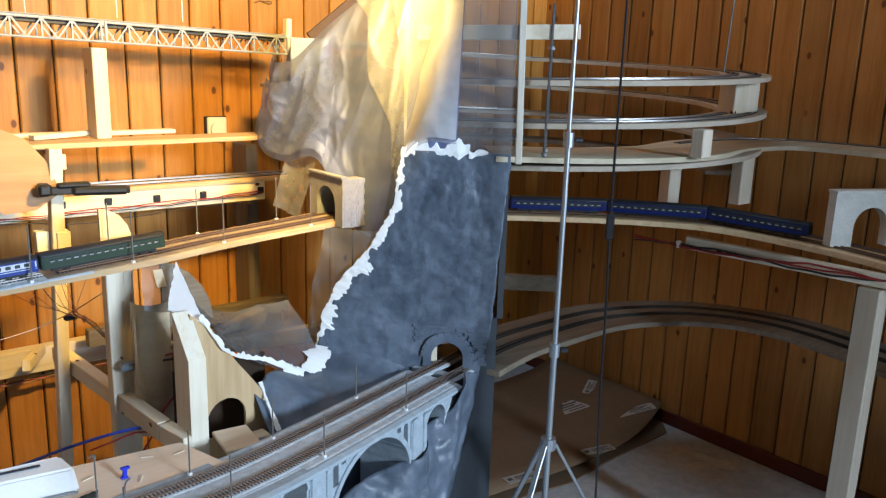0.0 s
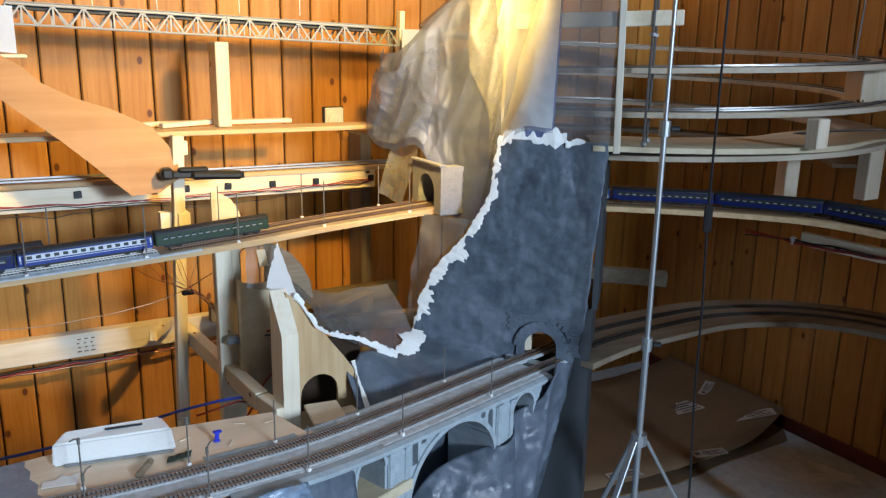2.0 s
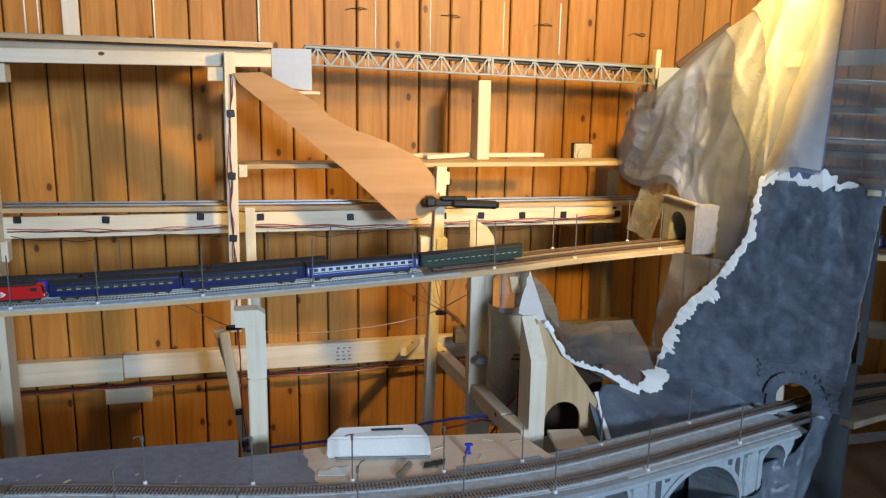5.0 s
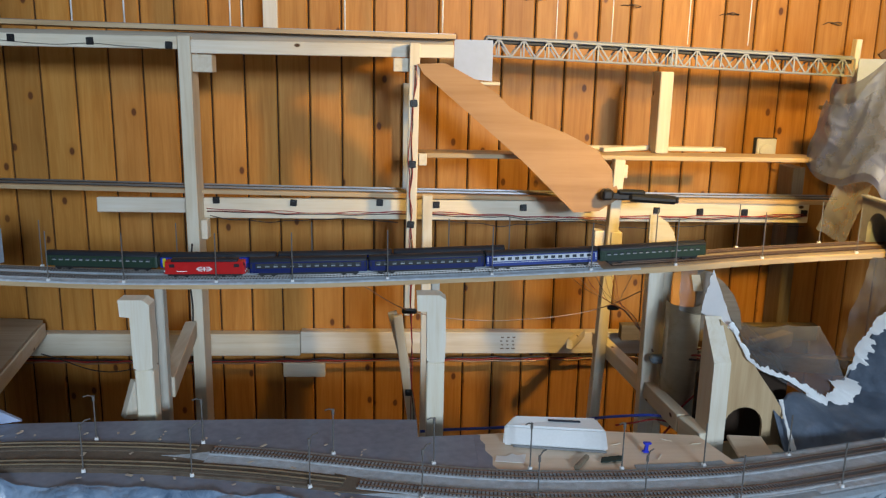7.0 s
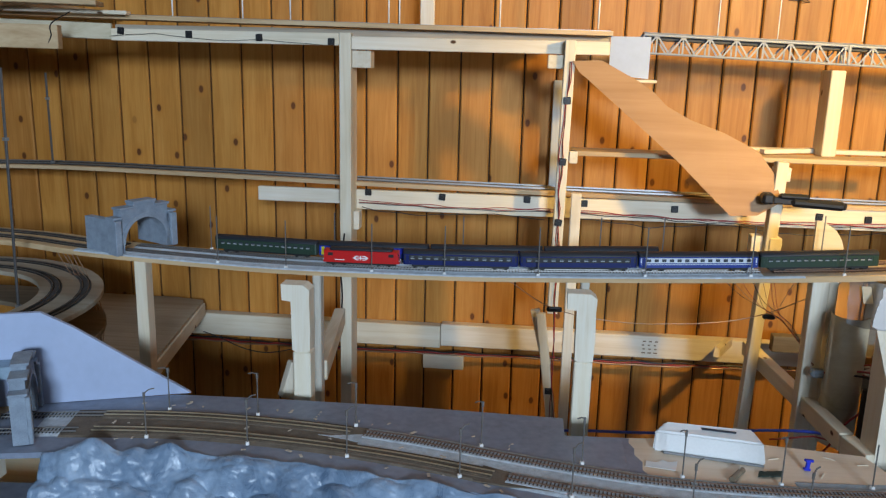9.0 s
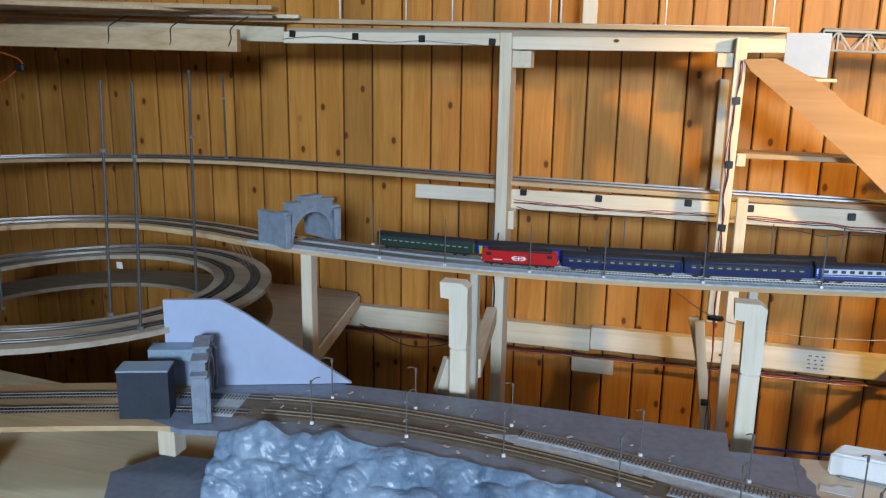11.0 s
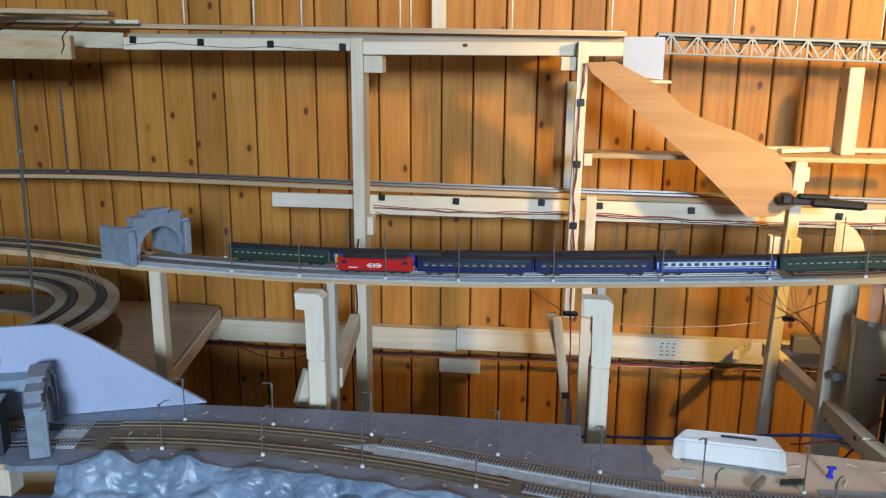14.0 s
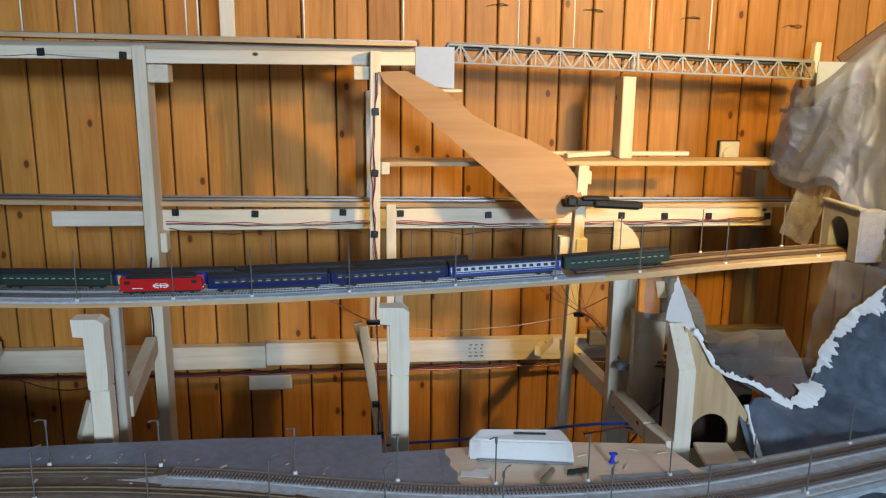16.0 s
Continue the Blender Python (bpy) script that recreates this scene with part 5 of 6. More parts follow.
solo("card_strip", prism([(0, 0), (0, 0.028), (0.105, 0.028), (0.105, 0)], upright(-1.165, 1.515, 0.768, 20), -0.050), BLUE_GREY, "pale blue grey card strip behind the portal", "box")
fin = [(0.0, 0.0), (0.0, 0.222), (0.132, 0.222), (0.20, 0.182), (0.452, 0.0)]
solo("foam_fin", prism(fin, upright(-1.157, 1.575, 0.681, 20.5), -0.012), LILAC, "lilac grey foam board cut to a slope", "board")

# ---- rocks and boards at the left end ----
rockline = offset(cut(SHORE, -0.93, 0.75), 0.096)
for k, p in enumerate(rockline):
    p.z = 0.664
top_line = [p + Vector((0, 0, 0.012 * (1 + fold(p.x, 0, 0, 14)))) for p in rockline]
low_line = [p + Vector((0, -0.10 - 0.02 * fold(p.x, 3, 0, 6), -0.13)) for p in rockline]
rows = []
for v in range(64):
    t = v / 63
    line = []
    for a, b in zip(resample(top_line, 280), resample(low_line, 280)):
        q = a.lerp(b, t)
        lump = 1.3 * abs(fold(q.x * 0.7, q.y, q.z, 8)) + 0.5 * abs(fold(q.x * 0.7, q.y, q.z, 18)) + 0.2 * abs(fold(q.x * 0.8, q.y, q.z, 43)) + 0.07 * abs(fold(q.x, q.y, q.z, 95))
        knoll = sum(h * math.exp(-((q.x - cx) / w) ** 2 - ((t - 0.10) / 0.16) ** 2) for cx, w, h in ((-0.80, 0.035, 0.030), (-0.655, 0.032, 0.030), (-0.72, 0.02, 0.014)))
        line.append(q + Vector((0, -0.55, 0.85)) * (0.05 * lump * math.sin(math.pi * min(1, 0.12 + t * 0.88))) + Vector((0, 0.25 * knoll, knoll)))
    rows.append(line)
smooth(solo("plaster_rocks", sheet(rows, 0.004, 40, (0, -0.7, 0.7)), ROCK_SHEEN, "lumpy grey plaster rocks below the track", "rocks", kind="structure"))
solo("grey_board", prism([(-1.17, 1.36), (-1.10, 1.47), (-0.9, 1.49), (0.6, 1.42), (0.6, 0.9), (-0.95, 1.0)], Matrix.Translation((0, 0, 0.545)), 0.012), GREY_DECK, "grey painted board below the rocks", "board")
solo("base_board", prism([(-2.4, 1.0), (-2.4, 1.9), (-1.0, 1.75), (-1.0, 0.95)], Matrix.Translation((0, 0, 0.50)), 0.016), PALE_BOARD, "pale plywood base board with stains", "board")
lumber("board_block", box(-1.058, -1.015, 1.385, 1.43, 0.605, 0.665), "z", "small spruce block under the deck end", "block")
lumber("board_post", box(-1.50, -1.44, 1.20, 1.25, 0.517, 0.666), "z", "short spruce post under the plywood track board", "post")
for x, y0, y1 in ((-0.2, 1.42, 1.72), (0.6, 1.38, 1.66), (-0.9, 1.47, 1.62)):
    lumber("deck_joist", stick((x, y0 + 0.05, 0.60), (x, y1, 0.60), 0.038, 0.08), "y", "spruce joist under the lower deck", "joist")
    lumber("deck_post", box(x - 0.03, x + 0.03, 1.60, 1.64, FLOOR, 0.56), "z", "spruce leg under the lower deck", "post")

stain = [(-1.36 + 0.028 * (1 + 0.35 * fold(k, 0, 0, 1.3)) * math.cos(radians(18 * k)), 1.14 + 0.016 * (1 + 0.5 * fold(k, 5, 0, 1.3)) * math.sin(radians(18 * k))) for k in range(20)]
solo("brown_stain", prism(stain, Matrix.Translation((0, 0, 0.5163)), 0.0005), plain("brown glue stain", (0.30, 0.19, 0.09), 0.5, vary=0.4, scale=40), "brown glue stain on the base board", "stain", kind="structure")


# ---- catenary masts ----
def mast_kind(height, arm):
    t = thing("catenary_mast", "slim grey model catenary mast on a white foot" if not arm else "slim grey model mast with a short arm on a white foot", "mast", "catenary masts")
    part("mast", tube([(0, 0, 0), (0, 0, height)], 0.0016, 6), MAST, t)
    part("foot", box(-0.004, 0.004, -0.004, 0.004, 0.0, 0.007, 0.001), WHITE, t)
    if arm:
        part("arm", tube([(0, 0, height - 0.002), (0.010, 0.006, height + 0.004), (0.020, 0.010, height + 0.004)], 0.0015, 5), MAST, t)
        part("lamp_head", tube([(0, 0, height), (0.0, 0.0, height - 0.012)], 0.003, 6), MAST, t)
    return t


plain_mast, short_mast, arm_mast = mast_kind(0.124, False), mast_kind(0.096, False), mast_kind(0.104, True)
first = {id(plain_mast): True, id(short_mast): True, id(arm_mast): True}


def put_mast(kind, x, y, z, turn=0.0):
    m = pose(x, y, z, 0, 0, turn)
    if first.pop(id(kind), None):
        kind.matrix_basis = m
    else:
        copy_thing(kind, m)


def on(path, x):
    return min(path, key=lambda p: abs(p.x - x) + (p.y < 1.3) * 9)


for x in (-0.72, -0.525, -0.33, -0.145, 0.085, 0.34, 0.60, 0.83, 1.06, 1.33):
    p = on(offset(UPPER, 0.064), x)
    put_mast(plain_mast, *p)
for x in (-0.80, -0.45, -0.1, 0.25, 0.42, 0.80, 1.04, 1.30):
    p = on(offset(UPPER, -0.064), x)
    put_mast(plain_mast, *p)
for x in (-0.724, -0.515, -0.299, -0.043, 0.169, 0.375, 0.585, 0.782, 1.017, 1.33):
    p = on(offset(LOWER, 0.033), x)
    put_mast(arm_mast if x < 0.6 else short_mast, p.x, p.y, p.z + 0.002, 20)
for x in (-0.749, -0.516, -0.286, -0.017, 0.19, 0.38, 0.566, 0.75, 0.979, 1.25):
    p = on(offset(LOWER, -0.110), x)
    put_mast(arm_mast if x < 0.6 else short_mast, p.x, p.y, p.z + 0.001, 200)


# ---- trains ----
def along(path, start, length):
    """Two places on a path: one start metres from its beginning and one length further on."""
    out, gone = [], 0.0
    want = [start, start + length]
    for a, b in zip(path, path[1:]):
        n = (b - a).length
        while want and want[0] <= gone + n:
            out.append(a.lerp(b, (want.pop(0) - gone) / n))
        gone += n
    return out


def hull(length, half, z0, z1, roof, front=0.0):
    """A rounded vehicle body along x."""
    prof = [(-half, z0), (-half, z1)] + [(-half + half * (1 - math.cos(radians(a))), z1 + roof * math.sin(radians(a))) for a in range(15, 166, 15)] + [(half, z1), (half, z0)]
    bm = bmesh.new()
    rings = []
    for x, s in ((-length / 2, 0.9), (-length / 2 + 0.004, 1.0), (length / 2 - 0.004, 1.0), (length / 2, 0.9)):
        rings.append([bm.verts.new((x + (front if abs(x) > length / 2 - 0.003 else 0) * (v - z0) / (z1 - z0) * (-1 if x > 0 else 1), u * s, z0 + (v - z0) * (0.97 if s < 1 else 1))) for u, v in prof])
    k = len(prof)
    for r0, r1 in zip(rings, rings[1:]):
        for i in range(k):
            bm.faces.new((r0[i], r0[(i + 1) % k], r1[(i + 1) % k], r1[i]))
    bm.faces.new(rings[0])
    bm.faces.new(rings[-1])
    bmesh.ops.recalc_face_normals(bm, faces=bm.faces[:])
    return bm


COACH = 0.292
pane_bm = box(-0.0052, 0.0052, -0.0006, 0.0006, -0.0036, 0.0036, 0.0004)
pane_me = bpy.data.meshes.new("window_pane")
pane_bm.to_mesh(pane_me)
pane_bm.free()
pane_me.materials.append(PANE)


def bogie(t, x):
    b = part("bogie", box(x - 0.022, x + 0.022, -0.012, 0.012, 0.004, 0.0105, 0.001), UNDER, t)
    for dx in (-0.014, 0.014):
        part("wheel", tube([(x + dx, -0.0105, 0.0055), (x + dx, 0.0105, 0.0055)], 0.0055, 12), UNDER, b)


sill_bm = box(-0.0048, 0.0048, -0.0006, 0.0006, -0.0034, -0.0006, 0.0003)
sill_me = bpy.data.meshes.new("window_blind")
sill_bm.to_mesh(sill_me)
sill_bm.free()
sill_me.materials.append(plain("pale coach blind", (0.26, 0.28, 0.29), 0.5, vary=0.1))


def coach(paint, band, stripe, doors, label, windows=14, blinds=False):
    t = thing("passenger_coach", label, "coach", "model train coaches")
    part("body", hull(COACH - 0.006, 0.0168, 0.0105, 0.0375, 0.0), paint, t)
    smooth(part("roof", hull(COACH - 0.005, 0.0168, 0.0370, 0.0378, 0.0095), ROOF_GREY, t))
    part("underframe", box(-0.09, 0.09, -0.011, 0.011, 0.0045, 0.0108, 0.001), UNDER, t)
    for s in (-1, 1):
        if band:
            part("window_band", box(-COACH / 2 + 0.006, COACH / 2 - 0.006, s * 0.0170 - 0.0004, s * 0.0170 + 0.0004, 0.022, 0.0345, 0), band, t)
        if stripe:
            part("stripe", box(-COACH / 2 + 0.006, COACH / 2 - 0.006, s * 0.0171 - 0.0004, s * 0.0171 + 0.0004, 0.0178, 0.0192, 0), stripe, t)
        for k in range(windows):
            w = new("window_pane", pane_me)
            w.location = (-COACH / 2 + 0.026 + k * (COACH - 0.052) / (windows - 1), s * 0.0175, 0.0285)
            w.parent = t
            if blinds:
                blind = new("window_blind", sill_me)
                blind.location = (w.location.x, s * 0.0180, 0.0285)
                blind.parent = t
        for x in (-COACH / 2 + 0.0135, COACH / 2 - 0.0135):
            part("door", box(x - 0.0042, x + 0.0042, s * 0.0171 - 0.0006, s * 0.0171 + 0.0006, 0.0125, 0.0345, 0.0004), doors or paint, t)
    for x in (-0.10, 0.10):
        bogie(t, x)
    part("gangway", box(COACH / 2 - 0.004, COACH / 2 + 0.001, -0.007, 0.007, 0.012, 0.036, 0.001), UNDER, t)
    return t


def loco():
    t = thing("locomotive", "red electric model locomotive with a white emblem", "locomotive")
    part("body", hull(0.196, 0.0170, 0.0095, 0.0375, 0.004, 0.012), LOCO_RED, t)
    smooth(part("roof", hull(0.160, 0.0155, 0.0395, 0.0420, 0.0045), ROOF_GREY, t))
    part("underframe", box(-0.090, 0.090, -0.0145, 0.0145, 0.004, 0.0098, 0.002), UNDER, t)
    for x in (-0.058, 0.058):
        bogie(t, x)
    for s in (-1, 1):
        e = bmesh.new()
        y0, y1 = sorted((s * 0.0169, s * 0.0177))
        for x0, x1, z0, z1 in ((-0.014, 0.014, 0.0212, 0.0232), (-0.0016, 0.0016, 0.0165, 0.0279)):
            box(x0, x1, y0, y1, z0, z1, 0, e)
        for d in (-1.2, 1.2):
            prism([(d * 0.0040, 0.0165), (d * 0.0100, 0.0165), (d * 0.0165, 0.0222), (d * 0.0100, 0.0279), (d * 0.0040, 0.0279), (d * 0.0040, 0.0258), (d * 0.0088, 0.0258), (d * 0.0128, 0.0222), (d * 0.0088, 0.0186), (d * 0.0040, 0.0186)], Matrix.Translation((0, y1, 0)) @ Matrix.Rotation(radians(90), 4, "X"), 0.0008, e)
        part("emblem", e, WHITE, t, "plain white emblem of a cross between chevrons")
        part("lettering", box(-0.066, -0.042, y0, y1, 0.0155, 0.0175, 0), WHITE, t, "small white bar of lettering")
        part("side_window", box(0.071, 0.084, y0, y1, 0.0265, 0.0345, 0.0003), BLACK, t)
        part("side_window", box(-0.084, -0.071, y0, y1, 0.0265, 0.0345, 0.0003), BLACK, t)
        part("windscreen", prism([(-0.013, 0), (-0.010, 0.0105), (0.010, 0.0105), (0.013, 0)], Matrix.Translation((s * 0.0925, 0, 0.0255)) @ Matrix.Rotation(radians(90 * s), 4, "Z") @ Matrix.Rotation(radians(66), 4, "X"), 0.001), PANE, t)
        part("headlight", box(s * 0.0975 - 0.001, s * 0.0975 + 0.001, -0.012, -0.008, 0.014, 0.017, 0.0003), WHITE, t)
        part("headlight", box(s * 0.0975 - 0.001, s * 0.0975 + 0.001, 0.008, 0.012, 0.014, 0.017, 0.0003), WHITE, t)
    part("pantograph", tube([(0.05, 0, 0.046), (0.07, 0, 0.052), (0.045, 0, 0.056)], 0.001, 5), UNDER, t)
    return t


def seat(t, path, start, length):
    got = along(path, start, length)
    if len(got) < 2:
        return
    a, b = got
    d = b - a
    m = Matrix.Rotation(math.atan2(d.y, d.x), 4, "Z") @ Matrix.Rotation(-math.atan2(d.z, math.hypot(d.x, d.y)), 4, "Y")
    m.translation = (a + b) / 2 + Vector((0, 0, 0.0085))
    return m


main_line = offset(cut(UPPER, -2.45, 2.5), 0.029)
rear_line = offset(cut(UPPER, -2.45, 2.5), -0.031)
start = 0.0
for p, q in zip(main_line, main_line[1:]):
    if p.x > -0.475:
        break
    start += (q - p).length
engine = loco()
engine.matrix_basis = seat(engine, main_line, start, 0.19)
blue = coach(COACH_BLUE, UNDER, None, None, "dark blue model passenger coach with small windows", 13, True)
sleeper_car = coach(COACH_BLUE, None, COACH_GREY, COACH_GREY, "dark blue model sleeping car with a pale stripe", 12)
green = coach(COACH_GREEN, None, None, None, "dark green model passenger coach", 15, True)
two_tone = coach(COACH_BRIGHT, COACH_GREY, COACH_GREY, None, "bright blue model coach with a pale window band", 14)
region = coach(COACH_BRIGHT, BLUE_CLIP, None, YELLOW, "bright blue regional coach with yellow doors", 14)
used = set()


def place(kind, path, s):
    m = seat(kind, path, s, COACH - 0.02)
    if m is None:
        return
    if id(kind) in used:
        copy_thing(kind, m)
    else:
        kind.matrix_basis = m
        used.add(id(kind))


s = start + 0.21
past = []
for kind in (blue, blue, two_tone, green, None, None, None, sleeper_car, blue, blue, blue):
    if kind:
        place(kind, main_line, s - (0.10 if kind is sleeper_car or sleeper_car in past else 0.0))
    past.append(kind)
    s += COACH
s = max(0.02, start - 0.245)
for kind in (green, region, region, green):
    place(kind, rear_line, s)
    s += COACH

# ---- clips, rods and wires ----
clip_bm = box(-0.011, 0.011, -0.006, 0.0, -0.011, 0.011, 0.002)
box(-0.005, 0.005, -0.009, -0.005, -0.004, 0.006, 0.001, clip_bm)
clip = solo("cable_clip", clip_bm, BLACK, "small black plastic cable clip on a beam", "clip", "black cable clips")
spots = [(-0.47, 1.051), (-0.222, 1.045), (0.057, 1.048), (0.242, 1.043), (0.53, 1.036), (0.746, 1.034), (0.844, 1.032), (0.977, 1.031), (1.125, 1.028), (1.277, 1.027), (1.482, 1.026)]
places = [(x, 2.599, z) for x, z in spots] + [(x, 2.529, z) for x, z in ((-1.264, 1.553), (-1.037, 1.546), (-0.807, 1.541), (-0.575, 1.533), (0.167, 1.535))]
places += [(0.163, 2.476, 1.375), (0.160, 2.476, 1.19), (0.157, 2.476, 1.0), (-1.44, 2.50, 1.557)]
for k, p in enumerate(places):
    if k == 0:
        clip.matrix_basis = pose(*p)
    else:
        copy_thing(clip, pose(*p, 0, random.uniform(-6, 6), 0))
for z in (0.44, 0.33):
    copy_thing(clip, pose(0.155 + (0.44 - z) * 0.14, 2.468, z))


def wire(pts, r, mat, label, wob=0.0, seed=0):
    rnd = random.Random(seed)
    p = curve(pts, 0.05)
    if wob:
        p = [q + Vector((rnd.uniform(-wob, wob), rnd.uniform(-wob, wob) * 0.3, rnd.uniform(-wob, wob))) for q in p]
        p = curve(p, 0.02)
    return smooth(solo("wire", tube(p, r, 5), mat, label, "wire", "layout wires"))


for k, (m_, z) in enumerate(((RED_WIRE, 1.006), (BLACK_WIRE, 1.002), (RED_WIRE, 1.010))):
    wire([(0.20, 2.59, z + 0.01), (0.53, 2.592, z), (0.8, 2.592, z - 0.002), (1.2, 2.592, z + 0.004), (1.49, 2.592, z + 0.012)], 0.0016, m_, "thin wire clipped along the shelf beam", 0.004, k)
    wire([(-0.50, 2.592, z + 0.012), (-0.2, 2.592, z + 0.005), (0.05, 2.592, z + 0.008), (0.15, 2.592, z + 0.01)], 0.0013, m_ if k != 1 else BLACK_WIRE, "thin wire clipped along the shelf beam", 0.003, k + 9)
    wire([(-1.3, 2.912, 0.392 - 0.006 * k), (-0.8, 2.910, 0.385 - 0.006 * k), (-0.3, 2.910, 0.388 - 0.006 * k), (0.1, 2.910, 0.395 - 0.006 * k), (0.6, 2.910, 0.398 - 0.006 * k), (1.1, 2.91, 0.40)], 0.0035, (BLACK_WIRE, RED_WIRE, COPPER_WIRE)[k], "cable strung under the wall joist", 0.004, k + 20)
    wire([(0.165 + 0.004 * k, 2.474, 1.49), (0.158 - 0.004 * k, 2.474, 1.2), (0.155 + 0.004 * k, 2.474, 0.95), (0.16, 2.47, 0.7), (0.165 + 0.006 * k, 2.468, 0.3)], 0.0014, (RED_WIRE, BLACK_WIRE, RED_WIRE)[k], "thin wire down the wired upright", 0.004, k + 30)
wire([(-0.535, 2.528, 0.92), (-0.548, 2.528, 0.80), (-0.543, 2.528, 0.70), (-0.549, 2.528, 0.62)], 0.003, BLACK_WIRE, "dark cable hanging beside the upright", 0.002, 44)
wire([(-0.08, 2.05, 0.945), (0.0, 2.15, 0.90), (0.10, 2.25, 0.81), (0.16, 2.30, 0.77), (0.26, 2.30, 0.75), (0.40, 2.30, 0.74), (0.60, 2.30, 0.755), (0.74, 2.3, 0.785), (0.85, 2.2, 0.88), (0.90, 2.12, 0.95)], 0.0016, COPPER_WIRE, "thin copper wire slung under the deck", 0.001, 45)
solo("wire_plug", box(0.13, 0.175, 2.285, 2.30, 0.765, 0.78, 0.004), BLACK, "small black plug on a thin wire", "plug")
solo("wire_plug", box(0.75, 0.785, 2.285, 2.30, 0.778, 0.792, 0.004), BLACK, "small black plug on a thin wire", "plug")
for k in range(6):
    wire([(0.55 + 0.03 * k, 2.08, 0.965), (0.65 + 0.02 * k, 2.15, 0.88 - 0.01 * k), (0.78, 2.2, 0.80), (0.83, 2.08, 0.735)], 0.0007, (BLACK_WIRE, COPPER_WIRE, RED_WIRE)[k % 3], "thin wire fanning out under the deck", 0.003, 50 + k)
for k, (x, z) in enumerate(((0.606, 1.725), (0.955, 1.71), (1.315, 1.69), (1.70, 1.665))):
    wire([(x - 0.045, 2.964, z - 0.003), (x - 0.02, 2.958, z + 0.001), (x + 0.01, 2.952, z + 0.002), (x + 0.030, 2.960, z - 0.001), (x + 0.010, 2.955, z - 0.003), (x - 0.012, 2.964, z + 0.004)], 0.0013, BLACK_WIRE, "short twisted black wire stapled to the wall", 0.004, 150 + k)
solo("taped_joint", box(0.80, 0.86, 2.00, 2.03, 0.715, 0.735, 0.006), TAPE, "wire bundle wrapped in blue grey tape", "tape")
wire([(0.83, 2.0, 0.73), (0.90, 1.95, 0.76), (0.97, 1.93, 0.75)], 0.003, RED_WIRE, "red wire bundle behind the gable", 0.004, 61)
wire([(0.83, 2.0, 0.72), (0.89, 1.95, 0.75), (0.97, 1.95, 0.735)], 0.003, BLACK_WIRE, "dark wire bundle behind the gable", 0.004, 62)
wire([(0.97, 1.95, 0.70), (0.88, 1.95, 0.62), (0.84, 1.93, 0.56), (0.80, 1.95, 0.50)], 0.003, RED_WIRE, "red wire bundle by the brace", 0.004, 63)
wire([(0.18, 1.95, 0.548), (0.42, 1.98, 0.545), (0.65, 1.98, 0.568), (0.8, 1.92, 0.605), (0.88, 1.86, 0.60)], 0.004, BLUE_WIRE, "blue cable lying behind the bare deck", 0.002, 64)
wire([(0.70, 1.95, 0.56), (0.80, 1.93, 0.585), (0.88, 1.88, 0.59)], 0.0025, RED_WIRE, "dark red wire behind the bare deck", 0.004, 65)
for k in range(5):
    wire([(-1.38 + 0.015 * k, 2.25, 0.90), (-1.25 + 0.01 * k, 2.2, 0.72), (-1.17, 2.10, 0.60)], 0.0013, COPPER_WIRE, "thin wire falling from the small spiral", 0.002, 70 + k)
for x, y in ((-1.147, 2.66), (-0.92, 2.70), (-0.744, 2.66), (-0.42, 2.68), (-0.388, 2.70), (-0.057, 2.68), (0.255, 2.66)):
    wire([(x, y, 1.592), (x, y, 1.88)], 0.003, WHITE_ROD, "thin white rod standing on the top shelf")
for x in (0.62, 0.80, 1.05, 1.25):
    wire([(x, 2.64, 1.57), (x, 2.64, 1.74)], 0.0018, WHITE_ROD, "thin white rod standing on the girder bridge")


def rod(p, q, label):
    t = thing("threaded_rod", label, "rod", "threaded rods")
    p, q = Vector(p), Vector(q)
    part("rod", tube([p, q], 0.0038, 8), ROD, t)
    for f in (0.02, 0.72):
        c = p.lerp(q, f)
        part("nut", tube([c - Vector((0, 0, 0.004)), c + Vector((0, 0, 0.004))], 0.0085, 6), CHROME, t)


for p, q in (((-1.33, 1.60, 0.83), (-1.305, 1.60, 1.42)), ((-1.195, 1.535, 0.83), (-1.17, 1.535, 1.42)), ((-1.29, 1.92, 0.80), (-1.275, 1.92, 1.44)), ((-1.64, 2.70, 1.09), (-1.64, 2.70, 1.41)), ((-1.94, 1.87, 0.70), (-1.925, 1.87, 1.46))):
    rod(p, q, "zinc threaded rod holding the small spiral")
for p, q in (((1.797, 1.585, 1.236), (1.803, 1.585, 1.63)), ((1.875, 1.655, 1.236), (1.88, 1.655, 1.63)), ((2.80, 1.70, 1.45), (2.83, 1.70, 1.9))):
    rod(p, q, "zinc threaded rod through the tall spiral")

solo("tape_label", box(-1.905, -1.880, 2.36, 2.362, 0.722, 0.746, 0.001), PAPER, "small white tape label on the inner ring edge", "label")
wire([(-2.45, 2.16, 1.535), (-2.30, 2.25, 1.50), (-2.13, 2.25, 1.45), (-2.16, 2.25, 1.412), (-2.25, 2.25, 1.365), (-2.40, 2.25, 1.30), (-2.6, 2.2, 1.27)], 0.0028, plain("orange cable sheath", (0.55, 0.10, 0.02), 0.4), "orange cable hanging from the corner beam", 0.003, 101)
solo("cable_plug", box(-2.155, -2.120, 2.242, 2.258, 1.415, 1.440, 0.005), BLACK, "small black plug on the orange cable", "plug")
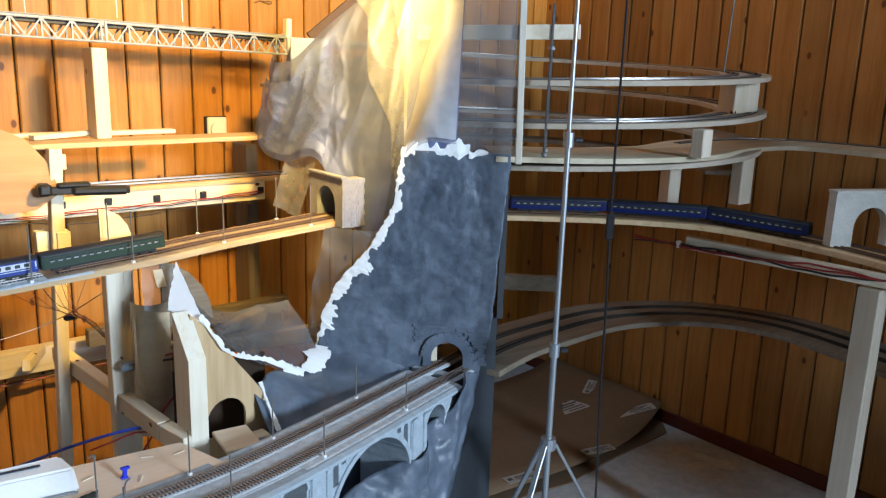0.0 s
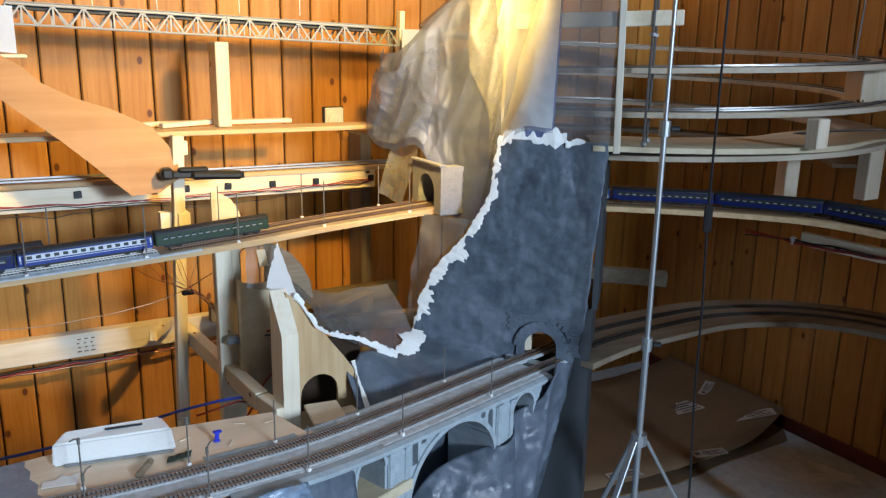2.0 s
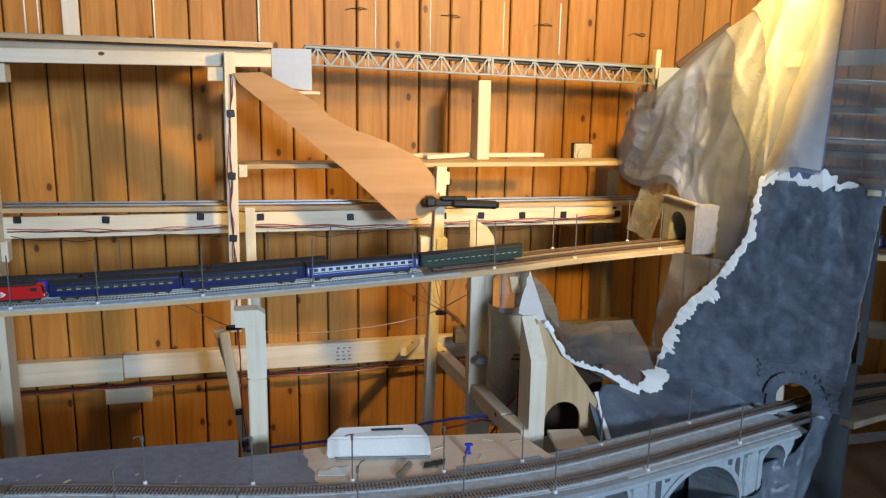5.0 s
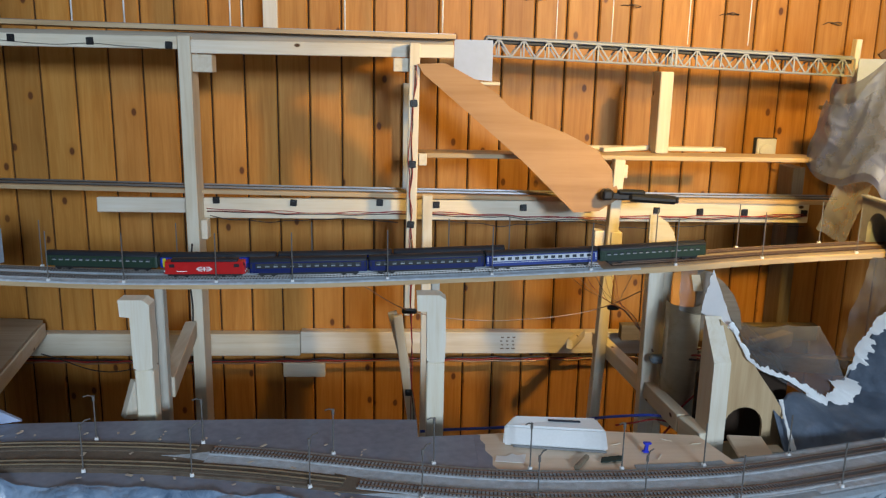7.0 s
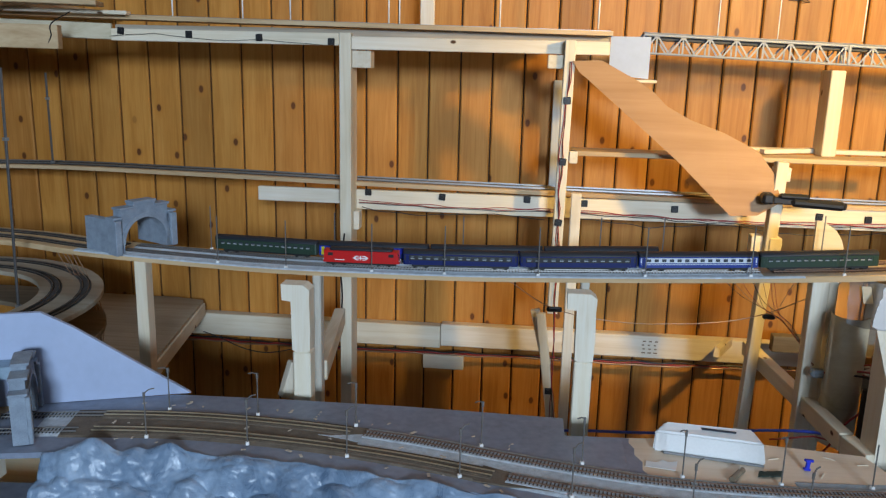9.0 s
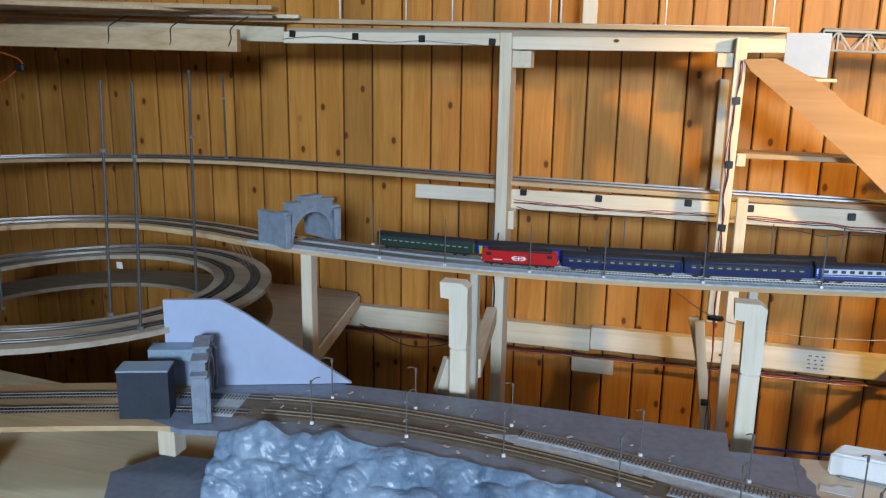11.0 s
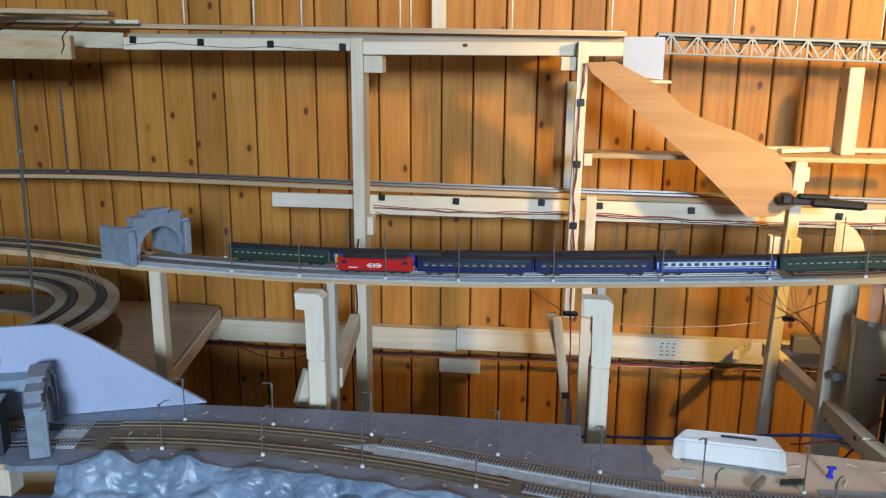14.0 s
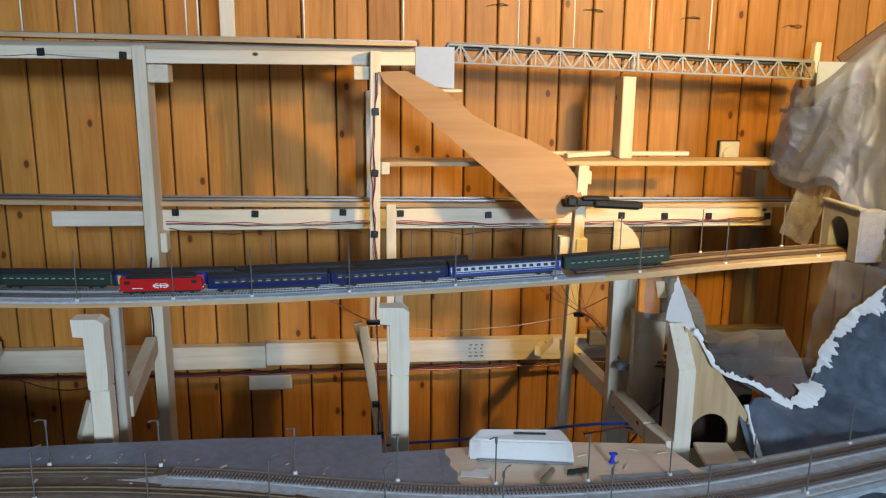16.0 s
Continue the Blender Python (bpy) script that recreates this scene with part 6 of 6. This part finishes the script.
for k, x in enumerate((-1.36, -1.55, -1.75)):
    y = 2.34 - (x + 1.36) * -0.2078
    wire([(x, y + 0.06, 1.60), (x - 0.01, y - 0.023, 1.565), (x - 0.015, y - 0.024, 1.53), (x - 0.03, y - 0.022, 1.495)], 0.0018, BLACK_WIRE, "black tie wire round the corner beam", 0.003, 110 + k)
wire([(-1.45, 2.505, 1.56), (-1.6, 2.45, 1.548), (-1.75, 2.41, 1.562), (-1.95, 2.34, 1.55), (-2.15, 2.28, 1.56)], 0.0016, RED_WIRE, "thin red wire along the bent beam", 0.004, 114)
wire([(-0.98, 2.40, 0.60), (-0.85, 2.6, 0.46), (-0.72, 2.9, 0.40)], 0.002, BLACK_WIRE, "dark cable sagging from panel to joist", 0.002, 115)
for k in range(3):
    wire([(0.62 + 0.07 * k, 2.06, 0.975), (0.70 + 0.02 * k, 2.12, 0.88 - 0.012 * k), (0.79 + 0.006 * k, 2.16, 0.80 - 0.01 * k), (0.815, 2.04, 0.738)], 0.0007, (BLACK_WIRE, RED_WIRE, COPPER_WIRE)[k % 3], "thin wire fanning out under the deck", 0.004, 120 + k)
for k in range(4):
    wire([(0.85, 2.03, 0.73 - 0.004 * k), (0.92, 1.96, 0.77 - 0.012 * k), (0.99, 1.90, 0.74 - 0.02 * k), (1.03, 1.9, 0.66 - 0.02 * k)], 0.0022, (RED_WIRE, BLACK_WIRE, RED_WIRE, BLACK_WIRE)[k], "wire of the bundle behind the gable", 0.005, 130 + k)
wire([(0.22, 2.59, 0.995), (0.45, 2.592, 0.975), (0.68, 2.592, 0.99), (0.95, 2.592, 0.972), (1.25, 2.592, 0.99), (1.48, 2.592, 0.985)], 0.0014, BLACK_WIRE, "thin wire sagging under the shelf beam", 0.005, 140)
wire([(-0.49, 2.59, 1.0), (-0.3, 2.592, 0.982), (-0.1, 2.592, 0.995), (0.12, 2.592, 0.985)], 0.0014, BLACK_WIRE, "thin wire sagging under the shelf beam", 0.004, 141)
wire([(-1.3, 2.522, 1.535), (-1.15, 2.524, 1.546), (-1.04, 2.524, 1.535), (-0.9, 2.524, 1.528), (-0.8, 2.524, 1.534), (-0.6, 2.524, 1.522)], 0.0007, BLACK_WIRE, "thin wire clipped along the top beam", 0.0012, 142)

# ---- right side ----
for box_args, lab in (((2.19, 2.235, 1.36, 1.40, 1.236, 1.315), "pale spruce spacer between the spiral decks"), ((2.60, 2.67, 1.47, 1.51, 1.05, 1.21), "pale spruce spacer under the branch deck"), ((2.40, 2.46, 1.60, 1.64, 1.05, 1.21), "brown spruce spacer under the branch deck"), ((2.56, 2.70, 1.50, 1.56, 1.34, 1.445), "wide pale block between the spiral decks")):
    lumber("spacer_block", box(*box_args, 0.003), "z", lab, "block")
lumber("wire_beam", stick((2.355, 1.49, 0.955), (2.53, 0.96, 0.925), 0.02, 0.040), "y", "spruce beam with red wires under the loop deck", "beam")
lumber("wire_beam", stick((2.53, 0.96, 0.925), (2.60, 0.4, 0.905), 0.02, 0.040), "y", "second length of a spruce beam with red wires", "beam")
for k in range(3):
    wire([(2.30, 1.645, 0.955 - 0.008 * k), (2.37, 1.40, 0.935 + 0.006 * k), (2.45, 1.15, 0.945 - 0.010 * k), (2.515, 0.95, 0.93)], 0.0028, (RED_WIRE, RED_WIRE, BLACK_WIRE)[k], "red wire along the loop beam", 0.003, 90 + k)
solo("wire_connector", box(2.335, 2.350, 1.50, 1.515, 0.935, 0.957, 0.003), WHITE, "pale plastic wire connector", "connector")
lumber("loop_post", box(2.50, 2.56, 0.965, 1.025, FLOOR, 0.900), "z", "pale post under the wire beam")
# dark colour here paints the shade under the spiral
lumber("loop_joist", stick((1.85, 2.45, 0.70), (2.45, 2.1, 0.66), 0.04, 0.055), "x", "joist under the tall spiral coloured dark for shade", "joist", GREY_SHADE_WOOD["x"])


def light_stand():
    t = thing("light_stand", "tall slim aluminium light stand on tripod legs", "light stand")
    hub, top = Vector((1.704, 1.42, 0.50)), Vector((1.706, 1.42, 2.0))
    part("lower_tube", tube([Vector((1.704, 1.42, -0.03)), hub.lerp(top, 0.185)], 0.0086, 12), CHROME, t)
    part("middle_tube", tube([hub.lerp(top, 0.18), hub.lerp(top, 0.54)], 0.0070, 12), CHROME, t)
    part("upper_tube", tube([hub.lerp(top, 0.53), top], 0.0055, 12), CHROME, t)
    for f in (0.175, 0.535):
        c = hub.lerp(top, f)
        col = part("collar", tube([c - Vector((0, 0, 0.018)), c + Vector((0, 0, 0.018))], 0.0135, 12), CHROME, t)
        part("knob", tube([c + Vector((0.012, -0.01, 0)), c + Vector((0.028, -0.02, 0))], 0.007, 8), BLACK, col)
    part("hub", tube([hub - Vector((0, 0, 0.015)), hub + Vector((0, 0, 0.015))], 0.021, 10), CHROME, t)
    for a in (75, 195, 320):
        d = Vector((math.cos(radians(a)), math.sin(radians(a)), 0))
        leg = part("leg", stick(hub + d * 0.018, Vector((hub.x, hub.y, FLOOR + 0.012)) + d * 0.36, 0.016, 0.008), CHROME, t)
        part("rubber_foot", tube([Vector((hub.x, hub.y, FLOOR)) + d * 0.365, Vector((hub.x, hub.y, FLOOR + 0.03)) + d * 0.352], 0.011, 8), BLACK, leg)
        part("strut", stick(Vector((1.704, 1.42, 0.1)) + d * 0.012, hub.lerp(Vector((hub.x, hub.y, FLOOR)) + d * 0.36, 0.5), 0.012, 0.005), CHROME, t)


light_stand()
cord = thing("hanging_cord", "black electric cord hanging with an inline switch", "cord")
part("cord", tube(curve([(1.797, 1.35, 2.55), (1.798, 1.35, 1.6), (1.800, 1.35, 1.12), (1.812, 1.35, 0.85), (1.816, 1.35, 0.62), (1.832, 1.35, 0.33), (1.83, 1.36, 0.05), (1.86, 1.4, FLOOR + 0.006), (2.0, 1.6, FLOOR + 0.006)]), 0.0032, 6), BLACK, cord)
part("switch", box(1.789, 1.814, 1.342, 1.358, 1.055, 1.125, 0.006), BLACK, cord)

# cardboard on the floor
sheet_pts = [(2.05, 2.02), (2.46, 1.96), (2.72, 1.985), (3.14, 2.0), (3.205, 2.07), (3.205, 2.75), (2.6, 2.9), (1.9, 2.9)]
card = thing("cardboard_box", "flattened brown cardboard box with white labels on the floor", "cardboard")
part("lower_layer", prism(sheet_pts, Matrix.Translation((0, 0, FLOOR + 0.001)), 0.006), CARD, card)


def card_z(x):
    """The top sheet lies flat and curls up towards the wall."""
    return FLOOR + 0.036 + 0.075 * max(0.0, (x - 2.75) / 0.45) ** 2


card_rows = [[Vector((x, y0 + (y1 - y0) * k / 8, card_z(x))) for x, y0, y1 in [(2.03 + 0.0465 * q, 2.05 - 0.05 * math.sin(0.125 * q) + 0.0009 * max(0, q - 20) ** 2, 2.90 - 0.006 * q) for q in range(26)]] for k in range(9)]
smooth(part("upper_layer", sheet(card_rows, 0.004, 5, (0, 0, 1), thick=0.005), CARD, card))
for cx, cy, turn, w, h in ((3.08, 2.13, -32, 0.17, 0.07), (2.70, 2.03, -14, 0.15, 0.05), (2.90, 2.38, -12, 0.18, 0.11), (3.10, 2.42, 25, 0.11, 0.045), (2.28, 2.06, -10, 0.14, 0.05)):
    mm = pose(cx, cy, card_z(cx) - 0.006, 0, -math.degrees(math.atan(0.15 * max(0.0, (cx - 2.75) / 0.45) / 0.45)), turn)
    lab = part("label", box(-w / 2, w / 2, -h / 2, h / 2, 0.012, 0.013, 0, None, mm), OLD_LABEL, card, "pale paper label with dark print")
    inkb = bmesh.new()
    for k, (u0, u1, v0, v1) in enumerate(((-0.42, -0.28, -0.15, 0.2), (-0.2, 0.35, 0.12, 0.22), (-0.2, 0.22, -0.05, 0.04), (-0.2, 0.4, -0.22, -0.15), (-0.1, 0.42, -0.40, -0.34))):
        box(u0 * w, u1 * w, v0 * h, v1 * h, 0.0132, 0.0138, 0, inkb, mm)
    part("print_bar", inkb, INK, lab)

smear = plain("pale dried plaster smear", (0.62, 0.63, 0.64), 0.8, vary=0.25, scale=25)
for lift, (a, b, w) in enumerate((((2.90, 1.77), (3.13, 1.68), 0.035), ((3.06, 1.84), (3.09, 1.62), 0.03), ((2.70, 1.62), (2.86, 1.55), 0.02))):
    pts = [(0.5 + 0.5 * math.cos(radians(20 * k)) * (1 + 0.12 * fold(k, w * 90, 0, 1.1)), w * math.sin(radians(20 * k)) * (1 + 0.5 * fold(k, w * 50, 3, 1.1))) for k in range(18)]
    ln = math.hypot(b[0] - a[0], b[1] - a[1])
    m = Matrix.Translation((a[0], a[1], FLOOR + 0.0004 + 0.0014 * lift)) @ Matrix.Rotation(math.atan2(b[1] - a[1], b[0] - a[0]), 4, "Z")
    solo("plaster_smear", prism([(u * ln, v) for u, v in pts], m, 0.0006), smear, "pale smear of dried plaster on the concrete floor", "smear", kind="structure")

# ---- plywood leaf, clamp and socket ----
leaf = [(0.0, 0.0), (0.085, 0.004), (0.19, -0.05), (0.245, -0.085), (0.285, -0.125), (0.36, -0.165), (0.46, -0.20), (0.565, -0.252), (0.615, -0.315), (0.64, -0.385), (0.635, -0.41), (0.58, -0.447), (0.50, -0.452), (0.33, -0.29), (0.15, -0.138), (0.02, -0.03)]
sheet_bm = prism(leaf, Matrix.Translation((0.172, 2.475, 1.492)) @ Matrix.Rotation(radians(90), 4, "X") @ Matrix.Rotation(radians(2), 4, "X"), 0.004)
for v in sheet_bm.verts:
    near = 1 - 0.048 * min(1.0, (1.497 - v.co.z) / 0.42)
    v.co = Vector((0.17 + (v.co.x - 0.17) * near, 0.02 + (v.co.y - 0.02) * near, 1.49 + (v.co.z - 1.49) * near))
solo("plywood_leaf", sheet_bm, LEAF_PLY, "thin curved plywood cutting leaning on the frame", "plywood sheet")
clamp = thing("bar_clamp", "black plastic bar clamp gripping the plywood cutting", "clamp")
part("jaw", box(0.724, 0.758, 2.328, 2.368, 1.106, 1.138, 0.007), BLACK, clamp)
part("bar", stick((0.73, 2.345, 1.120), (0.96, 2.347, 1.106), 0.012, 0.020, 0.003), BLACK, clamp)
part("handle", stick((0.805, 2.343, 1.115), (0.956, 2.345, 1.106), 0.024, 0.026, 0.009), BLACK, clamp)
part("trigger", stick((0.77, 2.342, 1.131), (0.855, 2.342, 1.129), 0.020, 0.016, 0.006), BLACK, clamp)
sock = thing("wall_socket", "white round electric socket in a square wall box", "socket")
part("wall_box", box(1.448, 1.534, 2.962, 2.9695, 1.160, 1.248, 0.001), BLACK, sock, "dark open wall box")
part("plate", box(1.456, 1.530, 2.950, 2.9635, 1.163, 1.245, 0.004), PAPER, sock)
part("socket_face", tube([(1.490, 2.951, 1.200), (1.490, 2.938, 1.200)], 0.026, 18), WHITE, sock)
wire([(1.50, 2.94, 1.18), (1.52, 2.88, 1.165), (1.58, 2.8, 1.20), (1.66, 2.7, 1.19)], 0.004, BLACK_WIRE, "grey cable leaving the wall socket", 0.002, 99)

# ---- loose things on the bare deck ----
trough = thing("white_trough", "white plastic trough with sloping ends on the bare deck", "trough")
shell = bmesh.new()
v0 = [shell.verts.new(q) for q in ((0.350, 1.600, 0.680), (0.575, 1.563, 0.680), (0.580, 1.625, 0.680), (0.365, 1.650, 0.680), (0.351, 1.606, 0.724), (0.570, 1.570, 0.727), (0.556, 1.622, 0.735), (0.380, 1.634, 0.737))]
for f in ((0, 1, 5, 4), (1, 2, 6, 5), (2, 3, 7, 6), (3, 0, 4, 7), (4, 5, 6, 7), (3, 2, 1, 0)):
    shell.faces.new([v0[i] for i in f])
bmesh.ops.recalc_face_normals(shell, faces=shell.faces[:])
bmesh.ops.bevel(shell, geom=shell.edges[:], offset=0.004, segments=2, affect="EDGES")
part("shell", shell, WHITE, trough)
part("slot", stick((0.45, 1.612, 0.7330), (0.52, 1.604, 0.7325), 0.006, 0.003, 0.001), DARK_BOX, trough)
part("foot_rail", stick((0.37, 1.590, 0.6835), (0.57, 1.557, 0.6835), 0.004, 0.006), CHROME, trough)
solo("paper_scrap", prism([(0.325, 1.525), (0.385, 1.515), (0.395, 1.556), (0.375, 1.550), (0.365, 1.558), (0.35, 1.545), (0.33, 1.55)], Matrix.Translation((0, 0, 0.6808)), 0.001), PAPER, "torn scrap of white paper on the deck", "paper")
solo("marker_tube", tube([(0.488, 1.484, 0.6865), (0.520, 1.530, 0.6865)], 0.0062, 10), GREY_SHADE_WOOD["x"], "short grey tube lying on the deck", "tube")
rag = sheet([[Vector((0.545 + 0.006 * i + 0.002 * j, 1.510 + 0.006 * j + 0.001 * i, 0.6815 + 0.0025 * (1 + fold(i, j, 0, 0.9)))) for i in range(9)] for j in range(5)], 0.0, 5, (0, 0, 1), thick=0.001)
smooth(solo("green_rag", rag, GREEN_CLOTH, "crumpled dark green rag on the deck", "rag"))
bc = box(-0.004, 0.004, -0.003, 0.003, 0, 0.024, 0.001)
box(-0.009, 0.009, -0.004, 0.004, 0.019, 0.024, 0.001, bc)
box(-0.007, 0.007, -0.004, 0.004, 0.0, 0.005, 0.001, bc)
bcl = solo("blue_clip", bc, BLUE_CLIP, "bright blue plastic clip standing on the deck", "clip")
bcl.matrix_basis = pose(0.655, 1.56, 0.681, 0, 8, 15)
for k, (x, y, a) in enumerate(((0.60, 1.60, 20), (0.72, 1.62, -30), (0.68, 1.54, 60), (0.78, 1.60, 10), (0.55, 1.63, 80))):
    sp = solo("wood_splinter", box(-0.012, 0.012, -0.0015, 0.0015, 0, 0.002, 0.0005), LUMBER["x"], "small wood splinter on the deck", "splinter", "splinters")
    sp.matrix_basis = pose(x, y, 0.680, 0, 0, a)

# chips of plaster and foam round the mast feet
rnd = random.Random(7)
chips = bmesh.new()
for k in range(46):
    p = on(offset(LOWER, rnd.choice((0.045, -0.04, -0.125, -0.15))), rnd.uniform(-0.85, 0.1))
    a, w = rnd.uniform(0, 180), rnd.uniform(0.002, 0.008)
    box(-w, w, -w * 0.45, w * 0.45, 0.0, 0.0012, 0.0003, chips, pose(p.x, p.y + rnd.uniform(-0.012, 0.012), 0.6825, 0, 0, a))
solo("plaster_chips", chips, plain("dusty plaster crumbs", (0.55, 0.47, 0.38), 0.8, vary=0.4, scale=20), "pale plaster crumbs scattered on the grey deck", "crumbs", kind="stuff")

# ---- wall boards, one by one ----
def board_mesh(name, height, mat):
    c, w = 0.0045, BOARD / 2 - 0.0028
    prof = [(-w, 0.014), (-w, c), (-w + c, 0.0), (w - c, 0.0), (w, c), (w, 0.014)]
    bm = bmesh.new()
    lo = [bm.verts.new((x, y, 0)) for x, y in prof]
    hi = [bm.verts.new((x, y, height)) for x, y in prof]
    for i in range(len(prof) - 1):
        bm.faces.new((lo[i], lo[i + 1], hi[i + 1], hi[i]))
    bm.faces.new(lo)
    bm.faces.new(hi)
    bmesh.ops.recalc_face_normals(bm, faces=bm.faces[:])
    me = bpy.data.meshes.new(name)
    bm.to_mesh(me)
    bm.free()
    me.materials.append(mat)
    return me


board_me, side_me = board_mesh("board", CEIL - FLOOR, PANEL), board_mesh("board", CEIL - FLOOR, SIDE_PANEL)
seams = [-0.436 + BOARD * k for k in range(33)]
while seams[0] > LEFT_X + 0.13:
    seams.insert(0, seams[0] - (0.1186 if seams[0] > -1.0 else 0.1212))
for x0, x1 in zip(seams, seams[1:]):
    if x1 < WALL_X + 0.1:
        b = new("board", board_me)
        b.matrix_basis = Matrix.Translation(((x0 + x1) / 2, WALL_Y, FLOOR)) @ Matrix.Diagonal(((x1 - x0) / BOARD, 1, 1, 1))
        b.parent = wall_back
y = 2.004 + 8.5 * 0.1135
while y > -2.6:
    b = new("board", side_me)
    b.matrix_basis = pose(WALL_X, y, FLOOR, 0, 0, -90) @ Matrix.Diagonal((0.1135 / BOARD, 1, 1, 1))
    b.parent = wall_right
    y -= 0.1135
